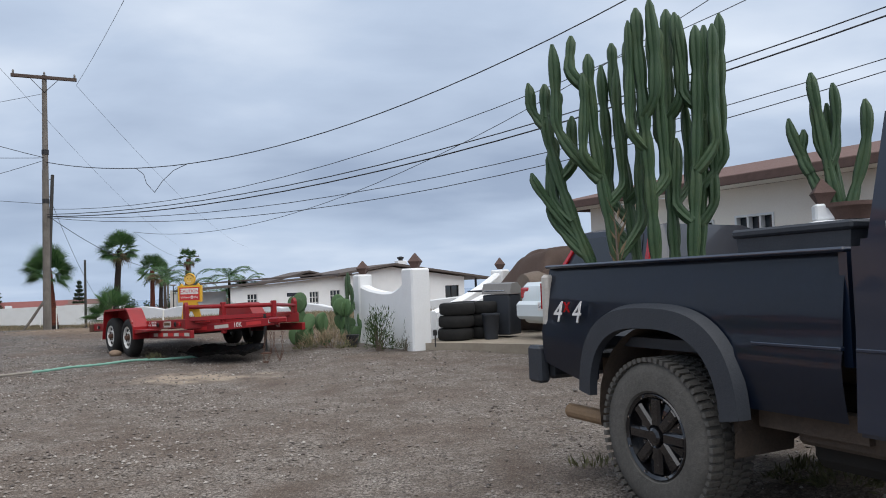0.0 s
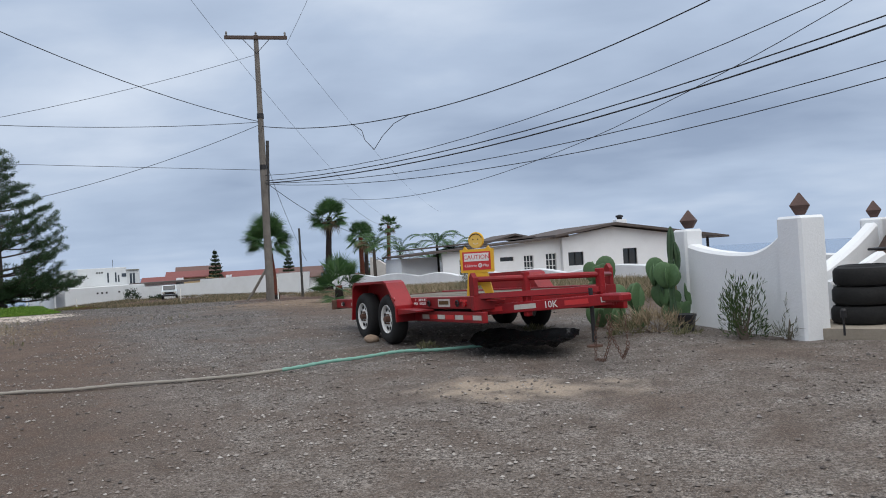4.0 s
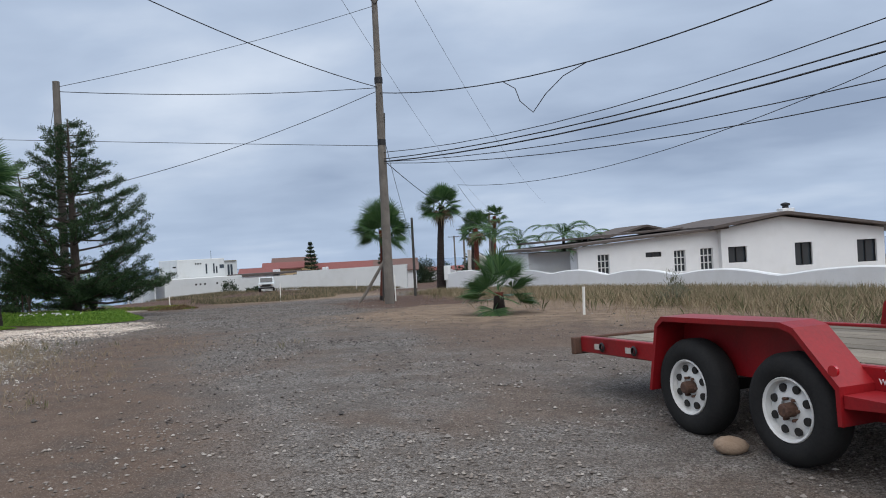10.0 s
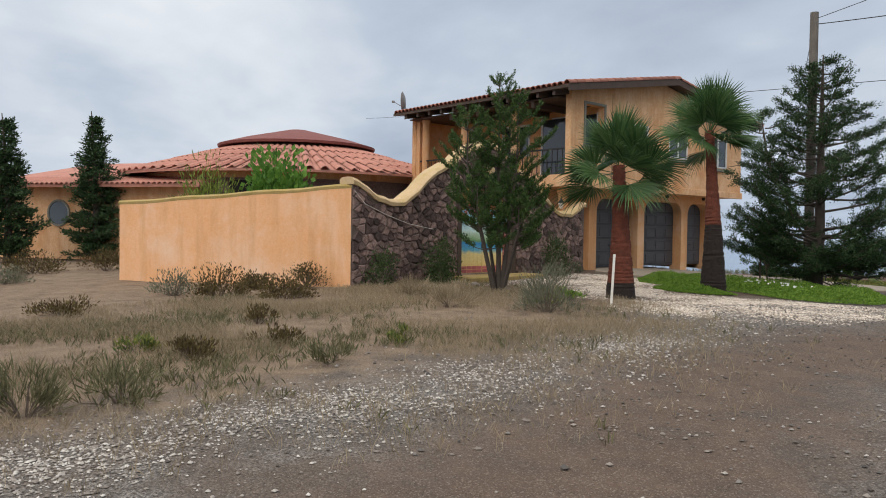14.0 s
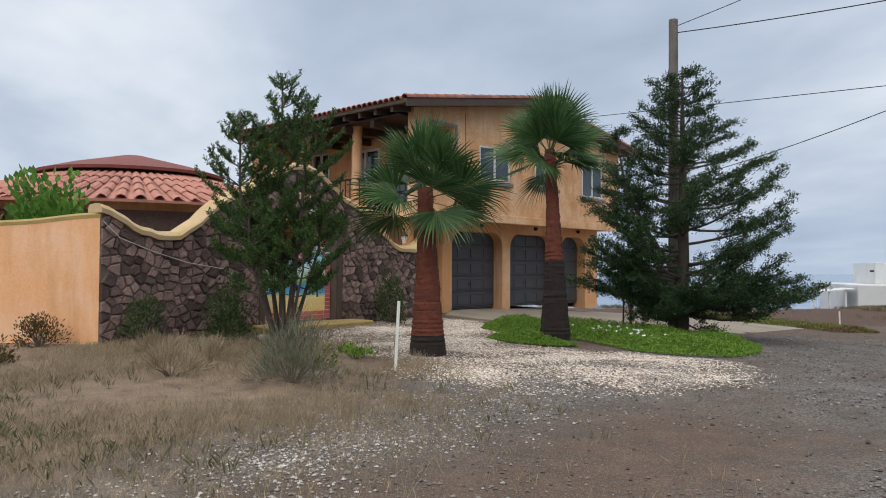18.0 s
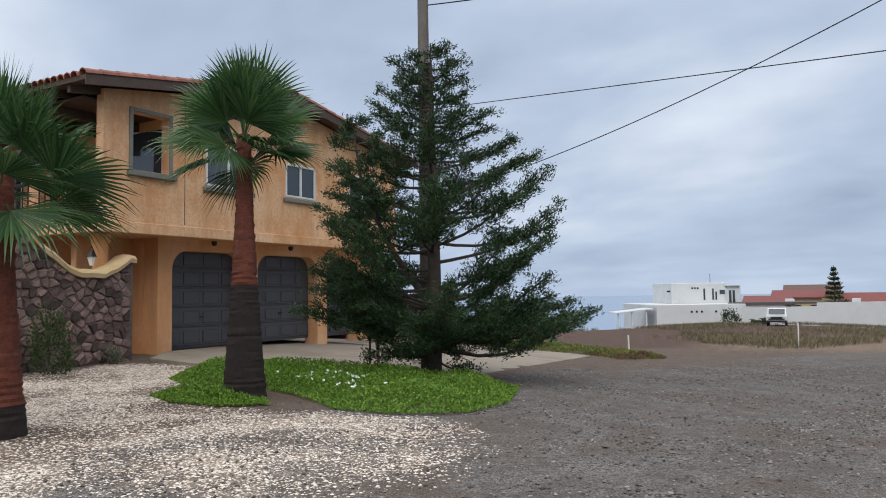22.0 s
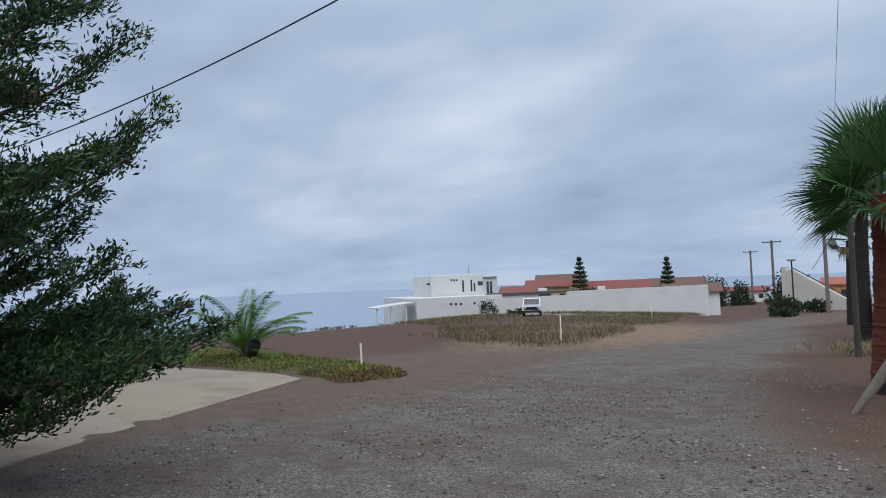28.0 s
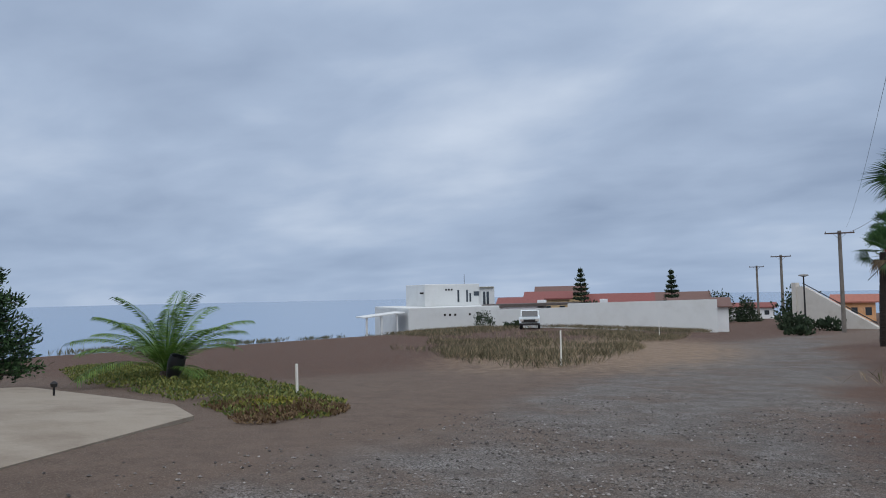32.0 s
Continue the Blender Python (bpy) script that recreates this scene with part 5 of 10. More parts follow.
# ---- red tilt-bed trailer ----
def wheel(parent, x, y0, y1, zc, r, rim_r, tyre_mat, rim_mat, name="wheel", holes=8, lug=True, side=-1, tread=0):
    """A wheel whose outer face looks to the side -y (side=-1) or +y."""
    w = part(name, lathem([(rim_r * 0.96, y0 + 0.02), (rim_r, y0 + 0.012), (rim_r + 0.012, y0 - 0.002), (r * 0.80, y0 - 0.008), (r * 0.94, y0 + 0.012), (r, y0 + 0.05), (r, y1 - 0.05), (r * 0.94, y1 - 0.012), (r * 0.8, y1 + 0.008), (rim_r, y1 - 0.01), (rim_r * 0.96, y1 - 0.02)], (x, 0, zc), "y", 40, True), tyre_mat, parent, smooth=45)
    out = y0 if side < 0 else y1
    s = -side
    rim = part("rim", lathem([(rim_r, out + s * 0.008), (rim_r * 0.97, out + s * 0.0), (rim_r * 0.90, out + s * 0.012), (rim_r * 0.86, out + s * 0.055), (rim_r * 0.55, out + s * 0.035), (rim_r * 0.38, out + s * 0.03), (rim_r * 0.36, out + s * 0.05), (0.02, out + s * 0.05), (0.02, out + s * 0.09), (rim_r, out + s * 0.09)], (x, 0, zc), "y", 32, True), rim_mat, w, smooth=35)
    for k in range(holes):
        a = 2 * math.pi * (k + 0.5) / holes
        # near-black discs paint the shade inside the rim holes
        h = part("slot", lathem([(0.026, out + s * 0.028), (0.026, out + s * 0.046)], (x + rim_r * 0.68 * math.cos(a), 0, zc + rim_r * 0.68 * math.sin(a)), "y", 10), M["dark"], rim)
    if lug:
        part("hub", lathem([(0.045, out + s * 0.05), (0.042, out - s * 0.025), (0.03, out - s * 0.035)], (x, 0, zc), "y", 14), M["rust"], w, "rusty hub cap")
        for k in range(6):
            a = 2 * math.pi * k / 6
            part("lug_nut", lathem([(0.011, out + s * 0.05), (0.010, out + s * 0.012)], (x + 0.07 * math.cos(a), 0, zc + 0.07 * math.sin(a)), "y", 6), M["rust"], w)
    if tread:
        bm = bmesh.new()
        for k in range(tread):
            a = 2 * math.pi * k / tread
            for j, (ya, yb) in enumerate(((y0 - 0.004, y0 + 0.075), (y0 + 0.085, (y0 + y1) / 2 - 0.005), ((y0 + y1) / 2 + 0.005, y1 - 0.085), (y1 - 0.075, y1 + 0.004))):
                aa = a + (j % 2) * math.pi / tread
                mm = Matrix.Translation((x, 0, zc)) @ Matrix.Rotation(aa, 4, "Y")
                box(bm, -0.3 * 6.28 * r / tread, 0.3 * 6.28 * r / tread, ya, yb, r - 0.016 if j in (0, 3) else r - 0.004, r + 0.009, 0, mm)
        part("tread", bm, tyre_mat, w, "blocky off-road tread")
    return w


trailer = thing("trailer", pose(-5.95, 14.12, 0.045, 0, 0, -49.5), "red tandem-axle flatbed trailer with weathered plank deck", "trailer")
TILT = Matrix.Rotation(radians(-1.9), 4, "Y")
DK = 0.58


def tp(name, bm, material, label="", parent=None, smooth=None):
    ob = part(name, bm, material, parent or trailer, label, smooth)
    if parent is None:
        ob.matrix_local = TILT
    return ob


for i in range(11):
    y0 = 0.30 + i * 0.18
    tp("plank", boxm(-2.22, 2.42, y0 + 0.008, y0 + 0.170, DK - 0.035, DK + (0.004 if i % 3 else 0.0), 0.004), M["deck"])
for y0, y1 in ((0.235, 0.295), (2.285, 2.345)):
    tp("side_rail", boxm(-2.3, 2.5, y0, y1, DK - 0.12, DK + 0.03, 0.008), M["red_paint"])
    tp("lower_beam", boxm(0.75, 2.75, y0 + 0.01, y1 + 0.02, DK - 0.285, DK - 0.155, 0.006), M["red_paint"])
tp("rear_beam", boxm(-2.36, -2.3, 0.16, 2.42, DK - 0.14, DK + 0.02, 0.008), M["rust"], "dark scraped rear beam")
tp("front_beam", boxm(2.5, 2.58, 0.235, 2.345, DK - 0.14, DK + 0.03, 0.008), M["red_paint"])
for x in (-1.6, -0.9, 0.9, 1.7):
    tp("cross_member", boxm(x - 0.04, x + 0.04, 0.3, 2.28, DK - 0.13, DK - 0.04), M["red_paint"])
for y0, y1 in ((-0.03, 0.245), (2.335, 2.61)):
    out = [(-0.86, 0.30), (-0.74, 0.80), (-0.66, 0.865), (0.50, 0.865), (0.60, 0.835), (0.90, 0.52), (0.90, 0.30), (0.87, 0.30), (0.87, 0.50), (0.585, 0.80), (0.49, 0.83), (-0.64, 0.83), (-0.71, 0.785), (-0.83, 0.30)]
    fe = tp("fender", prismm(out, y0, y1), M["red_paint"], "bent steel fender")
    tp("fender_plate", prismm([(-0.83, 0.45), (-0.71, 0.785), (-0.64, 0.83), (0.49, 0.83), (0.585, 0.80), (0.87, 0.50), (0.87, 0.45)], (y1 - 0.02) if y0 < 1 else y0, y1 if y0 < 1 else y0 + 0.02), M["red_paint"])
    near = y0 < 1
    tp("fender_step", prismm([(0.905, 0.40), (1.5, 0.435), (1.5, 0.455), (0.905, 0.475)], y0 + 0.02 if near else y0 + 0.05, y1), M["red_paint"])
    if near:
        part("side_light", lathem([(0.032, -0.05), (0.032, -0.032)], (0.80, 0, 0.66), "y", 14), M["red_lens"], fe, "dark red side light").location = (0.08, 0, -0.05)
for x in (-0.46, 0.46):
    wheel(trailer, x, 0.0, 0.20, 0.345, 0.345, 0.20, M["rubber"], M["rim_white"])
    wheel(trailer, x, 2.38, 2.58, 0.345, 0.345, 0.20, M["rubber"], M["rim_white"], side=1)
    tp("axle", boxm(x - 0.04, x + 0.04, 0.2, 2.38, 0.30, 0.38), M["black_metal"])
for x, w, col in ((1.15, 0.20, "reflector"), (1.36, 0.22, "sign_red"), (1.60, 0.20, "reflector"), (1.82, 0.22, "sign_red"), (2.08, 0.20, "reflector"), (2.30, 0.2, "sign_red"), (2.52, 0.2, "reflector")):
    tp("reflective_tape", boxm(x, x + w, 0.2405, 0.2445, DK - 0.25, DK - 0.195), M[col])
for x in (-1.9, -1.4, 1.42, 2.2):
    tp("tie_ring", lathem([(0.045, 0.215), (0.03, 0.205), (0.03, 0.23)], (x, 0, DK - 0.05), "y", 12, True), M["black_metal"], "dark tie-down ring")
for x in (-2.05, -1.55):
    tp("reflective_tape", boxm(x, x + 0.12, 0.2305, 0.2345, DK - 0.08, DK - 0.03), M["reflector"])
for x in (2.38,):
    tp("side_light", lathem([(0.03, 0.21), (0.03, 0.234)], (x, 0, DK - 0.06), "y", 14), M["red_lens"], "dark red side light")
text_part("lettering", "SUPER-TILT\nRUGGED", 0.048, TILT @ Matrix.Translation((1.20, 0.2335, DK - 0.030)), M["sign_white"], trailer)
text_part("lettering", "7'\nWIDE", 0.048, TILT @ Matrix.Translation((0.99, 0.2335, DK - 0.030)), M["sign_white"], trailer)
tp("decal", boxm(1.66, 1.98, 0.2305, 0.2345, DK - 0.095, DK + 0.005, 0.0), M["reflector"], "worn white maker's decal")
tp("decal_bar", boxm(1.69, 1.95, 0.2275, 0.2303, DK - 0.065, DK - 0.02), M["ink"])
# front corner stops, tongue and rails
for y in (0.25, 2.25):
    tp("corner_stop", prismm([(2.47, DK + 0.03), (2.58, DK + 0.03), (2.58, DK + 0.24), (2.53, DK + 0.30), (2.48, DK + 0.25)], y, y + 0.06), M["red_paint"])
tip = Vector((4.0, 1.12, 0.50))
for y in (0.42, 2.1):
    a, d = Vector((2.25, y, 0.42)), None
    bm = bmesh.new()
    u = (tip - a)
    L_ = u.length
    mm = Matrix.Translation(a) @ u.to_track_quat("X", "Z").to_matrix().to_4x4()
    box(bm, 0, L_, -0.03, 0.03, -0.06, 0.06, 0.008, mm)
    tb = tp("tongue_beam", bm, M["red_paint"])
    if y < 1:
        for x0, col in ((0.15, "sign_red"), (0.62, "reflector"), (1.30, "sign_red"), (1.75, "reflector")):
            bm = bmesh.new()
            box(bm, x0, x0 + 0.3, -0.0345, -0.0312, -0.025, 0.03, 0, mm)
            tp("reflective_tape", bm, M[col])
        text_part("lettering", "10K", 0.11, TILT @ mm @ Matrix.Translation((1.12, -0.034, 0.0)), M["sign_white"], trailer)
top_a, top_b = Vector((2.52, 0.30, 0.80)), Vector((3.55, 1.32, 0.76))
tp("guard_rail", tubem([top_a, top_b], 0.035, 10), M["red_paint"], "red pipe guard rail")
tp("guard_rail", tubem([Vector((2.55, 2.28, 0.74)), top_b], 0.03, 10), M["red_paint"])
for f, z0 in ((0.42, 0.34), (1.0, 0.45)):
    p = top_a.lerp(top_b, f)
    tp("guard_post", boxm(p.x - 0.045, p.x + 0.045, p.y - 0.035, p.y + 0.035, z0, 0.85 if f < 1 else 0.83, 0.008), M["red_paint"])
tp("brace_beam", tubem([(2.5, 0.3, 0.60), (3.6, 1.25, 0.60)], 0.045, 4), M["red_paint"])
tp("brace_beam", tubem([(2.5, 2.2, 0.60), (3.6, 1.3, 0.60)], 0.045, 4), M["red_paint"])
tp("coupler", boxm(3.88, 4.2, 1.04, 1.20, 0.47, 0.56, 0.02), M["red_paint"], "worn red tongue coupler")
jack = tp("jack", tubem([(3.62, 1.12, 0.03), (3.62, 1.12, 0.62)], 0.024, 10), M["black_metal"], "dark tongue jack")
part("jack_foot", lathem([(0.09, 0.0), (0.09, 0.02), (0.035, 0.03)], (3.62, 1.12, -0.02), n=12), M["rust"], jack)


def chain(pts, n, parent, r=0.017):
    pts = [Vector(p) for p in pts]
    for k in range(n):
        t = (k + 0.5) / n * (len(pts) - 1)
        i = min(int(t), len(pts) - 2)
        p, d = pts[i].lerp(pts[i + 1], t - i), (pts[i + 1] - pts[i]).normalized()
        q = d.to_track_quat("X", "Z").to_matrix().to_4x4()
        bm = bmesh.new()
        ring = [(1.5 * r * math.cos(a), r * math.sin(a), 0) for a in np.linspace(0, 2 * math.pi, 9)]
        tube(bm, ring, 0.0045, 5, False)
        ob = part("chain_link", bm, M["rust"], parent)
        ob.matrix_local = Matrix.Translation(p) @ q @ Matrix.Rotation(radians(90 * (k % 2)), 4, "X")


chain([(4.0, 1.0, 0.48), (4.05, 0.98, 0.2), (3.95, 0.97, 0.0), (3.8, 0.98, 0.0), (3.8, 1.0, 0.3), (3.88, 1.0, 0.47)], 26, trailer)
chain([(4.1, 1.15, 0.48), (4.18, 1.1, 0.15), (4.12, 1.08, 0.03), (3.95, 1.08, 0.25), (3.93, 1.1, 0.46)], 20, trailer)

# ---- child-safety sign on the deck ----
sign = thing("caution_sign", pose(-4.07, 12.5, 0.665, 0, 0, -6), "yellow child-shaped caution sign with red panel, standing on the trailer", "sign")
YEL = M["sign_yellow"]
M["face_yellow"] = mat("pale_yellow_plastic", (0.70, 0.45, 0.10), (0.66, 0.40, 0.07), 0.5, scale=4, bump=0.03)
part("legs", prismm([(-0.155, 0.0), (-0.085, 0.0), (-0.015, 0.19), (0.03, 0.19), (0.125, 0.02), (0.195, 0.02), (0.115, 0.37), (-0.115, 0.37)], -0.02, 0.02), YEL, sign)
part("panel_board", prismm([(-0.20, 0.345), (0.20, 0.345), (0.205, 0.615), (0.165, 0.62), (0.145, 0.655), (0.115, 0.62), (-0.115, 0.62), (-0.145, 0.655), (-0.165, 0.62), (-0.205, 0.615)], -0.026, 0.02), YEL, sign)
part("red_panel", boxm(-0.172, 0.172, -0.031, -0.027, 0.375, 0.59), M["sign_red"], sign, "red printed panel")
part("white_band", boxm(-0.152, 0.152, -0.035, -0.032, 0.478, 0.572), M["sign_white"], sign)
part("head", lathem([(0.092, -0.02), (0.098, 0.0), (0.092, 0.02), (0.02, 0.022), (0.02, -0.022)], (0, 0, 0.725), "y", 28, True), YEL, sign, smooth=40)
part("face", lathem([(0.082, -0.026), (0.082, -0.02)], (0, 0, 0.715), "y", 24), M["face_yellow"], sign)
part("hair_line", tubem([(0.078 * math.cos(a), -0.027, 0.725 + 0.075 * math.sin(a)) for a in np.linspace(0.35, math.pi - 0.35, 9)], 0.006, 5), M["ink"], sign)
for x in (-0.03, 0.03):
    part("eye", lathem([(0.008, -0.031), (0.008, -0.026)], (x, 0, 0.735), "y", 10), M["ink"], sign)
part("mouth", tubem([(0.03 * math.cos(a), -0.028, 0.70 + 0.022 * math.sin(a)) for a in np.linspace(math.pi + 0.3, 2 * math.pi - 0.3, 7)], 0.003, 5), M["sign_white"], sign)
for x, y in ((-0.13, 0.06), (0.16, 0.06)):
    part("base_hoop", lathem([(0.13, 0.006), (0.13, 0.03), (0.105, 0.03), (0.105, 0.006)], (x, y, 0), "z", 24, True), M["sign_red"], sign, "red base hoop")
text_part("lettering", "CAUTION", 0.072, Matrix.Translation((0, -0.0365, 0.524)), M["sign_red"], sign)
text_part("lettering", "Children      Play", 0.044, Matrix.Translation((0, -0.0325, 0.425)), M["sign_white"], sign)
part("dot", lathem([(0.026, -0.0335), (0.026, -0.032)], (0.043, 0, 0.427), "y", 16), M["sign_white"], sign)
text_part("lettering", "at", 0.04, Matrix.Translation((0.043, -0.035, 0.43)), M["sign_red"], sign)

# ---- on the ground around the trailer ----
rock = thing("chock_stone", pose(-5.98, 14.02, 0.04, 0, 0, 20), "tan stone wedged against the trailer wheel", "stone")
bm = bmesh.new()
bmesh.ops.create_icosphere(bm, subdivisions=2, radius=0.085)
for v in bm.verts:
    v.co *= 1 + 0.25 * noise.noise(v.co * 9)
    v.co.x *= 1.35
    v.co.z = v.co.z * 0.75 + 0.06
part("stone_body", bm, mat("tan_rock", (0.26, 0.18, 0.12), (0.34, 0.25, 0.18), 0.9, scale=12, bump=0.5), rock, smooth=50)
liner = thing("truck_bed_liner", pose(-3.66, 12.92, 0.06, 4, 0, -14), "black moulded plastic bed liner lying under the trailer", "bed liner")
bm = bmesh.new()
nx, ny = 28, 14
grid = [[None] * (ny + 1) for _ in range(nx + 1)]
for i in range(nx + 1):
    for j in range(ny + 1):
        u, v = i / nx * 2 - 1, j / ny * 2 - 1
        su = math.copysign(abs(u) ** 0.85, u)
        edge = max(abs(u) ** 6, abs(v) ** 6)
        z = 0.06 + 0.075 * edge + 0.055 * noise.noise((u * 2.2, v * 1.8, 1.2)) + 0.028 * noise.noise((u * 6, v * 4, 4.2)) + (0.02 if (i // 2) % 2 else 0.0) * (1 - edge)
        grid[i][j] = bm.verts.new((su * 0.66 * (1 - 0.06 * abs(v) ** 3), v * 0.44 * (1 - 0.08 * abs(u) ** 4), z))
for i in range(nx):
    for j in range(ny):
        bm.faces.new((grid[i][j], grid[i + 1][j], grid[i + 1][j + 1], grid[i][j + 1]))
bmesh.ops.solidify(bm, geom=bm.faces[:], thickness=0.012)
part("shell", bm, M["liner"], liner, smooth=40)
# garden hose over the yard
hose_pts = [(-9.6, 10.15), (-8.8, 10.42), (-7.8, 10.85), (-6.8, 11.36), (-6.3, 11.78), (-5.8, 12.4), (-5.3, 12.85), (-4.8, 13.02), (-4.2, 13.3)]
hose = thing("garden_hose", pose(0, 0, 0), "faded green ribbed hose across the gravel", "hose")


def spline(pts, n):
    pts = [Vector(p) for p in pts]
    out = []
    for i in range(len(pts) - 1):
        p0, p1, p2, p3 = pts[max(i - 1, 0)], pts[i], pts[i + 1], pts[min(i + 2, len(pts) - 1)]
        for k in range(n):
            t = k / n
            out.append(0.5 * (2 * p1 + (p2 - p0) * t + (2 * p0 - 5 * p1 + 4 * p2 - p3) * t * t + (3 * p1 - p0 - 3 * p2 + p3) * t ** 3))
    return out + [pts[-1]]


sp = spline([(x, y, 0) for x, y in hose_pts], 14)
sp = [Vector((p.x, p.y, gzf(p.x, p.y) + 0.035 + 0.02 * noise.noise((p.x * 1.5, p.y * 1.5, 0)))) for p in sp]
half = len(sp) // 2
part("hose_length", tubem(sp[:half + 1], [0.019 + 0.003 * math.sin(i * 2.1) for i in range(half + 1)], 8), M["hose_tan"], hose, "dusty pale end of the hose", smooth=60)
part("hose_length", tubem(sp[half:], [0.021 + 0.004 * math.sin(i * 2.1) for i in range(len(sp) - half)], 8), M["hose_green"], hose, smooth=60)

# ---- poles and wires ----
def utility_pole(name, x, y, top, r0, r1, label, arm=None, base_z=None, lean=(0, 0), material="wood_pole"):
    z0 = gzf(x, y) if base_z is None else base_z
    p = thing(name, pose(x, y, z0), label, "utility pole")
    h = top - z0
    n = 9
    part("shaft", tubem([(lean[0] * i / n, lean[1] * i / n, -0.15 + (h + 0.15) * i / n) for i in range(n + 1)], [r0 + (r1 - r0) * i / n for i in range(n + 1)], 14), M[material], p, smooth=40)
    if arm:
        ax, ay, half, zz = arm
        bm = bmesh.new()
        mm = Matrix.Translation((lean[0], lean[1], h - zz)) @ Matrix.Rotation(math.atan2(ay, ax), 4, "Z")
        box(bm, -half, half, -0.06 - r1, 0.05 - r1, -0.07, 0.07, 0.01, mm)
        a = part("crossarm", bm, M["wood_dark"], p, "dark timber crossarm")
        for f in (-0.93, 0.0, 0.93):
            part("insulator", lathem([(0.02, 0.07), (0.05, 0.10), (0.035, 0.14), (0.05, 0.17), (0.03, 0.24)], mm @ Vector((f * half, -r1, 0)), n=10), M["insulator"], a)
        for s in (-1, 1):
            part("arm_brace", tubem([mm @ Vector((s * half * 0.45, -r1 - 0.07, -0.05)), mm @ Vector((0, -r1 - 0.02, -0.65))], 0.014, 5), M["black_metal"], a)
    return p


PX, PY = -16.5, 32.0
pole_main = utility_pole("utility_pole", PX, PY, 10.68, 0.165, 0.095, "tall pale weathered timber utility pole with crossarm", (2.5, 1.25, 1.25, 0.12))
for z in (7.2, 5.1):
    part("band", lathem([(0.14, z + 0.25), (0.14, z + 0.45)], (0, 0, 0), n=14), M["black_metal"], pole_main)
part("conduit", tubem([(-0.178, 0.02, 0.0), (-0.14, 0.02, 6.8)], 0.016, 6), M["wood_pole"], pole_main, "grey conduit strapped to the pole")
pole_dark = utility_pole("utility_pole", -18.1, 35.05, 6.9, 0.092, 0.074, "dark tarred timber pole with a leaning prop", lean=(0.28, 0.14), material="pole_dark")
part("hook", tubem([(0.2, 0.13, 7.0), (0.08, 0.11, 6.98), (0.07, 0.11, 7.06)], 0.012, 6), M["black_metal"], pole_dark)
utility_pole("utility_pole", -20.75, 44.6, 3.3, 0.075, 0.06, "slim dark post beside the tall palm", material="pole_dark")
stub = thing("leaning_stub_post", pose(-18.68, 34.38, gzf(-18.68, 34.38)), "grey timber prop leaning against the dark pole", "prop")
part("timber", tubem([(-0.12, -0.10, 0.0), (0.02, 0.02, 0.22), (0.14, 0.07, 0.40), (0.86, 0.33, 1.62)], [0.035, 0.055, 0.062, 0.06], 10), M["wood_pole"], stub, smooth=40)
part("split_end", tubem([(-0.06, -0.02, 0.03), (0.06, 0.06, 0.26), (0.13, 0.09, 0.40)], [0.012, 0.02, 0.022], 6), M["bark_pale"], stub, "splintered foot of the prop")
pole_west = utility_pole("utility_pole", -24.33, 26.0, 7.15, 0.125, 0.10, "short weathered timber pole behind the cypress")
for x, y, top, d in ((-36.7, 112.2, 6.7, 1), (-50.9, 142.7, 5.7, 1), (-65.5, 179.0, 5.2, 1)):
    fp = utility_pole("utility_pole", x, y, top, 0.22, 0.17, "far timber utility pole with crossarm", (1, 0.25, 1.35, 0.25), gzf(x, y) - 0.3)
    fp["group"] = "far road poles"
fl = thing("street_lamp", pose(-43, 123, gzf(-43, 123) - 0.3), "far dark street lamp with flat round head", "street lamp")
part("mast", tubem([(0, 0, 0), (0, 0, 6.6)], [0.12, 0.08], 8), M["black_metal"], fl)
part("head", lathem([(0.08, 6.6), (0.6, 6.75), (0.5, 6.88), (0.1, 6.92)], n=14), M["insulator"], fl)


def wire(a, b, sag, r=0.014, n=22, group="overhead wires", label="thin dark overhead cable", twist=0.0):
    w = thing("overhead_wire", pose(0, 0, 0), label, "cable", group)
    a, b = Vector(a), Vector(b)
    pts = [a.lerp(b, i / n) - Vector((0, 0, sag * 4 * (i / n) * (1 - i / n))) for i in range(n + 1)]
    part("cable", tubem(pts, r, 5), M["wire"], w)
    return pts


Q = Vector((20, 8, 0))
P = lambda z, dx=0.0, dy=0.0: (PX + dx, PY + dy, 1.36 + (z - 1.88) * 0.897)
arm_l, arm_r = (-1.1, -0.55), (1.1, 0.55)
drop = wire(P(8.1), (19, 7.0, 15.2), 4.45, 0.016, 40)
wire(P(5.85), (20, 8.5, 12.8), 3.0, 0.011)
wire(P(5.5), (20, 8.3, 9.4), 2.06, 0.02)
wire(P(5.6), (20.1, 8.4, 9.6), 2.0, 0.016)
wire(P(5.5), (20.2, 8.5, 8.3), 2.1, 0.011)
wire(P(5.45), (20.2, 8.5, 8.3), 2.4, 0.011)
wire((-20.0, 50.0, 5.3), (20.0, 9.5, 16.0), 4.5, 0.013, 32)
wire((-20.0, 50.0, 5.3), (-36.7, 112.2, 6.3), 0.6, 0.012)
wire(P(5.6), (-17.6, 49.5, 2.6), 0.5, 0.014)
wire(P(11.9, *arm_r), (-30, 120, 8.0), 1.2, 0.007)
wire(P(11.9, *arm_l), (-36, 112, 7.0), 1.2, 0.007)
wire(P(11.9, *arm_r), (14, -14, 15.0), 1.6, 0.007)
wire(P(11.9, *arm_l), (2, -30, 15.5), 1.6, 0.007)
wire(P(8.3), (-24.33, 26.0, 6.85), 0.15, 0.012)
wire(P(11.4), (-24.33, 26.0, 6.98), 0.15, 0.009)
wire(P(8.2), (-32.5, 29.25, 3.95), 0.6, 0.011)
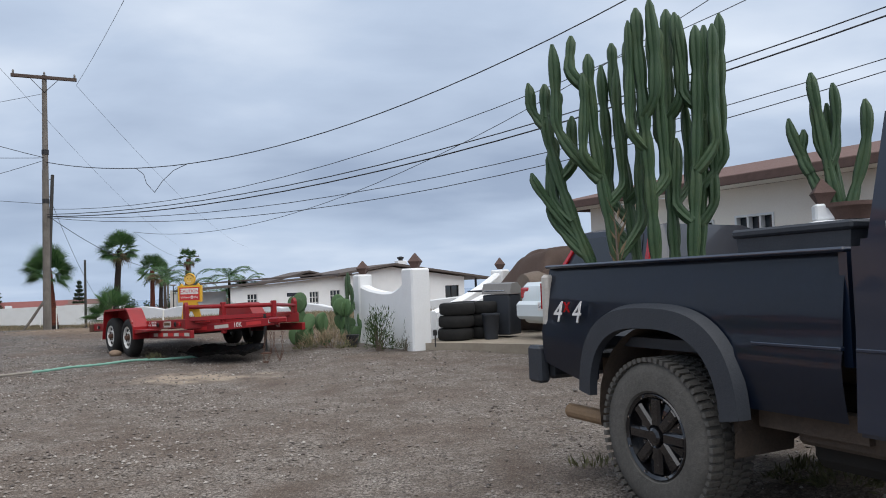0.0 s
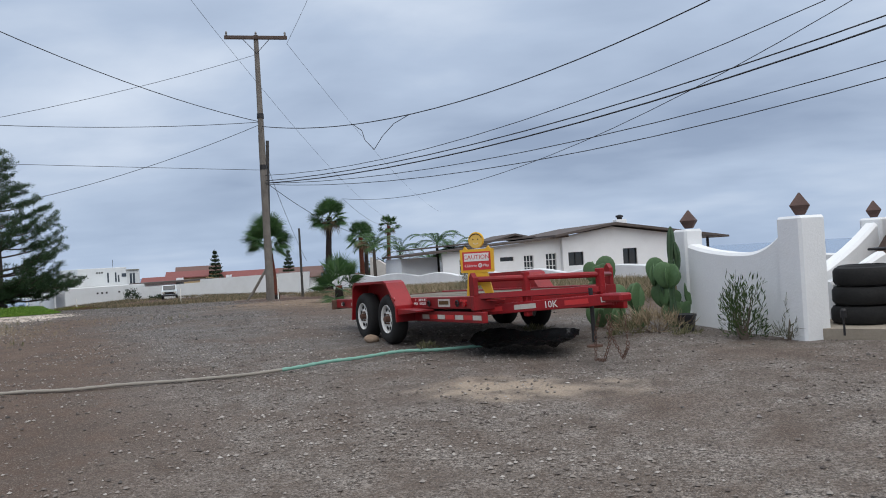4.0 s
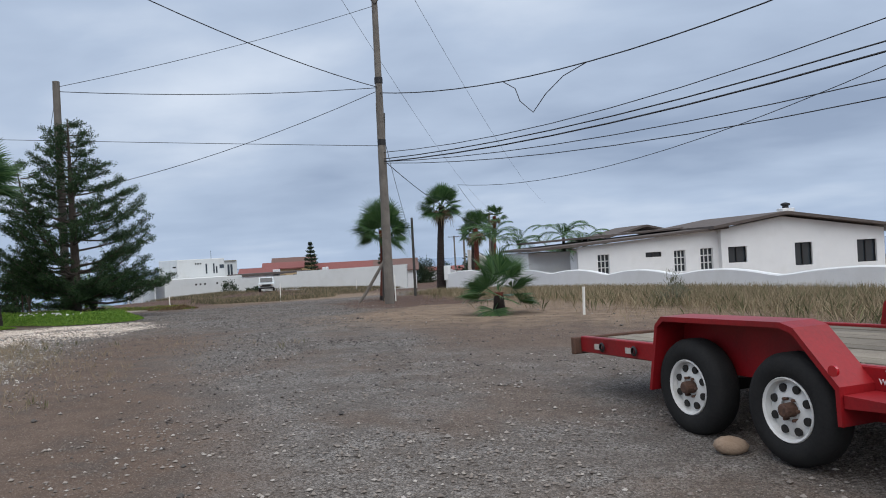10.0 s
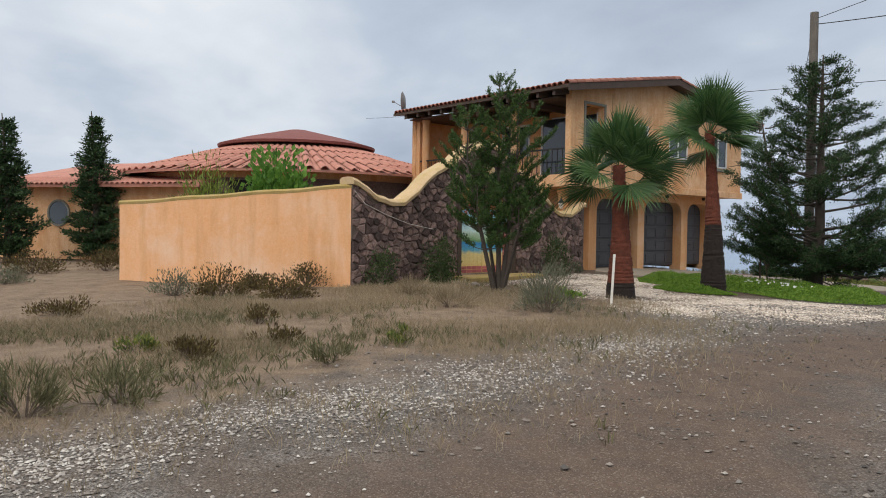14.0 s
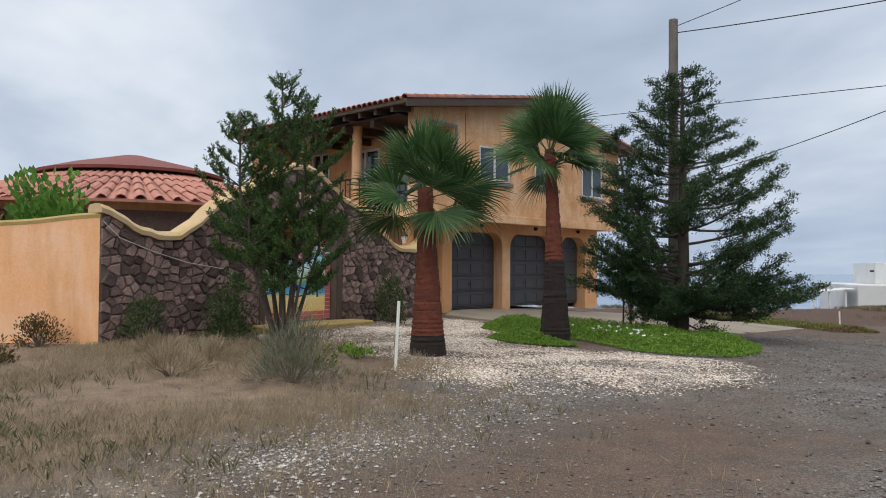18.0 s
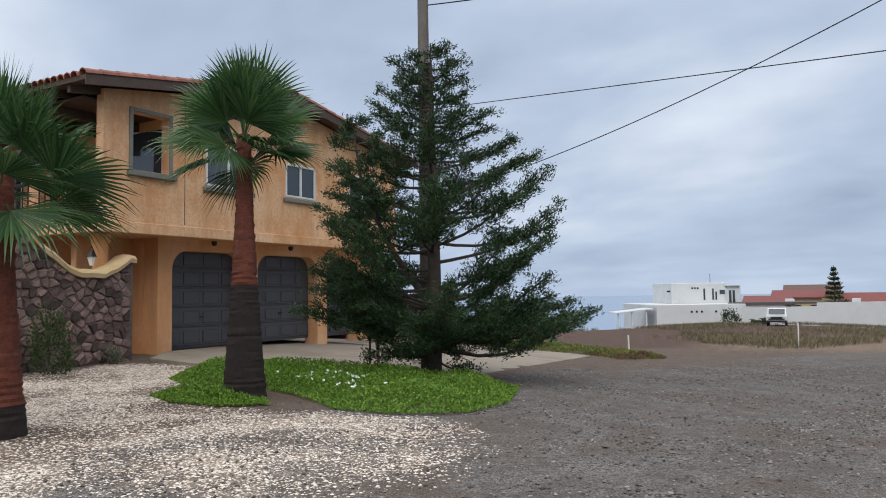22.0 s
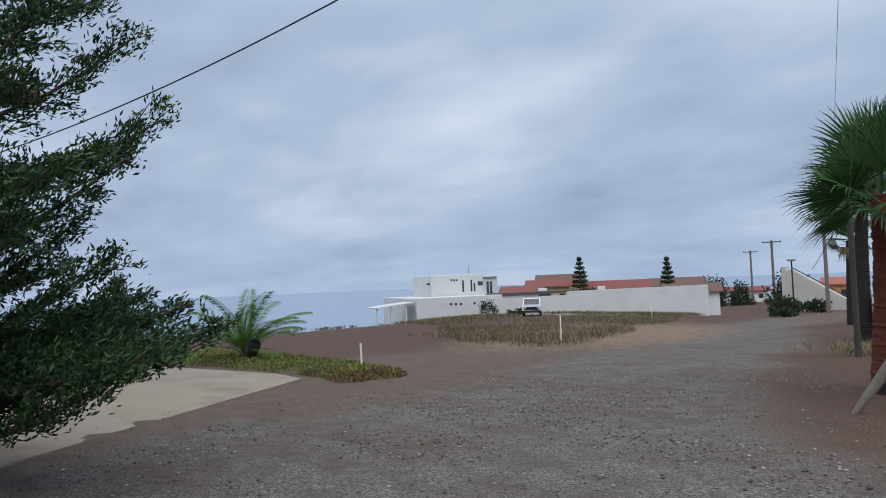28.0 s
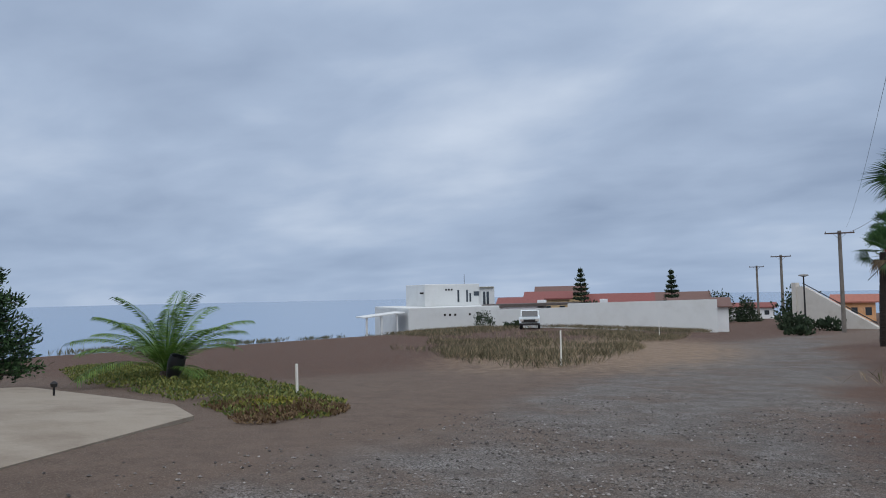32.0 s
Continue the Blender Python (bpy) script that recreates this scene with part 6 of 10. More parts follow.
wire(P(8.3), (-25, -3, 18.3), 2.65, 0.014, 32)
wire(P(6.1), (-62, 20, 9.4), 0.15, 0.01)
wire((-24.33, 26.0, 6.9), (-27.9, 27.6, 0.6), 0.05, 0.008, label="thin guy wire of the short pole")
wire(P(6.9), (-23.2, 51.0, 1.4), 0.3, 0.01)
# the slack loop below the longest cable
lp = thing("overhead_wire", pose(0, 0, 0), "slack looped cable end below the overhead wire", "cable", "overhead wires")
c0 = drop[6]
dv = (drop[9] - drop[6])
part("cable", tubem([c0, c0 + dv * 0.15 + Vector((0, 0, -0.25)), c0 + dv * 0.2 + Vector((0, 0, -0.6)), c0 + dv * 0.35 + Vector((0, 0, -0.95)), c0 + dv * 0.5 + Vector((0, 0, -0.55)), c0 + dv * 0.7 + Vector((0, 0, -0.2)), c0 + dv * 0.95], 0.012, 5), M["wire"], lp)

# ---- stakes ----
for x, y, h, lab in ((-19.9, 18.22, 0.92, "thin white survey stake by the shell bed"), (-29.75, 36.85, 0.62, "thin white survey stake by the ice plant"), (-31.6, 49.0, 1.1, "white survey stake at the field edge"), (-42.0, 80.0, 1.2, "white survey stake at the field edge"), (-17.55, 34.85, 1.0, "split white stake beside the utility pole"), (-8.5, 23.4, 0.55, "short white stake with dark top in the weeds")):
    s = thing("survey_stake", pose(x, y, gzf(x, y), RNG.uniform(-2, 2), RNG.uniform(-2, 3), RNG.uniform(0, 90)), lab, "stake", "survey stakes")
    part("stick", boxm(-0.02, 0.02, -0.02, 0.02, -0.05, h, 0.004), M["stake"], s)


# ---- palms ----
def fan_leaf(vs, fs, base, d, up, petiole, size, rng, segs=40, spread=3.5, droop=0.25):
    """A pleated fan leaf: narrow blades round the end of a stalk."""
    d = d / np.linalg.norm(d)
    side = np.cross(d, up)
    side /= np.linalg.norm(side) + 1e-9
    nrm = np.cross(side, d)
    hub = base + d * petiole
    k = len(vs)
    w = 0.012
    vs += [base + side * w, base - side * w, hub - side * w * 0.8, hub + side * w * 0.8]
    fs.append((k, k + 1, k + 2, k + 3))
    fold = rng.uniform(0.10, 0.30)
    for i in range(segs):
        a = (i / (segs - 1) - 0.5) * spread * (1 + 0.015 * rng.normal())
        ln = size * (0.70 + 0.30 * math.cos(a * 0.75)) * rng.uniform(0.92, 1.06)
        q = d * math.cos(a) + side * math.sin(a) + nrm * fold * abs(math.sin(a * 0.6))
        q /= np.linalg.norm(q)
        t = np.cross(nrm, q)
        t /= np.linalg.norm(t)
        wd = 0.54 * ln * spread / segs * 0.50
        p1 = hub + q * ln * 0.54 - np.array([0, 0, droop * ln * 0.12])
        bend = rng.normal(size=3) * ln * 0.02
        p2 = hub + q * ln * 0.80 + bend * 0.5 - np.array([0, 0, droop * ln * 0.40])
        p3 = hub + q * ln + bend - np.array([0, 0, droop * ln * rng.uniform(0.7, 1.4)])
        k = len(vs)
        vs += [hub, p1 + t * wd, p1 + nrm * wd * 0.75, p1 - t * wd, p2 + t * wd * 0.45, p2 - t * wd * 0.45, p3]
        fs += [(k, k + 1, k + 2), (k, k + 2, k + 3), (k + 1, k + 4, k + 5, k + 2), (k + 2, k + 5, k + 3), (k + 4, k + 6, k + 5)]


def fan_palm(name, x, y, trunk, lean, r0, r1, leaf, count, seed, label, dark=0.1, size=0.75, skirt=0, red=True, petiole=0.75):
    z0 = gzf(x, y)
    rng = np.random.default_rng(seed)
    p = thing(name, pose(x, y, z0), label, "palm")
    n = max(6, int(trunk / 0.034))
    prof = []
    for i in range(n + 1):
        f = i / n
        r = r1 + (r0 - r1) * (1 - f) ** 1.7
        prof.append((f, r * (1.0 + (0.018 if i % 2 else -0.012) + 0.02 * rng.normal())))
    split = max(1, int(n * dark))
    for nm, lo, hi, m_, lb in (("trunk_base", 0, split, M["trunk_dark"], "dark trunk base"), ("trunk", split, n, M["trunk_red"] if red else M["trunk_dark"], "ringed trunk")):
        bm = tubem([(lean[0] * f * f, lean[1] * f * f, -0.1 * (f == 0) + f * trunk) for f, _ in prof[lo:hi + 1]], [r for _, r in prof[lo:hi + 1]], 26)
        for v in bm.verts:
            k = 0.016 * noise.noise(Vector((v.co.x * 9, v.co.y * 9, v.co.z * 17 + seed))) + 0.008 * noise.noise(v.co * 40)
            ax = Vector((lean[0] * (v.co.z / trunk) ** 2, lean[1] * (v.co.z / trunk) ** 2, v.co.z))
            v.co += (v.co - ax).normalized() * k
        part(nm, bm, m_, p, lb, smooth=25)
    top = np.array([lean[0], lean[1], trunk])
    vs, fs, dv, df = [], [], [], []
    for i in range(count):
        f = i / count
        el = 1.42 - 1.95 * f ** 1.1 + rng.normal() * 0.14
        az = i * 2.39996 + rng.normal() * 0.22
        d = np.array([math.cos(az) * math.cos(el), math.sin(az) * math.cos(el), math.sin(el)])
        up = np.array([0, 0, 1.0]) if el < 1.2 else np.array([math.cos(az + 2), math.sin(az + 2), 0.3])
        up = up + np.array([-math.sin(az), math.cos(az), 0]) * rng.normal() * 0.55
        fan_leaf(vs, fs, top + d * 0.05 - np.array([0, 0, 0.22 * f * leaf]), d, up, petiole * leaf * rng.uniform(0.7, 1.15), size * leaf * rng.uniform(0.85, 1.08), rng, droop=0.03 + 0.20 * f)
    raw("crown", np.array(vs), fs, M["lf_palm"], p, "green fan leaves")
    if skirt:
        for i in range(skirt):
            az, el = i * 2.4, -0.75 - rng.uniform(0, 0.5)
            d = np.array([math.cos(az) * math.cos(el), math.sin(az) * math.cos(el), math.sin(el)])
            fan_leaf(dv, df, top + d * 0.04, d, np.array([0, 0, 1.0]), petiole * leaf * 0.6, size * leaf * 0.8, rng, droop=0.5, segs=18)
        raw("dead_leaves", np.array(dv), df, M["lf_dead"], p, "dry brown hanging leaves")
    return p


fan_palm("fan_palm", -21.4, 19.18, 2.62, (-0.22, 0.02), 0.29, 0.125, 1.0, 22, 1, "fan palm with red-brown ringed trunk in white shells", 0.12, 0.88, 0, petiole=0.46)
fan_palm("fan_palm", -22.65, 22.1, 3.64, (-0.5, 0.15), 0.29, 0.10, 0.97, 23, 2, "taller fan palm with dark trunk base on green cover", 0.42, 0.88, 0, petiole=0.46)
fan_palm("fan_palm", -18.75, 36.75, 2.85, (0.0, -0.2), 0.33, 0.14, 1.05, 25, 3, "fan palm with flaking red trunk beside the utility pole", 0.08, 0.88, 0, petiole=0.46)
fan_palm("fan_palm", -21.95, 51.7, 5.3, (0.2, 0.2), 0.30, 0.17, 1.2, 24, 4, "tall dark-trunked fan palm by the white wall", 0.98, 0.8, 5, False, 0.5)
fan_palm("fan_palm", -10.4, 24.1, 0.45, (0, 0), 0.15, 0.10, 0.85, 16, 5, "small young fan palm among dry weeds", 0.9, 0.75, 0, petiole=0.45)
fan_palm("fan_palm", -28.4, 85.3, 7.4, (0.3, 0.1), 0.28, 0.2, 0.95, 20, 6, "far tall fan palm with reddish trunk", 0.3, 0.85, 6)
fan_palm("fan_palm", -20.2, 53.6, 3.9, (0, 0), 0.2, 0.14, 0.85, 18, 7, "slim fan palm behind the white wall", 0.3, 0.85, 4)
fan_palm("fan_palm", -26.4, 72.0, 4.8, (0.1, 0.1), 0.26, 0.16, 1.0, 20, 8, "far fan palm along the road", 0.9, 0.85, 6, False)


def feather_leaf(vs, fs, base, az, el, length, rng, width=0.3, arch=0.9, n=16):
    pts, p, e = [base], np.array(base, float), el
    step = length / n
    for i in range(n):
        p = p + step * np.array([math.cos(az) * math.cos(e), math.sin(az) * math.cos(e), math.sin(e)])
        e -= arch / n * (0.6 + i / n)
        pts.append(p)
    side = np.array([-math.sin(az), math.cos(az), 0])
    for i in range(n):
        a, b = pts[i], pts[i + 1]
        w = 0.02 * (1 - i / n) + 0.004
        k = len(vs)
        vs += [a + side * w, a - side * w, b - side * w, b + side * w]
        fs.append((k, k + 1, k + 2, k + 3))
        if i < 2:
            continue
        d = (b - a) / (np.linalg.norm(b - a) + 1e-9)
        for h in (0, 0.33, 0.66):
            for s in (-1, 1):
                ln = width * (0.45 + 0.75 * math.sin(math.pi * (0.12 + 0.8 * i / n))) * rng.uniform(0.85, 1.15)
                q = side * s * 0.85 + d * 0.7 + np.array([0, 0, 0.25 - 0.5 * i / n])
                q /= np.linalg.norm(q)
                o = a + (b - a) * h
                t = d * 0.018
                m = o + q * ln * 0.5
                e2 = o + q * ln - np.array([0, 0, 0.25 * ln])
                k = len(vs)
                vs += [o, m + t, e2, m - t]
                fs.append((k, k + 1, k + 2, k + 3))


def feather_palm(name, x, y, trunk, length, count, seed, label, width=0.3, el0=1.3, arch=1.6, r=0.11, material="lf_palm"):
    p = thing(name, pose(x, y, gzf(x, y)), label, "palm")
    rng = np.random.default_rng(seed)
    part("trunk", tubem([(0, 0, -0.1), (0.02, 0, trunk * 0.5), (0, 0.03, trunk)], [r * 1.2, r, r * 0.8], 12), M["bark"], p, smooth=40)
    vs, fs = [], []
    for i in range(count):
        feather_leaf(vs, fs, np.array([0, 0.03, trunk]), i * 2.39996 + rng.normal() * 0.1, el0 - 0.95 * (i / count) + rng.normal() * 0.1, length * rng.uniform(0.85, 1.1), rng, width, arch)
    raw("crown", np.array(vs), fs, M[material], p, "arching feather leaves")
    return p


for i, (x, y, t) in enumerate(((-18.4, 51.0, 2.9), (-17.7, 54.6, 2.6), (-14.6, 53.0, 3.0), (-13.0, 50.6, 2.2), (-15.8, 56.5, 1.8))):
    feather_palm("queen_palm", x, y, t, 2.1, 12, 20 + i, "queen palm with arching feather leaves by the white house", 0.42)
feather_palm("date_palm", -35.5, 37.6, 0.25, 2.3, 24, 31, "low spiky young date palm beside the driveway", 0.34, 1.35, 1.0, 0.16, "lf_palm_y")
pot = thing("plastic_bag_pot", pose(-35.1, 37.5, gzf(-35.1, 37.5), 0, 20, 20), "dark crumpled plastic pot leaning by the young palm", "pot")
part("shell", lathem([(0.09, 0.0), (0.15, 0.22), (0.20, 0.5), (0.18, 0.68), (0.155, 0.67), (0.17, 0.5)], n=14), M["tarp_black"], pot, smooth=50)


# ---- conifers and broadleaf trees ----
def tufts(points, dirs, per, spread, rng):
    """Leaf origins and directions round limb points."""
    c = np.repeat(np.array(points), per, 0) + rng.normal(size=(len(points) * per, 3)) * spread
    d = np.repeat(np.array(dirs), per, 0) + rng.normal(size=(len(points) * per, 3)) * 0.75
    return c, d


def cypress(x, y, height, radius, seed, label, name="cypress_tree", per=26, levels=22, leaf=(0.085, 0.022), gap=0.35, material="lf_cypress", low=0.3):
    z0 = gzf(x, y)
    t = thing(name, pose(x, y, z0), label, "tree")
    rng = np.random.default_rng(seed)
    part("trunk", tubem([(0, 0, -0.1), (0.05, 0.03, height * 0.3), (0.1, -0.02, height * 0.65), (0.25, -0.1, height)], [0.15, 0.11, 0.07, 0.015], 10), M["bark"], t, smooth=40)
    pts, dirs = [], []
    bm = bmesh.new()
    for lv in range(levels):
        f = (lv + 0.3) / levels
        zb = low + f * (height - low - 0.15)
        reach = radius * (1 - f) ** 0.62 * (0.82 + 0.18 * math.sin(lv * 2.1 + seed))
        if f < 0.06:
            reach *= 0.8
        k = 8 if f < 0.75 else 6
        for b in range(k):
            if rng.random() < gap * 0.45:
                continue
            az = b * 2 * math.pi / k + lv * 1.3 + rng.normal() * 0.3
            r = reach * rng.uniform(0.55, 1.18)
            rise = rng.uniform(-0.12, 0.30)
            base = np.array([0.1 * f, 0, zb])
            tipv = np.array([math.cos(az) * r, math.sin(az) * r, rise * r])
            bend = np.array([0, 0, -0.12 * r])
            limb = [base, base + tipv * 0.5 + bend, base + tipv]
            tube(bm, limb, [0.03 * (1 - f) + 0.008, 0.016, 0.006], 5)
            m = max(3, int(r / 0.11))
            for q in range(m):
                u = 0.30 + 0.72 * q / m
                pt = base + tipv * u + bend * math.sin(math.pi * u)
                w = r * 0.13 * (1.1 - 0.6 * u)
                pts.append(pt + rng.normal(size=3) * [w, w, 0.05])
                dirs.append(np.array([math.cos(az), math.sin(az), 0.55]))
    part("branchwork", bm, M["bark"], t, smooth=40)
    c, d = tufts(pts, dirs, per, np.array([0.078, 0.078, 0.04]), rng)
    leaves("crown", c, d, leaf[0], leaf[1], M[material], t, rng, "dark scaly foliage sprays")
    return t


def ragged_cypress(x, y, profile, leader, low_limbs, seed, label, count=112):
    """An open, ragged cypress: limbs round a trunk carry side sprays of scaly foliage with gaps between them."""
    t = thing("cypress_tree", pose(x, y, gzf(x, y)), label, "tree")
    rng = np.random.default_rng(seed)
    zs, rs = [p[0] for p in profile], [p[1] for p in profile]
    top = zs[-1]
    part("trunk", tubem([(0, 0, -0.1), (0.06, 0.02, top * 0.3), (0.0, 0.05, top * 0.65), (0.03, 0.02, top)], [0.17, 0.12, 0.075, 0.012], 10), M["bark"], t, smooth=40)
    lx, ly, lz = leader
    part("leader", tubem([(0, 0, 1.2), (lx * 0.45, ly * 0.45, 2.1), (lx * 0.85, ly * 0.85, 3.2), (lx, ly, lz)], [0.07, 0.055, 0.035, 0.01], 8), M["bark"], t, smooth=40)
    wood, pts, dirs = bmesh.new(), [], []

    def spray(path, width):
        """Foliage along the outer part of a twig."""
        for p, q in zip(path, path[1:]):
            d = q - p
            n = max(2, int(np.linalg.norm(d) / 0.055))
            for k in range(n):
                pts.append(p + d * k / n + rng.normal(size=3) * width)
                dirs.append(d / (np.linalg.norm(d) + 1e-6) + np.array([0, 0, 0.35]))

    def limb(base, az, length, rise, r0=0.03):
        d = np.array([math.cos(az), math.sin(az), 0.0])
        sag = rng.uniform(0.04, 0.16) * length
        line = [base + d * length * u + np.array([0, 0, rise * length * u - sag * math.sin(math.pi * u)]) for u in np.linspace(0, 1, 7)]
        tube(wood, line, [r0 * (1 - 0.8 * k / 6) + 0.004 for k in range(7)], 5)
        side = np.array([-d[1], d[0], 0.0])
        u, flip = 0.26 + 0.10 * rng.random(), 1
        while u < 1.0:
            k = min(5, int(u * 6))
            p = line[k] + (line[k + 1] - line[k]) * (u * 6 - k)
            ln = (0.16 + 0.30 * length * (1.08 - u) ** 0.8) * rng.uniform(0.6, 1.2)
            q = d * rng.uniform(0.35, 0.9) + side * flip * rng.uniform(0.5, 1.0) + np.array([0, 0, rng.uniform(-0.12, 0.55)])
            q /= np.linalg.norm(q)
            twig = [p, p + q * ln * 0.5 + np.array([0, 0, 0.02]), p + q * ln + np.array([0, 0, 0.07 * ln])]
            tube(wood, twig, [0.008, 0.006, 0.003], 4)
            spray(twig if u > 0.4 else twig[1:], np.array([0.05, 0.05, 0.036]))
            u += rng.uniform(0.10, 0.17) / max(0.5, length * 0.75)
            flip = -flip
        spray(line[3:], np.array([0.06, 0.06, 0.04]))

    for i in range(count):
        f = (i + 0.5) / count
        z = 0.75 + (top - 0.85) * f
        az = i * 2.39996 + rng.normal() * 0.25
        if noise.noise((math.cos(az) * 1.3, math.sin(az) * 1.3, z * 0.9 + seed)) < -0.34:
            continue
        ln = np.interp(z, zs, rs) * rng.uniform(0.62, 1.12)
        rise = rng.uniform(0.12, 0.5)
        limb(np.array([0.02, 0.02, max(0.45, z - rise * ln * 0.75)]), az, ln, rise, 0.016 + 0.022 * (1 - f))
    for i in range(20):
        f = i / 20
        limb(np.array([lx, ly, 0]) * (0.55 + 0.45 * f) + np.array([0, 0, 2.2 + (lz - 2.2) * f]), i * 2.39996, (0.85 * (1 - f) + 0.28) * rng.uniform(0.7, 1.1), rng.uniform(0.1, 0.5), 0.016)
    for i in range(16):
        limb(np.array([0, 0, 0.35 + 0.05 * i]), i * 2.39996 + 0.4, rng.uniform(0.7, 1.25), rng.uniform(-0.22, 0.05), 0.02)
    for dx, dy, z0, z1 in low_limbs:
        ln = math.hypot(dx, dy)
        for k in range(3):
            limb(np.array([0, 0, z0 + 0.06 * k]), math.atan2(dy, dx) + (k - 1) * 0.16, ln * (1 - 0.12 * k), (z1 - z0) / ln + 0.05 * k, 0.035)
    part("branchwork", wood, M["bark"], t, smooth=40)
    per = 26
    c = np.repeat(np.array(pts), per, 0) + rng.normal(size=(len(pts) * per, 3)) * [0.046, 0.046, 0.036]
    d = np.repeat(np.array(dirs), per, 0) + rng.normal(size=(len(pts) * per, 3)) * 0.62
    leaves("crown", c, d, 0.062, 0.019, M["lf_cypress"], t, rng, "dark scaly foliage sprays with gaps of sky")
    return t


ragged_cypress(-23.75, 25.75, [(0.3, 1.8), (1.0, 2.3), (2.3, 2.4), (3.2, 2.0), (3.8, 1.6), (4.7, 1.1), (5.3, 0.75), (5.85, 0.25)], (-0.75, -1.15, 4.55), [(1.5, 2.45, 0.8, 1.15), (1.95, 1.75, 0.75, 0.95), (1.5, -0.9, 0.7, 0.75), (-1.1, -2.1, 1.0, 1.2), (-0.2, -2.0, 0.9, 1.6), (-0.9, -1.9, 1.4, 1.9)], 11, "dark ragged cypress with open foliage around a pole")
cypress(-37.0, 6.7, 5.3, 1.25, 14, "dark cypress beyond the orange wall", per=26, gap=0.2, leaf=(0.13, 0.04))
cypress(-36.2, 4.1, 5.0, 1.3, 12, "dark cypress beyond the orange wall", per=26, gap=0.2, leaf=(0.13, 0.04))
cypress(-36.0, 34.0, 2.6, 1.3, 13, "dark shrubby tree behind the garage", per=20, gap=0.2, levels=10, leaf=(0.13, 0.04))


def araucaria(x, y, stems, seed, label):
    """stems: offset of the top, height, branch length, first whorl, gap between whorls. Branches turn up and carry upright leafy fingers."""
    t = thing("araucaria_tree", pose(x, y, gzf(x, y)), label, "tree")
    rng = np.random.default_rng(seed)
    pts, dirs = [], []
    twigs = bmesh.new()
    for dx, dy, h, rad, start, gap in stems:
        at = lambda z: np.array([dx * min(1.0, 0.15 + z / h * 1.2), dy * min(1.0, 0.15 + z / h * 1.2), z])
        r = 0.022 + 0.009 * h
        part("stem", tubem([(0.10 * dx, 0.10 * dy, -0.1)] + [tuple(at(h * q)) for q in (0.2, 0.45, 0.7, 1.0)], [r, r * 0.85, r * 0.65, r * 0.4, 0.010], 8), M["bark"], t, smooth=40)
        n = max(3, int((h - start) / gap))
        for i in range(n + 1):
            f = i / n
            zb = start + (h - 0.12 - start) * f + rng.normal() * 0.03
            ln0 = rad * (0.80 + 0.35 * math.sin(math.pi * (0.15 + 0.6 * f))) * (1 - f ** 2.6) + 0.20
            k = 5 if f < 0.9 else 4
            for b in range(k):
                if rng.random() < 0.10:
                    continue
                az = b * 2 * math.pi / k + i * 0.75 + rng.normal() * 0.18
                ln = ln0 * rng.uniform(0.7, 1.15)
                dv = np.array([math.cos(az), math.sin(az), 0])
                side = np.array([-dv[1], dv[0], 0])
                base = at(zb)
                rise = 0.18 + 0.35 * f
                on = lambda q: base + dv * ln * q + np.array([0, 0, ln * (rise * q + 0.30 * q ** 3)])
                tube(twigs, [on(q) for q in (0, 0.35, 0.7, 1.0)], [0.013, 0.010, 0.008, 0.004], 4)
                m = max(4, int(ln / 0.058))
                for q in range(m):
                    w = 0.40 + 0.62 * q / m
                    p = on(w)
                    lean = (-1, 1, 0)[q % 3]
                    fd = dv * rng.uniform(0.25, 0.6) + side * lean * rng.uniform(0.35, 0.7) + np.array([0, 0, 0.8])
                    fd /= np.linalg.norm(fd)
                    fl = rng.uniform(0.11, 0.20) * (1.15 - 0.3 * abs(w - 0.7))
                    for g in range(7):
                        pts.append(p + fd * fl * g / 6)
                        dirs.append(fd)
    part("branchwork", twigs, M["bark"], t)
    per = 9
    c = np.repeat(np.array(pts), per, 0) + rng.normal(size=(len(pts) * per, 3)) * 0.014
    d = np.repeat(np.array(dirs), per, 0) * 0.8 + rng.normal(size=(len(pts) * per, 3)) * 0.5
    leaves("crown", c, d, 0.044, 0.016, M["lf_pine"], t, rng, "upturned leafy fingers")
    return t


araucaria(-22.88, 17.15, [(0.0, -0.05, 4.42, 0.50, 1.5, 0.36), (0.12, 0.32, 4.02, 0.50, 1.7, 0.38), (-0.05, -0.72, 3.72, 0.46, 1.4, 0.33), (0.3, -0.6, 2.2, 0.46, 0.9, 0.33), (-0.15, 0.62, 2.4, 0.46, 1.0, 0.33), (0.45, 0.25, 1.85, 0.44, 0.85, 0.33), (-0.35, -0.25, 2.7, 0.46, 1.2, 0.34)], 21, "multi-stemmed young araucaria with upturned leafy fingers")
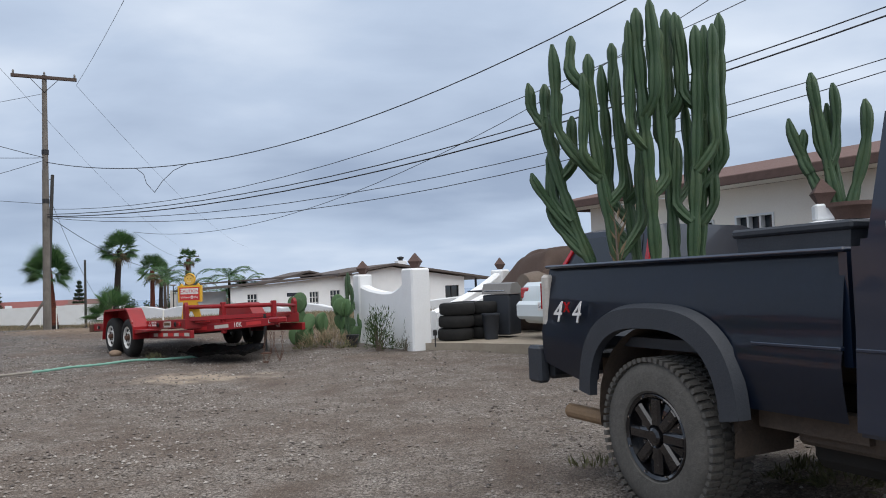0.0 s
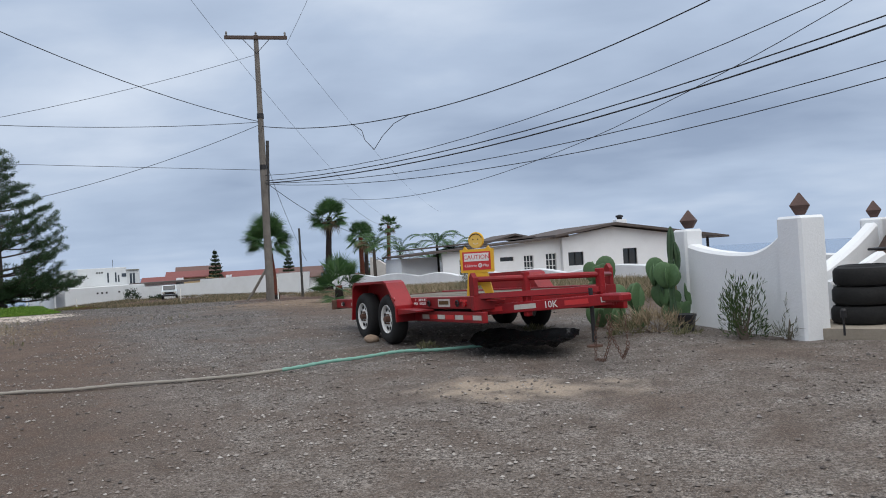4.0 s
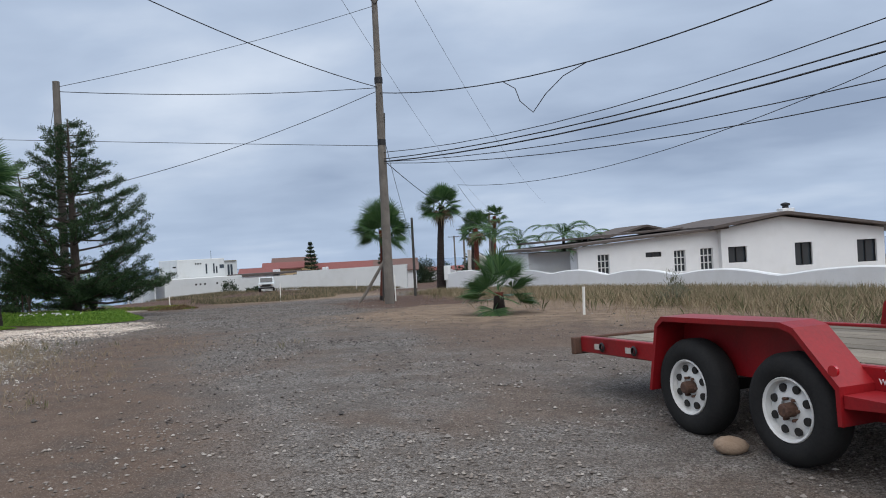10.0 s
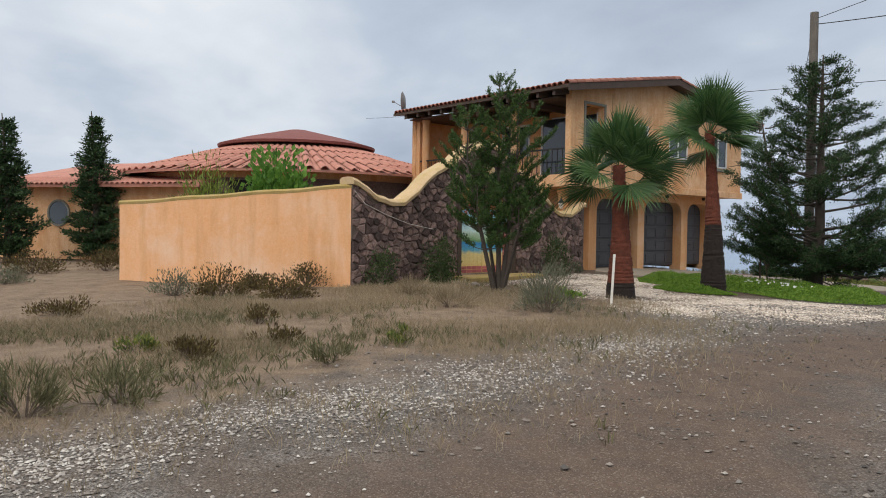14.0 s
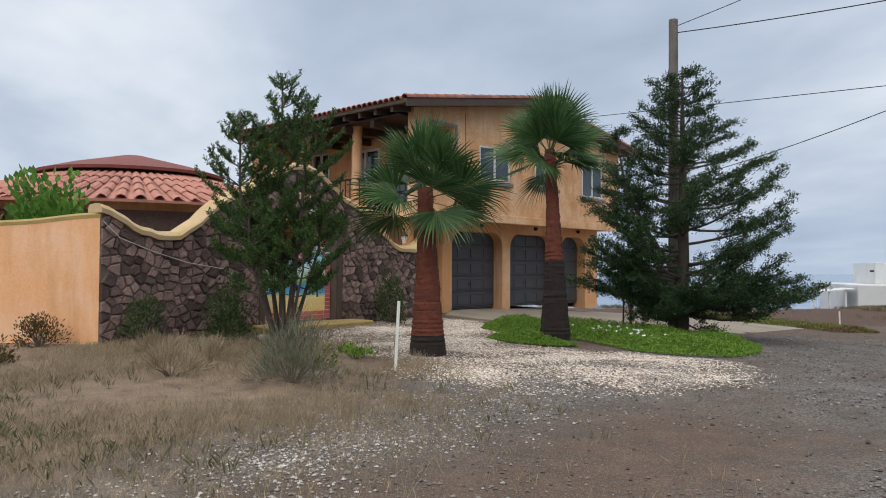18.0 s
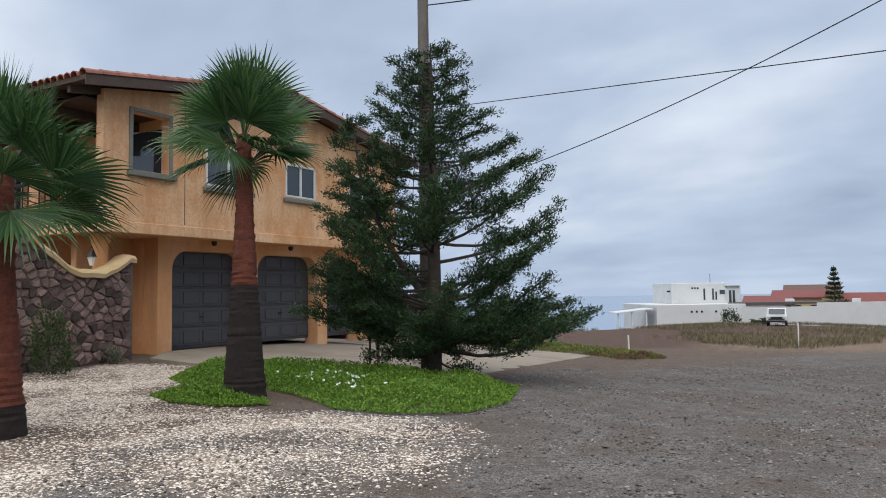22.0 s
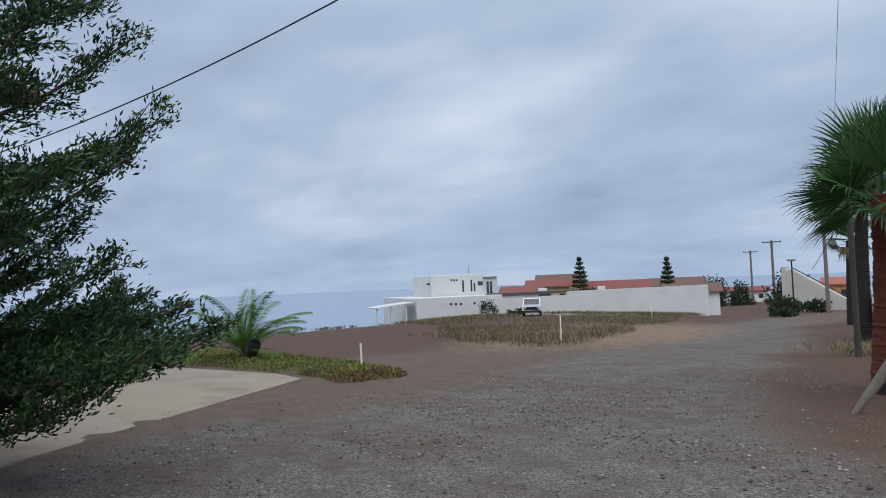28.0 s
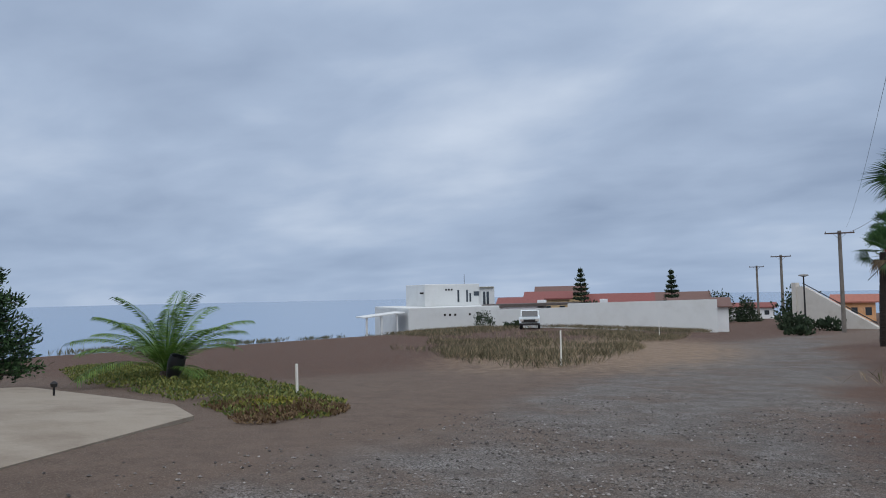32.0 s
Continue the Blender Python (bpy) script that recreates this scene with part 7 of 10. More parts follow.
# far conifers behind the white walls
for x, y, h, r_, b in ((-80.7, 137.5, 10.2, 1.9, 1.6), (-66, 139.3, 9.2, 1.5, 1.0)):
    t = thing("norfolk_pine", pose(x, y, gzf(x, y)), "far tiered norfolk pine above the roofs", "tree", "far pines")
    rng = np.random.default_rng(int(h * 10))
    part("trunk", tubem([(0, 0, -0.2), (0, 0, h)], [0.22, 0.03], 8), M["bark"], t)
    pts, dirs = [], []
    for i in range(11):
        f = i / 11
        zb, rr = b + (h - b) * f, r_ * (1 - f) + 0.12
        for a in np.linspace(0, 2 * math.pi, 12, endpoint=False):
            for u in (0.35, 0.6, 0.85, 1.0):
                pts.append((math.cos(a + i) * rr * u, math.sin(a + i) * rr * u, zb + 0.18 * u * rr))
                dirs.append((math.cos(a), math.sin(a), 0.7))
    c, d = tufts(pts, dirs, 9, 0.10, rng)
    leaves("crown", c, d, 0.34, 0.13, M["lf_far"], t, rng)


def bush(name, x, y, rx, ry, h, seed, material, label, n=900, leaf=(0.07, 0.03), z=None, group="", stems=True, category="bush"):
    z0 = gzf(x, y) if z is None else z
    t = thing(name, pose(x, y, z0), label, category, group)
    rng = np.random.default_rng(seed)
    k = max(7, int(n / 55))
    cl = rng.normal(size=(k, 3))
    cl /= np.linalg.norm(cl, axis=1, keepdims=True)
    cl[:, 2] = np.abs(cl[:, 2])
    cl *= rng.uniform(0.45, 0.95, (k, 1))
    cen = cl * [rx * 0.85, ry * 0.85, h * 0.85]
    pick = rng.integers(0, k, n)
    off = np.clip(rng.normal(size=(n, 3)), -1.7, 1.7) * [rx * 0.17, ry * 0.17, h * 0.13]
    c = cen[pick] + off
    c[:, 2] = np.abs(c[:, 2]) + 0.02
    d = off + cl[pick] * 0.5 + [0, 0, 0.4] + rng.normal(size=(n, 3)) * 0.25
    if stems:
        bm = bmesh.new()
        for q in cen[:: max(1, k // 12)]:
            tube(bm, [(q[0] * 0.12, q[1] * 0.12, -0.03), (q[0] * 0.6, q[1] * 0.6, q[2] * 0.6), tuple(q)], [0.014, 0.009, 0.004], 4)
        part("branchwork", bm, M["bark_pale"], t)
    leaves("foliage", c, d, leaf[0], leaf[1], M[material], t, rng)
    return t


# garden behind the orange wall
bush("garden_tree", -29.0, 12.9, 1.5, 1.3, 3.55, 41, "lf_bright", "bright green leafy tree behind the orange wall", 6000, (0.19, 0.14), category="tree")
bush("garden_tree", -29.0, 11.0, 1.5, 1.2, 3.3, 42, "lf_feather", "feathery yellow-green shrub behind the orange wall", 7000, (0.17, 0.03), category="tree")
bush("garden_tree", -28.6, 14.9, 0.6, 0.5, 2.5, 43, "lf_bright", "young leafy plant behind the stone wall", 700, (0.14, 0.10))
# in front of the walls
for i, (x, y, rx, ry, h, m_, lab, n, lf) in enumerate((
    (-23.2, 11.5, 0.75, 0.65, 0.72, "lf_brownbush", "sprawling brown and green dry bush", 1500, (0.07, 0.025)),
    (-22.5, 12.7, 0.85, 0.6, 0.6, "lf_brownbush", "sprawling brown and green dry bush", 1500, (0.07, 0.025)),
    (-24.0, 10.6, 0.7, 0.6, 0.55, "lf_grey", "low grey-green dry bush", 1000, (0.07, 0.02)),
    (-24.6, 13.3, 0.55, 0.5, 0.7, "lf_brownbush", "dry bush at the wall corner", 1000, (0.06, 0.025)),
    (-24.35, 14.9, 0.42, 0.4, 1.05, "lf_bush", "dark leafy shrub at the stone wall", 900, (0.06, 0.035)),
    (-25.0, 16.4, 0.75, 0.5, 1.55, "lf_bush", "leafy shrub against the stone wall", 2000, (0.06, 0.035)),
    (-27.1, 20.2, 0.6, 0.45, 1.35, "lf_bush", "leafy shrub against the stone wall", 1500, (0.06, 0.035)),
    (-19.25, 16.75, 0.62, 0.6, 0.85, "lf_grey", "wispy grey-green shrub in dry grass", 1800, (0.16, 0.010)),
    (-20.3, 17.15, 0.45, 0.4, 0.35, "lf_ice", "low green succulent patch", 500, (0.05, 0.03)),
    (-21.2, 18.0, 0.4, 0.3, 0.25, "lf_cover", "low green ground plants", 400, (0.05, 0.03)),
    (-14.3, 11.1, 0.5, 0.45, 0.38, "lf_weed", "thin green-grey weed clump", 500, (0.13, 0.012)),
    (-15.6, 12.9, 0.3, 0.3, 0.22, "lf_weed", "thin green-grey weed clump", 350, (0.10, 0.012)),
    (-16.6, 13.9, 0.28, 0.25, 0.22, "lf_ice", "small yellow-green weed clump", 300, (0.06, 0.02)),
    (-17.0, 12.4, 0.4, 0.35, 0.25, "lf_brownbush", "low dry weed clump", 350, (0.07, 0.02)),
    (-19.0, 12.2, 0.5, 0.35, 0.25, "lf_brownbush", "low dry weed clump", 400, (0.07, 0.02)),
    (-21.4, 15.9, 0.5, 0.4, 0.3, "lf_dry", "dry tan grass clump", 600, (0.22, 0.008)),
    (-20.4, 15.4, 0.5, 0.4, 0.3, "lf_dry", "dry tan grass clump", 600, (0.22, 0.008)),
    (-22.6, 15.2, 0.5, 0.4, 0.3, "lf_dry", "dry tan grass clump", 600, (0.22, 0.008)),
    (-28.3, 21.3, 0.3, 0.3, 0.4, "lf_grey", "small grey succulent at the wall foot", 300, (0.07, 0.03)),
    (-31.0, 6.2, 1.3, 0.9, 0.75, "lf_brownbush", "broad brown dry bush beyond the orange wall", 1800, (0.08, 0.03)),
    (-31.6, 8.0, 1.1, 0.8, 0.65, "lf_brownbush", "broad brown dry bush beyond the orange wall", 1500, (0.08, 0.03)),
    (-27.5, 6.4, 0.9, 0.7, 0.45, "lf_grey", "low grey-green dry bush", 1200, (0.08, 0.02)),
    (-20.9, 9.2, 0.8, 0.5, 0.3, "lf_brownbush", "low dry weed clump", 900, (0.07, 0.02)),
    (-14.0, 10.5, 0.35, 0.3, 0.42, "lf_weed", "feathery green weed clump", 700, (0.14, 0.010)),
    (-16.8, 10.9, 0.3, 0.28, 0.2, "lf_ice", "small yellow-green weed clump", 400, (0.06, 0.02)),
    (-16.1, 11.5, 0.45, 0.35, 0.22, "lf_brownbush", "low dry weed clump", 600, (0.07, 0.02)),
    (-24.6, 12.2, 0.7, 0.5, 0.45, "lf_brownbush", "low dry bush at the orange wall", 1200, (0.07, 0.025)),
)):
    bush("bush", x, y, rx, ry, h, 50 + i, m_, lab, n, lf)
# along the white wall by the parked cars
bush("bush", -1.05, 13.35, 0.38, 0.33, 0.95, 80, "lf_bush", "feathery dark shrub at the white wall", 1100, (0.09, 0.014))
bush("bush", -0.6, 13.2, 0.25, 0.22, 0.6, 81, "lf_grey", "thin twiggy shrub at the white wall", 350, (0.10, 0.012))
bush("bush", -2.0, 14.3, 0.6, 0.45, 0.3, 82, "lf_dry", "dry grass at the cactus foot", 700, (0.16, 0.01))
bush("bush", -7.0, 25.5, 0.5, 0.4, 0.8, 83, "lf_grey", "dry grey roadside shrub in weeds", 600, (0.13, 0.012))
for i, (x, y, h) in enumerate(((-66.5, 91.5, 2.2), (-63.5, 92.8, 1.0))):
    bush("bush", x, y, 1.3, 1.2, h, 84 + i, "lf_far", "dark round bush in front of the white wall", 700, (0.2, 0.12))
# low carpets
def carpet(name, outline, h, n, material, label, seed, leaf=(0.05, 0.03), up=0.9, ragged=0.0):
    rng = np.random.default_rng(seed)
    o = np.array(outline, float)
    lo, hi = o.min(0), o.max(0)
    out = []
    while len(out) < n:
        p = rng.uniform(lo, hi, (4000, 2))
        inside = np.zeros(len(p), bool)
        j = len(o) - 1
        for i in range(len(o)):
            c = ((o[i, 1] > p[:, 1]) != (o[j, 1] > p[:, 1])) & (p[:, 0] < (o[j, 0] - o[i, 0]) * (p[:, 1] - o[i, 1]) / (o[j, 1] - o[i, 1] + 1e-12) + o[i, 0])
            inside ^= c
            j = i
        if ragged:
            e = line_dist(p[:, 0], p[:, 1], [tuple(q) for q in o] + [tuple(o[0])])
            inside &= e + ragged * (wobble(p[:, 0], p[:, 1], 1.1, seed) + 0.5 * wobble(p[:, 0], p[:, 1], 2.9, seed + 3)) > 0.1
        out += p[inside].tolist()
    p = np.array(out[:n])
    d = np.min([np.hypot(*(p - q).T) for q in o], 0)
    edge = line_dist(p[:, 0], p[:, 1], [tuple(q) for q in o] + [tuple(o[0])])
    hh = h * np.clip(edge / 0.5, 0.15, 1) * (0.65 + 0.5 * (wobble(p[:, 0], p[:, 1], 1.4, seed) + 0.5))
    z = gz(p[:, 0], p[:, 1]) + hh * rng.uniform(0.2, 1.0, n)
    ob = leaves(name, np.c_[p, z], np.c_[rng.normal(size=(n, 2)) * 0.7, np.full(n, up)], leaf[0], leaf[1], M[material], None, rng)
    return tagged(ob, label, "ground cover", kind="stuff")


carpet("ground_cover", [(-21.9, 22.75), (-21.0, 22.65), (-20.3, 23.2), (-20.0, 23.9), (-20.5, 24.9), (-21.8, 26.1), (-23.0, 26.0), (-24.8, 24.9), (-27.0, 23.6), (-26.4, 22.3), (-25.2, 21.7), (-24.3, 21.7), (-23.5, 22.5), (-22.6, 22.75)], 0.24, 64000, "lf_cover", "bright green clover-like ground cover", 91, (0.034, 0.027))
carpet("ground_cover", [(-24.0, 21.5), (-23.4, 21.05), (-22.7, 21.15), (-22.0, 21.6), (-21.85, 22.15), (-22.5, 22.3), (-23.2, 21.95)], 0.2, 11000, "lf_cover", "bright green mounds of ground cover at the palm foot", 95, (0.034, 0.027))
carpet("ice_plant", [(-27.6, 34.2), (-27.0, 35.2), (-28.0, 36.6), (-30.5, 37.9), (-35.0, 39.6), (-42.0, 41.5), (-44, 38.8), (-37.0, 36.2), (-33.0, 35.6), (-30.0, 35.0)], 0.17, 16000, "lf_ice", "yellow-green ice plant mat", 92, (0.08, 0.035), ragged=0.9)
carpet("ice_plant", [(-27.4, 34.0), (-26.6, 34.9), (-27.8, 36.3), (-30.0, 36.6), (-30.2, 35.2)], 0.14, 4000, "lf_ice_red", "reddish dry ice plant mat", 93, (0.08, 0.03), ragged=0.9)
carpet("ice_plant", [(-28.2, 34.6), (-27.4, 35.1), (-27.9, 36.0), (-29.0, 36.2), (-29.6, 35.5), (-29.1, 34.8)], 0.2, 2600, "lf_ice_gold", "bright yellow-green ice plant tuft by the stake", 94, (0.07, 0.035), ragged=0.5)
fl_rng = np.random.default_rng(94)
fp_ = np.c_[fl_rng.uniform(-23.2, -20.9, 26), fl_rng.uniform(22.6, 23.6, 26)]
leaves("flowers", np.repeat(np.c_[fp_, gz(fp_[:, 0], fp_[:, 1]) + 0.27], 5, 0), fl_rng.normal(size=(130, 3)) * [1, 1, 0.3] + [0, 0, 0.3], 0.035, 0.03, M["petal"], None, fl_rng)
tagged(bpy.data.objects["flowers"], "small white flowers in the ground cover", "flowers", kind="stuff")


# ---- small things about the yard ----
nb = thing("bird_house", pose(-25.2, 25.45, gzf(-25.2, 25.45), 0, 0, 25), "brown wooden box on a forked twig post under the cypress", "bird house")
part("post", tubem([(0.02, 0, -0.05), (0.0, 0, 0.45), (0.01, 0.0, 0.95)], [0.035, 0.03, 0.03], 8), M["bark_pale"], nb)
for s_ in (-1, 1):
    part("prop", tubem([(0.0, 0.0, 0.40), (s_ * 0.09, 0.01, 0.68), (s_ * 0.16, 0.0, 0.96)], [0.022, 0.02, 0.016], 6), M["bark_pale"], nb)
part("prop", tubem([(-0.22, 0.05, -0.05), (-0.2, 0.03, 0.96)], [0.025, 0.02], 6), M["wood_dark"], nb)
part("box_floor", boxm(-0.24, 0.24, -0.14, 0.14, 0.955, 0.985, 0.006), M["tile_red"], nb)
part("box_body", boxm(-0.19, 0.19, -0.11, 0.11, 0.987, 1.10, 0.008), M["pot_clay"], nb)
part("box_roof", prismm([(-0.26, 1.09), (0.0, 1.22), (0.26, 1.09), (0.26, 1.115), (0.0, 1.25), (-0.26, 1.115)], -0.17, 0.17), M["tile_red"], nb, "brown pitched roof")
pl2 = thing("path_light", pose(-32.7, 33.9, slab_z(-32.7, 33.9) - 0.02), "small black path light on the slab edge", "path light")
part("stem", tubem([(0, 0, 0), (0, 0, 0.2)], 0.02, 6), M["black_metal"], pl2)
part("head", lathem([(0.05, 0.2), (0.06, 0.26), (0.02, 0.3)], n=10), M["black_metal"], pl2)
rock_m = mat("garden_rock", (0.16, 0.13, 0.115), (0.27, 0.23, 0.20), 0.9, scale=9, bump=0.5)
for i, (x, y, r_) in enumerate(((-22.9, 17.26, 0.13), (-22.5, 17.56, 0.09), (-24.0, 16.95, 0.13))):
    rk = thing("garden_stone", pose(x, y, gzf(x, y), 0, 0, 50 * i), "rounded grey-brown stone edging the shell bed", "stone", "edging stones")
    bm = bmesh.new()
    bmesh.ops.create_icosphere(bm, subdivisions=3, radius=r_)
    for v in bm.verts:
        v.co *= 1 + 0.28 * noise.noise(v.co * 7 + Vector((i, 0, 0)))
        v.co.z = v.co.z * 0.6 + r_ * 0.35
    part("stone_body", bm, rock_m, rk, smooth=60)
for i, (x, y, h_, n_) in enumerate(((2.06, 4.49, 0.10, 160), (2.25, 4.25, 0.14, 220), (0.97, 4.85, 0.06, 60), (-4.9, 13.15, 0.12, 120), (-2.4, 13.9, 0.22, 260), (-3.6, 14.3, 0.15, 200), (-1.7, 13.7, 0.14, 160))):
    bush("weed_clump", x, y, 0.24, 0.2, h_, 300 + i, "lf_weed", "small green weed tuft in the gravel", n_, (0.07, 0.012), stems=False, category="weed", group="weed tufts")

# ---- pickup truck ----
truck = thing("pickup_truck", pose(1.129, 3.948, -0.049, 0, 0, -64.5) @ Matrix.Scale(0.92, 4), "lifted dark blue pickup truck with dusty off-road tyres", "pickup truck")
ARCH, AZ = 0.545, 0.50


def skin(bm, x0, x1, z_top, low, prof, inward, step=0.045):
    """A body side between low(x) and z_top, bulged by prof(z); inward is +1 or -1 along y."""
    xs = np.arange(x0, x1 + 1e-6, step)
    rows = []
    for x in xs:
        lo = low(x)
        rows.append([bm.verts.new((x, inward * prof(lo + (z_top - lo) * k / 9), lo + (z_top - lo) * k / 9)) for k in range(10)])
    fs = []
    for a, b in zip(rows, rows[1:]):
        for k in range(9):
            fs.append(bm.faces.new((a[k], b[k], b[k + 1], a[k + 1])))
    return fs


def bulge(z):
    return 0.07 * ((z - 0.97) / 0.45) ** 2 + (0.022 if z > 0.99 else 0.0)


def low_bed(x):
    base = 0.66 + (0.10 * max(0, (-x - 0.75) / 0.4))
    return max(base, AZ + ARCH * (1 - (abs(x) / ARCH) ** 2.8) ** (1 / 2.8)) if abs(x) < ARCH else base


for nm, yy, s in (("bed_side", 0.0, 1), ("bed_side", 1.95, -1)):
    bm = bmesh.new()
    skin(bm, -1.12, 1.19, 1.41, low_bed, bulge, s)
    bmesh.ops.solidify(bm, geom=bm.faces[:], thickness=0.03 * s)
    ob = part(nm, bm, M["truck_blue"], truck, "dark blue bed side", smooth=35)
    ob.location.y = yy
    rail = part("bed_rail", boxm(-1.12, 1.19, -0.0 if s > 0 else -0.09, 0.09 if s > 0 else 0.0, 1.40, 1.424, 0.01), M["truck_blue"], truck)
    rail.location.y = yy + (0.04 if s > 0 else -0.04)
    # arch flare
    ring = [(math.copysign(abs(math.cos(a)) ** 0.72, math.cos(a)), math.copysign(abs(math.sin(a)) ** 0.72, math.sin(a))) for a in np.linspace(0.08, math.pi - 0.09, 34)]
    bm = bmesh.new()
    strips = [[bm.verts.new((r * c, o, AZ + r * si)) for c, si in ring] for r, o in ((ARCH - 0.02, -0.0 * s), (ARCH - 0.015, -0.055 * s), (ARCH + 0.10, -0.05 * s), (ARCH + 0.125, 0.012 * s))]
    for a, b in zip(strips, strips[1:]):
        for k in range(len(ring) - 1):
            bm.faces.new((a[k], a[k + 1], b[k + 1], b[k]))
    bmesh.ops.recalc_face_normals(bm, faces=bm.faces)
    bmesh.ops.solidify(bm, geom=bm.faces[:], thickness=0.012)
    fl_ = part("arch_flare", bm, M["truck_plastic"], truck, "grey plastic wheel-arch flare", smooth=40)
    fl_.location.y = yy
part("wheel_well", prismm([(ARCH * 1.0 * math.cos(a), AZ + ARCH * math.sin(a)) for a in np.linspace(0, math.pi, 14)], 0.45, 0.47), M["under"], truck)
bm = bmesh.new()
st = [[bm.verts.new((ARCH * math.cos(a), y, AZ + ARCH * math.sin(a))) for a in np.linspace(-0.2, math.pi + 0.2, 16)] for y in (0.03, 0.46)]
for k in range(15):
    bm.faces.new((st[0][k], st[1][k], st[1][k + 1], st[0][k + 1]))
part("wheel_well", bm, M["under"], truck)
part("bed_floor", boxm(-1.08, 1.15, 0.1, 1.85, 0.9, 0.96), M["truck_plastic"], truck)
part("bed_front", boxm(1.15, 1.19, 0.06, 1.89, 0.9, 1.4), M["truck_blue"], truck)
part("tailgate", boxm(-1.15, -1.09, 0.12, 1.83, 0.80, 1.41, 0.012), M["truck_blue"], truck)
part("bumper", boxm(-1.30, -1.14, 0.08, 1.87, 0.62, 0.80, 0.03), M["truck_plastic"], truck, "dark rear bumper")
part("mud_flap", boxm(-1.30, -1.14, -0.02, 0.075, 0.60, 0.86, 0.02), M["truck_plastic"], truck)
part("tail_light", boxm(-1.145, -1.07, 0.015, 0.11, 0.86, 1.36, 0.02), M["reflector"], truck, "clear tail-light lens")
part("tail_light", boxm(-1.150, -1.146, 0.02, 0.10, 1.12, 1.30), M["red_lens"], truck)
# lettering and stripe
SLANT = Matrix(((1, 0, 0.22, 0), (0, 1, 0, 0), (0, 0, 1, 0), (0, 0, 0, 1)))
text_part("badge", "4  4", 0.20, Matrix.Translation((-0.80, -0.005, 1.10)) @ Matrix.Rotation(radians(-4), 4, "X") @ SLANT, M["sign_white"], truck, 0.003)
text_part("badge", "x", 0.15, Matrix.Translation((-0.80, -0.008, 1.15)) @ Matrix.Rotation(radians(-4), 4, "X"), M["red_lens"], truck, 0.003)
# exhaust, frame
part("exhaust", lathem([(0.05, -1.02), (0.05, -0.52), (0.042, -0.52), (0.042, -1.02)], (-0.02, 0.16, 0.41), "x", 14, True), M["exhaust_tan"], truck, "tan dusty exhaust tip")
part("frame", boxm(-1.0, 4.6, 0.42, 0.52, 0.60, 0.76), M["under"], truck)
part("frame", boxm(-1.0, 4.6, 1.43, 1.53, 0.60, 0.76), M["under"], truck)
part("axle", tubem([(0, 0.2, 0.43), (0, 1.75, 0.43)], 0.06, 10), M["under"], truck)
part("differential", lathem([(0.05, -0.2), (0.15, -0.1), (0.17, 0), (0.15, 0.1), (0.05, 0.2)], (0, 0.95, 0.43), "y", 14), M["under"], truck)
part("rocker", boxm(0.62, 1.2, 0.12, 0.2, 0.56, 0.68), M["under"], truck)
# cab and nose
part("cab_lower", prismm([(1.24, 0.62), (3.45, 0.62), (3.45, 1.42), (1.24, 1.42)], 0.02, 1.93), M["truck_blue"], truck)
part("cab_upper", prismm([(1.24, 1.42), (3.40, 1.42), (2.85, 1.98), (1.36, 1.98)], 0.12, 1.83), M["truck_blue"], truck)
part("cab_side", prismm([(1.235, 0.64), (1.60, 0.64), (1.60, 1.45), (1.30, 1.45), (1.26, 1.2)], 0.0, 0.018), M["truck_blue"], truck)
part("body_line", boxm(0.70, 1.18, -0.004, 0.03, 0.975, 0.992, 0.004), M["truck_blue"], truck)
part("body_line", boxm(1.25, 1.60, -0.006, 0.02, 0.975, 0.992, 0.004), M["truck_blue"], truck)
# near-black block added below the cab to deepen the shade under the truck
part("underbody", boxm(0.75, 4.3, 0.3, 1.65, 0.36, 0.62, 0.05), M["dark"], truck)
part("running_board", boxm(0.8, 3.2, 0.16, 0.28, 0.50, 0.62, 0.02), M["under"], truck)
part("cab_glass", prismm([(1.95, 1.46), (3.22, 1.46), (2.80, 1.90), (1.95, 1.90)], 0.10, 0.119), M["car_glass"], truck)
part("nose", prismm([(3.47, 0.62), (4.75, 0.66), (4.75, 1.25), (4.6, 1.34), (3.47, 1.42)], 0.04, 1.91), M["truck_blue"], truck)
text_part("badge", "LS", 0.055, Matrix.Translation((1.36, 0.115, 1.50)), M["sign_white"], truck, 0.002)


def truck_wheel(x, y0, y1, side):
    w = wheel(truck, x, y0, y1, 0.42, 0.435, 0.245, M["rubber_dusty"], M["gloss_black"], holes=0, lug=False, side=side, tread=60)
    out = y0 if side < 0 else y1
    s = -side
    for k in range(8):
        a = 2 * math.pi * k / 8
        bm = bmesh.new()
        mm = Matrix.Translation((x, out + s * 0.03, 0.42)) @ Matrix.Rotation(a, 4, "Y")
        box(bm, -0.036, 0.036, -0.018, 0.016, 0.05, 0.222, 0.014, mm)
        part("spoke", bm, M["gloss_black"], w, "gloss black spoke")
    part("hub", lathem([(0.055, out + s * 0.05), (0.05, out + s * 0.0), (0.035, out - s * 0.012)], (x, 0, 0.42), "y", 16), M["gloss_black"], w)
    for k in range(8):
        a = 2 * math.pi * (k + 0.5) / 8
        part("rivet", lathem([(0.007, out + s * 0.01), (0.006, out - s * 0.004)], (x + 0.222 * math.cos(a), 0, 0.42 + 0.222 * math.sin(a)), "y", 6), M["chrome"], w)


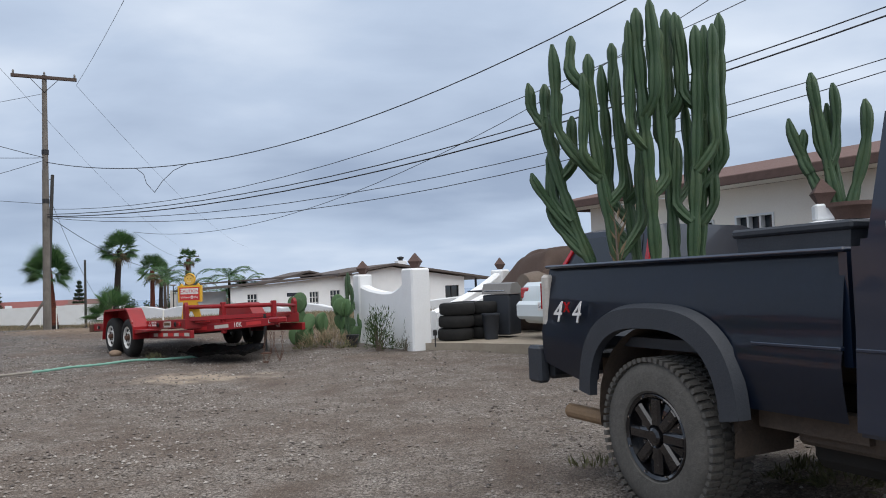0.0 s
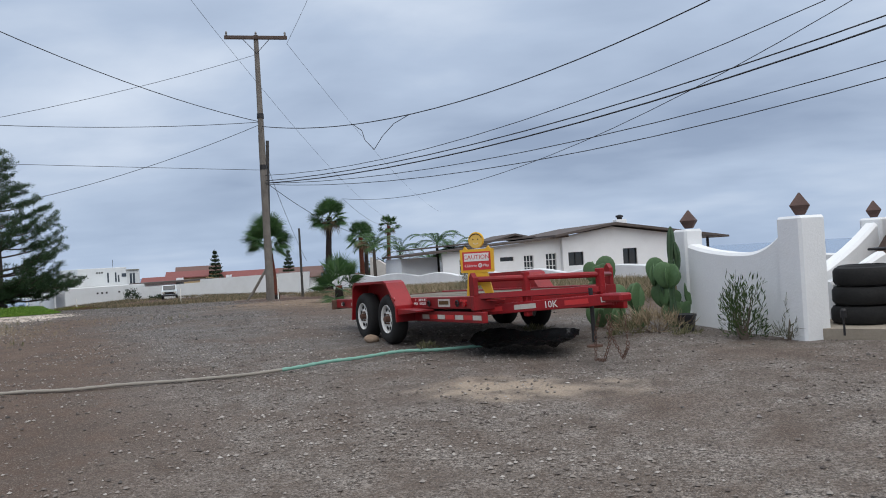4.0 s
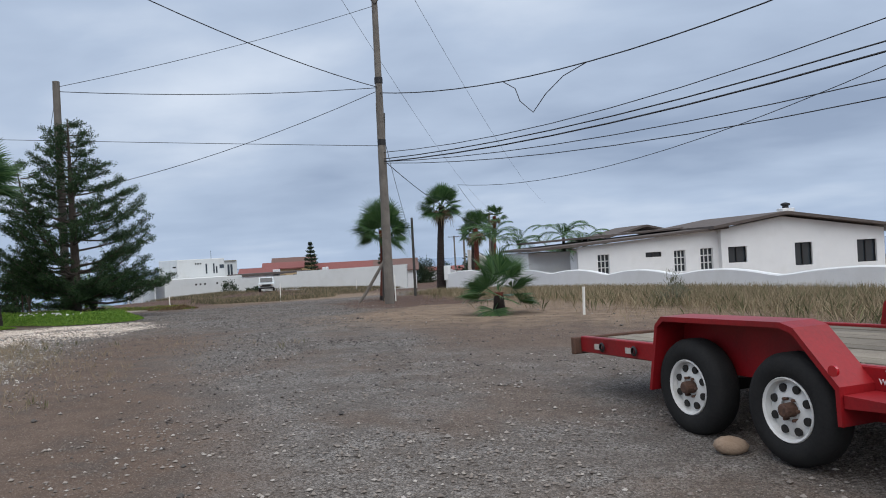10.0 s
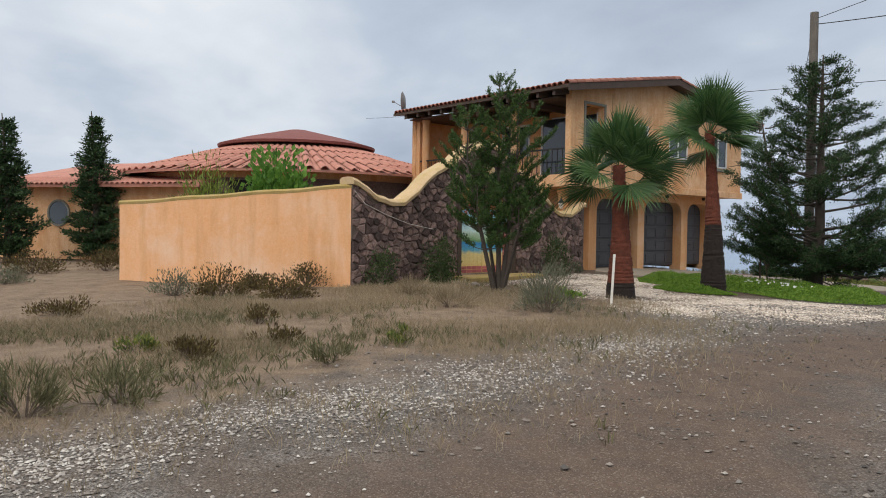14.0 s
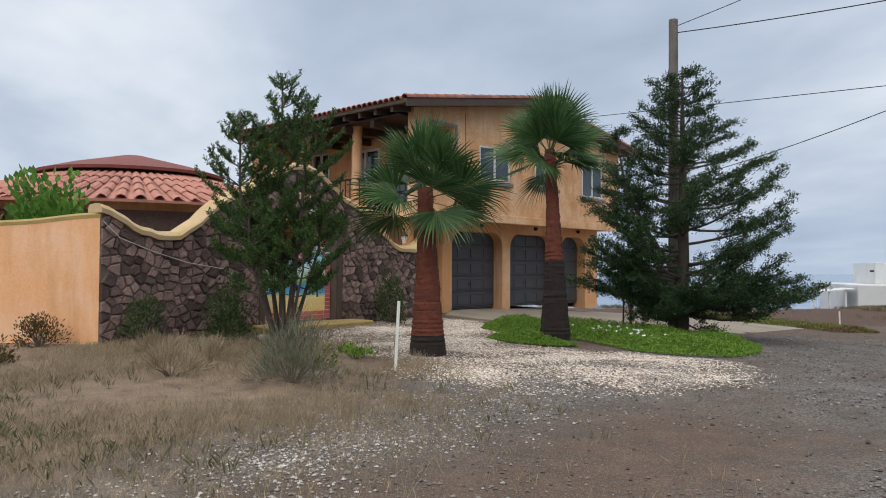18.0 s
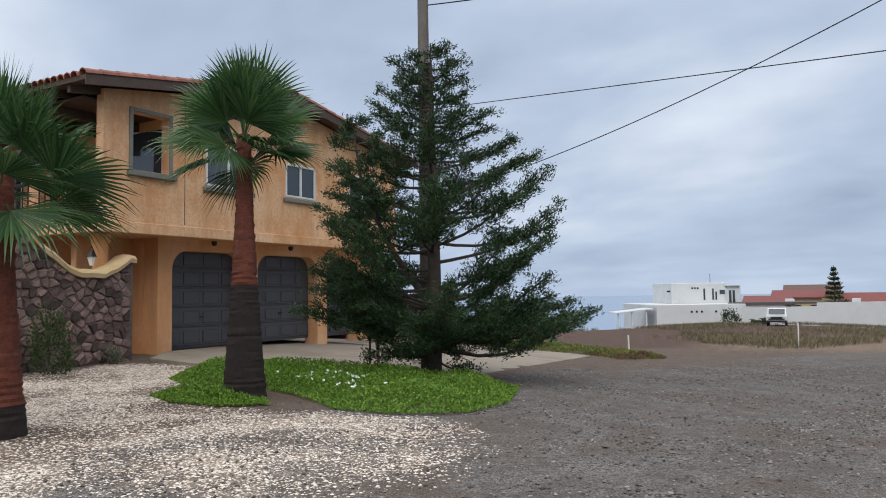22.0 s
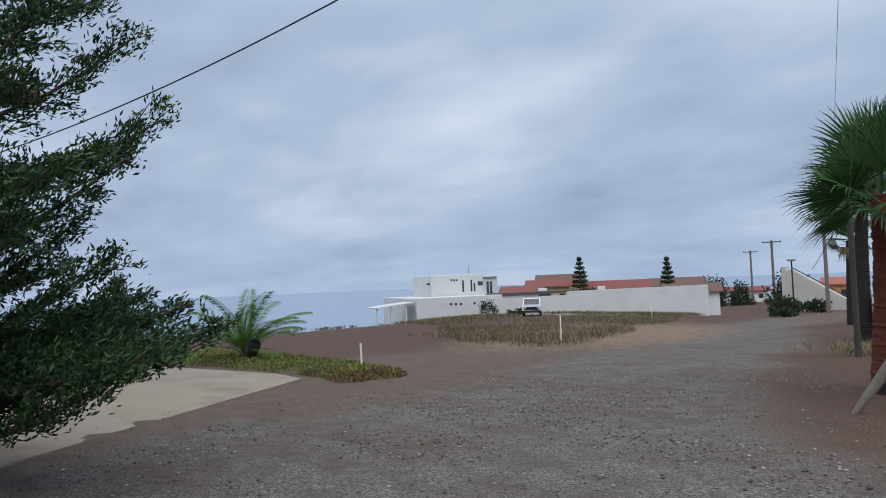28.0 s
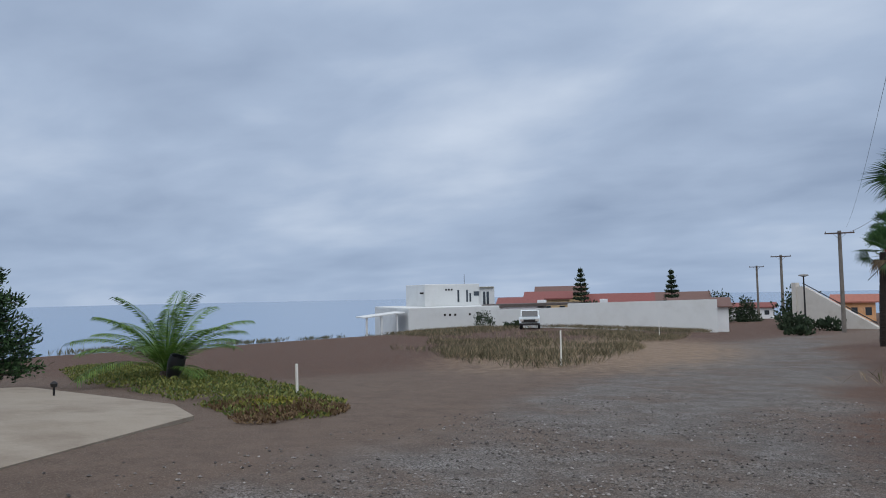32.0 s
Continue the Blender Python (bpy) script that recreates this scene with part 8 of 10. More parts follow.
for x in (0.0, 3.75):
    truck_wheel(x, -0.02, 0.27, -1)
    truck_wheel(x, 1.68, 1.97, 1)
tool = thing("bed_toolbox", pose(1.129, 3.948, -0.049, 0, 0, -64.5) @ Matrix.Scale(0.92, 4), "dark plastic toolbox across the pickup bed", "toolbox")
part("box_body", prismm([(0.56, 1.0), (1.12, 1.0), (1.16, 1.50), (0.52, 1.50)], 0.14, 1.80), M["truck_plastic"], tool)
part("lid", boxm(0.50, 1.18, 0.12, 1.82, 1.502, 1.545, 0.012), M["truck_plastic"], tool)


# ---- parked cars ----
def car_body(name, m, label, paint, sections, width, wheels, r, suv):
    """A car lofted from side sections (x, sill, belt, roof, roof half-width, belt half-width); rear at x = 0, forward +x, near side y = 0."""
    c = thing(name, m, label, "car")
    hw = width / 2
    bm = bmesh.new()
    rows = []
    for x, sill, belt, hb in sections:
        ring = [(-hb * 0.90, sill), (-hb, sill + 0.14), (-hb * 1.005, (sill + belt) / 2 + 0.05), (-hb * 0.965, belt - 0.03), (-hb * 0.90, belt), (hb * 0.90, belt), (hb * 0.965, belt - 0.03), (hb * 1.005, (sill + belt) / 2 + 0.05), (hb, sill + 0.14), (hb * 0.90, sill)]
        rows.append([bm.verts.new((x, hw + y, z)) for y, z in ring])
    for a, b in zip(rows, rows[1:]):
        for k in range(len(a)):
            bm.faces.new((a[k], a[(k + 1) % len(a)], b[(k + 1) % len(a)], b[k]))
    bm.faces.new(rows[0])
    bm.faces.new(rows[-1])
    bmesh.ops.recalc_face_normals(bm, faces=bm.faces)
    part("body", bm, paint, c, smooth=32)
    for x in wheels:
        for y0, y1, side in ((0.0, 0.2, -1), (width - 0.2, width, 1)):
            # near-black disc paints the shade around the tyre in its arch
            part("wheel_arch", lathem([(r + 0.045, y0 - 0.006 if side < 0 else y1 - 0.02), (r + 0.045, y0 + 0.02 if side < 0 else y1 + 0.006)], (x, 0, r + 0.01), "y", 22), M["dark"], c)
            wheel(c, x, y0 - 0.012 if side < 0 else y0 + 0.012, y1 - 0.012 if side < 0 else y1 + 0.012, r, r, r * 0.62, M["rubber"], M["chrome"], holes=5, lug=False, side=side)
    return c


def loft(name, rings, material, parent, label="", smooth=30):
    bm = bmesh.new()
    rows = [[bm.verts.new(p) for p in r] for r in rings]
    for a, b in zip(rows, rows[1:]):
        for k in range(len(a)):
            bm.faces.new((a[k], a[(k + 1) % len(a)], b[(k + 1) % len(a)], b[k]))
    bm.faces.new(rows[0])
    bm.faces.new(rows[-1])
    bmesh.ops.recalc_face_normals(bm, faces=bm.faces)
    return part(name, bm, material, parent, label, smooth)


def quad(name, pts, th, material, parent, label=""):
    """A thin pane through four points."""
    bm = bmesh.new()
    p = [Vector(q) for q in pts]
    n = (p[1] - p[0]).cross(p[2] - p[0]).normalized() * th
    a, b = [bm.verts.new(q) for q in p], [bm.verts.new(q + n) for q in p]
    bm.faces.new(a[::-1])
    bm.faces.new(b)
    for k in range(4):
        bm.faces.new((a[k], a[(k + 1) % 4], b[(k + 1) % 4], b[k]))
    bmesh.ops.recalc_face_normals(bm, faces=bm.faces)
    return part(name, bm, material, parent, label)


# both cars show their tails; local +x is forward
SEDAN = pose(1.45, 13.55, 0.14, 0, 0, 33) @ Matrix.Translation((0, -1.74, 0))
sedan = car_body("sedan_car", SEDAN, "white four-door sedan parked nose-in on the drive", M["car_white"],
    [(0.0, 0.36, 0.80, 0.70), (0.05, 0.30, 0.92, 0.80), (0.16, 0.26, 0.985, 0.85), (0.8, 0.24, 1.0, 0.865), (1.4, 0.24, 0.97, 0.87), (3.1, 0.24, 0.94, 0.87), (3.9, 0.26, 0.82, 0.84), (4.3, 0.34, 0.66, 0.70)], 1.74, (0.95, 3.5), 0.31, False)
rings = []
for x, z, hb in ((0.62, 0.985, 0.70), (1.35, 1.37, 0.54), (1.9, 1.44, 0.53), (2.4, 1.40, 0.55), (3.15, 0.95, 0.72)):
    rings.append([(x, 0.87 - hb, z), (x, 0.87 + hb, z), (x, 0.87 + 0.76, 0.96), (x, 0.87 - 0.76, 0.96)])
loft("cabin", rings, M["car_white"], sedan)
quad("rear_window", [(0.67, 0.24, 1.015), (1.30, 0.36, 1.345), (1.30, 1.38, 1.345), (0.67, 1.50, 1.015)], -0.012, M["car_glass"], sedan, "tinted rear window")
for y0, y1 in ((0.06, 0.30), (1.44, 1.68)):
    part("tail_light", boxm(0.012, 0.2, y0, y1, 0.70, 0.90, 0.03), M["red_lens"], sedan, "red tail light")
part("bumper", boxm(-0.10, 0.12, 0.03, 1.71, 0.34, 0.66, 0.06), M["car_white"], sedan)
pl = part("number_plate", boxm(-0.115, -0.10, 0.68, 1.06, 0.50, 0.64), M["sign_white"], sedan, "white number plate")
text_part("lettering", "5WMJ430", 0.085, Matrix.Translation((-0.117, 0.87, 0.57)) @ Matrix.Rotation(radians(-90), 4, "Z"), M["truck_blue"], sedan, 0.001)
part("badge", lathem([(0.045, -0.006), (0.045, 0.006)], (0.0, 0.87, 0.84), "x", 14), M["chrome"], sedan)
SUV = pose(1.72, 11.25, 0.13, 0, 0, 33) @ Matrix.Translation((0, -1.9, 0))
suv = car_body("suv_car", SUV, "dark navy estate SUV parked nose-in on the drive", M["suv_blue"],
    [(0.0, 0.46, 0.98, 0.78), (0.06, 0.40, 1.06, 0.90), (0.25, 0.36, 1.10, 0.94), (1.2, 0.34, 1.10, 0.95), (3.2, 0.34, 1.05, 0.95), (4.2, 0.38, 0.95, 0.92), (4.6, 0.48, 0.72, 0.78)], 1.9, (0.85, 3.7), 0.36, True)
rings = []
for x, z, hb in ((0.08, 1.08, 0.86), (0.42, 1.70, 0.68), (0.7, 1.75, 0.67), (2.4, 1.74, 0.67), (2.7, 1.66, 0.68), (3.5, 1.06, 0.86)):
    rings.append([(x, 0.95 - hb, z), (x, 0.95 + hb, z), (x, 0.95 + 0.9, 1.06), (x, 0.95 - 0.9, 1.06)])
loft("cabin", rings, M["suv_blue"], suv)
quad("rear_window", [(0.11, 0.26, 1.16), (0.36, 0.40, 1.62), (0.36, 1.50, 1.62), (0.11, 1.64, 1.16)], -0.02, M["car_glass"], suv, "dark rear window")
for e in (1, -1):
    yy = lambda v: v if e > 0 else 1.9 - v
    tl = quad("tail_light", [(-0.006, yy(0.15), 0.80), (-0.006, yy(0.29), 0.80), (0.062, yy(0.24), 1.09), (0.062, yy(0.08), 1.09)], -0.03 * e, M["red_lens"], suv, "tall red tail light")
    quad("upper_lens", [(0.075, yy(0.08), 1.10), (0.075, yy(0.15), 1.10), (0.40, yy(0.31), 1.66), (0.40, yy(0.26), 1.66)], -0.03 * e, M["red_lens"], tl)
part("bumper", boxm(-0.12, 0.12, 0.05, 1.85, 0.44, 0.74, 0.06), M["suv_blue"], suv)
part("bumper_step", boxm(-0.126, -0.06, 0.35, 1.55, 0.68, 0.72, 0.01), M["chrome"], suv)
part("trim_bar", boxm(-0.012, 0.05, 0.55, 1.35, 0.98, 1.015, 0.008), M["chrome"], suv)
part("number_plate", boxm(-0.016, 0.03, 0.76, 1.14, 0.82, 0.95), M["sign_white"], suv, "white number plate")
text_part("lettering", "6BGC043", 0.08, Matrix.Translation((-0.018, 0.95, 0.885)) @ Matrix.Rotation(radians(-90), 4, "Z"), M["truck_blue"], suv, 0.001)

# ---- yard by the cars: drive, white walls, tyres, grill ----
drive = prismm([(-0.35, 13.2), (0.4, 12.9), (2.2, 11.6), (4.2, 9.2), (9.5, 12.0), (6.0, 19.5), (1.2, 18.2)], -0.1, 0.14, "z")
tagged(part("pavement", drive, M["concrete"]), "grey concrete parking slab beside the house", "driveway", kind="structure")


def wavy_wall(name, a, b, tops, th, label, pillars=()):
    ang = math.degrees(math.atan2(b[1] - a[1], b[0] - a[0]))
    L_ = math.hypot(b[0] - a[0], b[1] - a[1])
    w = thing(name, pose(a[0], a[1], 0, 0, 0, ang), label, "wall", kind="structure")
    n = 24
    us = np.linspace(0, 1, n)
    zt = np.interp(us, [t[0] for t in tops], [t[1] for t in tops])
    k = np.ones(5) / 5
    zt = np.convolve(np.pad(zt, 2, mode="edge"), k, "valid")
    bm = bmesh.new()
    rows = []
    for u, z in zip(us, zt):
        g = min(gzf(a[0], a[1]), gzf(b[0], b[1])) - 0.3
        rows.append([bm.verts.new((u * L_, y, zz)) for y, zz in ((-th / 2, g), (-th / 2, z - 0.04), (-th / 2 + 0.04, z), (th / 2 - 0.04, z), (th / 2, z - 0.04), (th / 2, g))])
    for p, q in zip(rows, rows[1:]):
        for i in range(6):
            bm.faces.new((p[i], q[i], q[(i + 1) % 6], p[(i + 1) % 6]))
    bm.faces.new(rows[0])
    bm.faces.new(rows[-1])
    bmesh.ops.recalc_face_normals(bm, faces=bm.faces)
    part("wall_body", bm, M["white_paint"], w, smooth=30)
    for u, z, r in pillars:
        part("pillar", boxm(u * L_ - r, u * L_ + r, -r, r, -0.25, z, 0.03), M["white_paint"], w)
    return w


wavy_wall("wall_white", (-1.48, 15.1), (-0.28, 13.15), [(0, 1.22), (0.2, 1.10), (0.5, 1.03), (0.70, 1.06), (0.82, 1.22), (0.92, 1.40), (1.0, 1.42)], 0.24, "swooping white stucco garden wall", ((0.0, 1.40, 0.15), (0.93, 1.45, 0.19)))
wavy_wall("wall_white_far", (-0.1, 14.6), (1.42, 16.7), [(0, 0.62), (0.3, 0.80), (0.6, 1.02), (0.85, 1.25), (1.0, 1.42)], 0.2, "curved low white garden wall", ((1.0, 1.42, 0.16),))
wavy_wall("wall_white_low", (0.1, 14.2), (1.0, 15.1), [(0, 0.60), (0.5, 0.75), (1.0, 0.95)], 0.16, "short white garden wall")
for i, (x, y, z) in enumerate(((-1.46, 15.05, 1.41), (-0.36, 13.28, 1.46), (1.42, 16.7, 1.43), (4.02, 7.70, 1.84))):
    f = thing("wall_finial", pose(x, y, z, 0, 0, 30), "brown diamond-shaped pyramid finial on a white pillar", "finial", "wall finials")
    part("diamond", lathem([(0.07, 0.0), (0.15, 0.11), (0.012, 0.26)], n=4), M["pot_clay"], f)
pil = thing("planter_pillar", pose(4.15, 7.62, 0.0, 0, 0, -15), "white stucco pillar behind the pickup", "pillar")
part("pillar_body", boxm(-0.3, 0.45, -0.2, 0.2, -0.2, 1.66, 0.03), M["white_paint"], pil)
part("pillar_top", boxm(-0.25, -0.06, -0.1, 0.1, 1.662, 1.835, 0.02), M["white_paint"], pil)
pt = thing("cactus_pot", pose(4.27, 7.60, 1.665), "low brown clay pot with small columnar cactus", "potted cactus")
part("pot", lathem([(0.22, 0.0), (0.28, 0.12), (0.30, 0.13), (0.30, 0.17), (0.25, 0.17), (0.22, 0.1)], n=20), M["pot_clay"], pt, smooth=40)
tyre_me = None
for sx, sy, n in ((0.32, 13.62, 3), (0.78, 13.95, 3), (0.5, 14.2, 3)):
    for k in range(n):
        ty = thing("stacked_tyre", pose(sx + 0.02 * k, sy, 0.14 + 0.225 * k, 0, 0, 40 * k), "worn black tyre lying in a stack on the slab", "tyre", "stacked tyres")
        if tyre_me is None:
            tyre_me = part("casing", lathem([(0.20, 0.02), (0.24, 0.0), (0.30, 0.012), (0.325, 0.05), (0.325, 0.17), (0.30, 0.21), (0.24, 0.222), (0.20, 0.2), (0.22, 0.11)], n=30, close=True), M["rubber"], ty, smooth=40).data
        else:
            link_mesh("casing", tyre_me, None, ty)
gr = thing("gas_grill", pose(1.2, 13.98, 0.14, 0, 0, -35), "grey gas grill cabinet with side shelf", "grill")
part("cabinet", boxm(-0.28, 0.28, -0.22, 0.22, 0.05, 0.78, 0.02), M["truck_plastic"], gr)
part("lid", prismm([(-0.22, 0.79), (0.22, 0.79), (0.20, 0.92), (0.08, 1.0), (-0.14, 0.98)], -0.3, 0.3, "x"), M["insulator"], gr)
part("shelf", boxm(-0.62, -0.3, -0.2, 0.2, 0.84, 0.87, 0.008), M["black_metal"], gr)
part("handle", tubem([(-0.22, -0.26, 0.85), (0.22, -0.26, 0.85)], 0.012, 6), M["chrome"], gr)
bn = thing("waste_bin", pose(0.95, 13.5, 0.14), "small dark ribbed waste bin", "bin")
part("bin_body", lathem([(0.12, 0.0), (0.155, 0.42), (0.165, 0.43), (0.165, 0.46), (0.145, 0.45)], n=18), M["truck_plastic"], bn, smooth=40)
lt = thing("path_light", pose(-0.05, 12.95, 0.08), "small black path light in the gravel", "path light")
part("stem", tubem([(0, 0, 0), (0, 0, 0.22)], 0.012, 6), M["black_metal"], lt)
part("head", lathem([(0.035, 0.2), (0.035, 0.28), (0.02, 0.3)], n=10), M["black_metal"], lt)
cov = thing("covered_machine", pose(2.75, 16.0, 0.14, 0, 0, 25), "brown tarpaulin draped over a stored machine", "tarpaulin cover")
bm = bmesh.new()
gw, gd = 26, 14
G = [[None] * (gd + 1) for _ in range(gw + 1)]
for i in range(gw + 1):
    for j in range(gd + 1):
        u, v = i / gw * 2 - 1, j / gd * 2 - 1
        ed = max(abs(u) ** 9, abs(v) ** 8)
        top = 1.70 - 0.22 * max(0, -u - 0.2)
        z = top * (1 - 0.75 * ed) + 0.05 * noise.noise((u * 4, v * 3, 5)) + 0.02 * math.sin(14 * u + 3 * v)
        G[i][j] = bm.verts.new((u * (1.05 + (0.5 if u < 0 else 0.1) * ed), v * (0.72 + 0.2 * ed), max(0.25, z)))
for i in range(gw):
    for j in range(gd):
        bm.faces.new((G[i][j], G[i + 1][j], G[i + 1][j + 1], G[i][j + 1]))
bmesh.ops.solidify(bm, geom=bm.faces[:], thickness=0.01)
part("sheet", bm, M["tarp_brown"], cov, smooth=50)
part("crate", boxm(-1.0, 1.0, -0.6, 0.6, 0.0, 0.9, 0.02), M["wood_dark"], cov)
part("grey_hood", lathem([(0.05, -0.35), (0.3, -0.3), (0.36, 0.0), (0.3, 0.3), (0.05, 0.35)], (-1.1, -0.55, 0.85), "x", 18), M["bark_pale"], cov, "tan rounded hood", smooth=40)

# ---- cream house behind the cars ----
h3 = thing("house", pose(2.85, 17.1, 0.14, 0, 0, -57.3), "low cream house with dark brown fascia and small white windows", "house")
cream = mat("cream_stucco", (0.70, 0.64, 0.57), (0.76, 0.71, 0.64), 0.9, scale=1.3, fine=30, bump=0.25)
wins = [(3.35, 3.75, 1.75, 2.02), (4.25, 5.0, 1.75, 2.05), (6.1, 6.6, 1.75, 2.05), (8.4, 9.2, 1.4, 2.05)]
wall_with_holes("wall", 0.5, 13.0, -0.2, 2.58, 0.5, 0.75, wins, cream, h3)
part("side_wall", boxm(0.5, 0.75, 0.75, 8.0, -0.2, 2.58), cream, h3)
for a, b, c, d in wins:
    w = part("window", boxm(a - 0.02, b + 0.02, 0.62, 0.65, c - 0.02, d + 0.02), M["glass"], h3)
    bm = bmesh.new()
    n = 2 if b - a < 0.6 else 3
    for k in range(n + 1):
        x = a + (b - a) * k / n
        box(bm, x - 0.02, x + 0.02, 0.48, 0.60, c, d)
    for z in (c, d):
        box(bm, a - 0.02, b + 0.02, 0.475, 0.60, z - 0.02, z + 0.02)
    part("window_frame", bm, M["win_white"], w, "white window frame")
part("fascia", boxm(-0.1, 13.6, -0.12, -0.07, 2.58, 2.74, 0.01), M["pot_clay"], h3, "dark brown fascia board")
part("fascia", boxm(-0.15, -0.1, -0.12, 8.5, 2.58, 2.74, 0.01), M["pot_clay"], h3)
part("roof", prismm([(-0.1, 2.745), (4.2, 3.6), (8.5, 2.745), (8.5, 2.70), (4.2, 3.5), (-0.1, 2.68)], -0.2, 13.7, "x"), M["roof_brown"], h3)
part("soffit", boxm(-0.08, 13.5, -0.06, 0.5, 2.585, 2.62), cream, h3)
la = thing("wall_lantern", pose(3.1, 17.35, 1.85, 0, 0, -57.3), "black wall lantern on the cream house corner", "lamp")
part("lantern", lathem([(0.04, -0.12), (0.08, 0.02), (0.02, 0.1)], (0.45, 0.25, 0.15), n=6), M["black_metal"], la)
part("arm", tubem([(0.45, 0.42, 0.1), (0.45, 0.3, 0.3), (0.45, 0.25, 0.25)], 0.012, 6), M["black_metal"], la)


# ---- cacti ----
def ribbed(bm, pts, radii, ribs=5):
    pts = [Vector(p) for p in pts]
    n = ribs * 4
    rings = []
    for i, p in enumerate(pts):
        d = (pts[min(i + 1, len(pts) - 1)] - pts[max(i - 1, 0)]).normalized()
        u = Vector((1, 0.2, 0))
        u = (u - d * u.dot(d)).normalized()
        v = d.cross(u)
        rings.append([bm.verts.new(p + radii[i] * (0.70 + 0.40 * abs(math.cos(ribs * math.pi * k / n)) ** 0.9) * (math.cos(2 * math.pi * k / n) * u + math.sin(2 * math.pi * k / n) * v)) for k in range(n)])
    for a, b in zip(rings, rings[1:]):
        for k in range(n):
            bm.faces.new((a[k], a[(k + 1) % n], b[(k + 1) % n], b[k]))
    bm.faces.new(rings[0][::-1])
    bm.faces.new(rings[-1])


def jointed(pts, r, rng, tip=0.22):
    """Radii along a stem: pinched at its joints, rounded at its end."""
    s, out = 0.0, []
    joint, off = rng.uniform(0.42, 0.62), rng.uniform(0, 0.3)
    total = sum((b - a).length for a, b in zip(pts, pts[1:]))
    for i, p in enumerate(pts):
        s += (p - pts[i - 1]).length if i else 0.0
        k = ((s + off) % joint) / joint
        w = 0.70 + 0.38 * math.sin(math.pi * k) ** 0.6
        left = (total - s) / tip
        if left < 1:
            w *= 0.30 + 0.70 * math.sqrt(max(0.0, 1 - (1 - left) ** 2))
        out.append(r * w)
    return out


def rising(base, out, z_top, rng, turn=0.45, n=None):
    """A stem that leaves sideways by the vector out, then rises to z_top."""
    base, out = Vector(base), Vector((out[0], out[1], 0))
    h = z_top - base.z
    n = n or max(7, int(h / 0.075))
    ph = rng.uniform(0, 6)
    pts = []
    for i in range(n + 1):
        f = i / n
        u = min(1.0, f * h / turn)
        side = 1 - (1 - u) ** 1.4
        pts.append(base + out * side + Vector((0.018 * math.sin(ph + f * 5), 0.018 * math.cos(ph + f * 4), h * f)))
    return pts


def candelabra(name, m, label, stems, seed, r=0.085, arm_r=(0.8, 1.0)):
    """stems: foot u, v; lean u, v; height; then arms as (height of the fork, out u, out v, top)."""
    c = thing(name, m, label, "cactus")
    rng = random.Random(seed)
    for (u, v), (lu, lv), top, arms in stems:
        pts = rising((u, v, 0), (lu, lv), top, rng, top * 0.9)
        bm = bmesh.new()
        ribbed(bm, pts, jointed(pts, r, rng))
        st_ = part("stem", bm, M["cactus"], c, "ribbed green stem", smooth=50)
        for z, ou, ov, zt in arms:
            b = pts[min(len(pts) - 1, int(z / top * len(pts)))]
            p2 = rising(b, (ou, ov), zt, rng, max(0.22, abs(ou) * 1.5))
            bm = bmesh.new()
            ribbed(bm, p2, jointed(p2, r * rng.uniform(*arm_r), rng))
            part("arm", bm, M["cactus"], st_, smooth=50)
    return c


CACTUS = pose(2.48, 8.6, -0.06, 0, 0, -15.2) @ Matrix.Diagonal((1, 1, 0.965, 1))
candelabra("candelabra_cactus", CACTUS, "tall candelabra cactus with many ribbed green stems", [
    ((-0.10, 0.0), (-1.05, 0.1), 3.72, [(1.55, -0.44, 0.1, 2.85), (1.75, -0.54, 0.0, 2.60), (2.0, -0.22, 0.1, 3.05), (2.5, 0.18, 0.1, 3.3), (3.15, -0.20, 0.0, 3.75), (3.2, 0.14, 0.1, 3.65)]),
    ((-0.04, -0.1), (-0.58, -0.1), 3.95, [(2.4, -0.50, 0.0, 4.12), (3.5, -0.20, 0.0, 4.2), (2.1, 0.18, 0.2, 3.8), (2.5, -0.16, -0.1, 3.7), (1.55, 0.30, 0.2, 3.0)]),
    ((0.05, 0.1), (-0.40, 0.2), 4.20, [(1.95, -0.26, 0.1, 3.95), (2.2, 0.20, -0.1, 4.1), (3.0, 0.14, 0.15, 4.3), (1.6, -0.30, 0.2, 2.4)]),
    ((0.12, -0.12), (-0.16, -0.15), 4.40, [(2.2, 0.16, 0.1, 4.2), (2.7, -0.16, -0.1, 4.25), (3.1, 0.12, -0.1, 4.45)]),
    ((0.25, 0.05), (0.04, 0.1), 4.50, [(2.1, 0.20, 0.2, 4.2), (2.8, -0.14, 0.1, 4.35), (3.1, 0.13, -0.1, 4.4)]),
    ((0.36, -0.05), (0.22, 0.0), 4.20, [(1.9, -0.16, 0.1, 2.9), (2.5, 0.24, 0.0, 4.2), (3.2, -0.14, 0.05, 4.35)]),
    ((0.42, 0.2), (0.30, 0.25), 4.35, [(1.85, 0.18, 0.0, 3.2), (2.3, 0.27, 0.0, 4.45), (3.1, 0.14, 0.0, 4.3)]),
], 3, 0.068, (0.75, 0.98))
candelabra("small_cactus", pose(4.22, 7.63, 1.80, 0, 0, -25), "small columnar cactus in a clay pot", [
    ((-0.05, 0.0), (-0.20, 0.0), 1.42, [(0.45, -0.08, 0.03, 1.25), (0.4, 0.08, 0.05, 1.30)]),
    ((-0.12, 0.02), (-0.36, 0.05), 0.98, [(0.4, -0.06, 0.0, 0.85)]),
    ((0.06, 0.0), (0.17, 0.0), 1.08, []),
    ((-0.02, 0.08), (-0.10, 0.10), 1.12, [])], 6, 0.056)
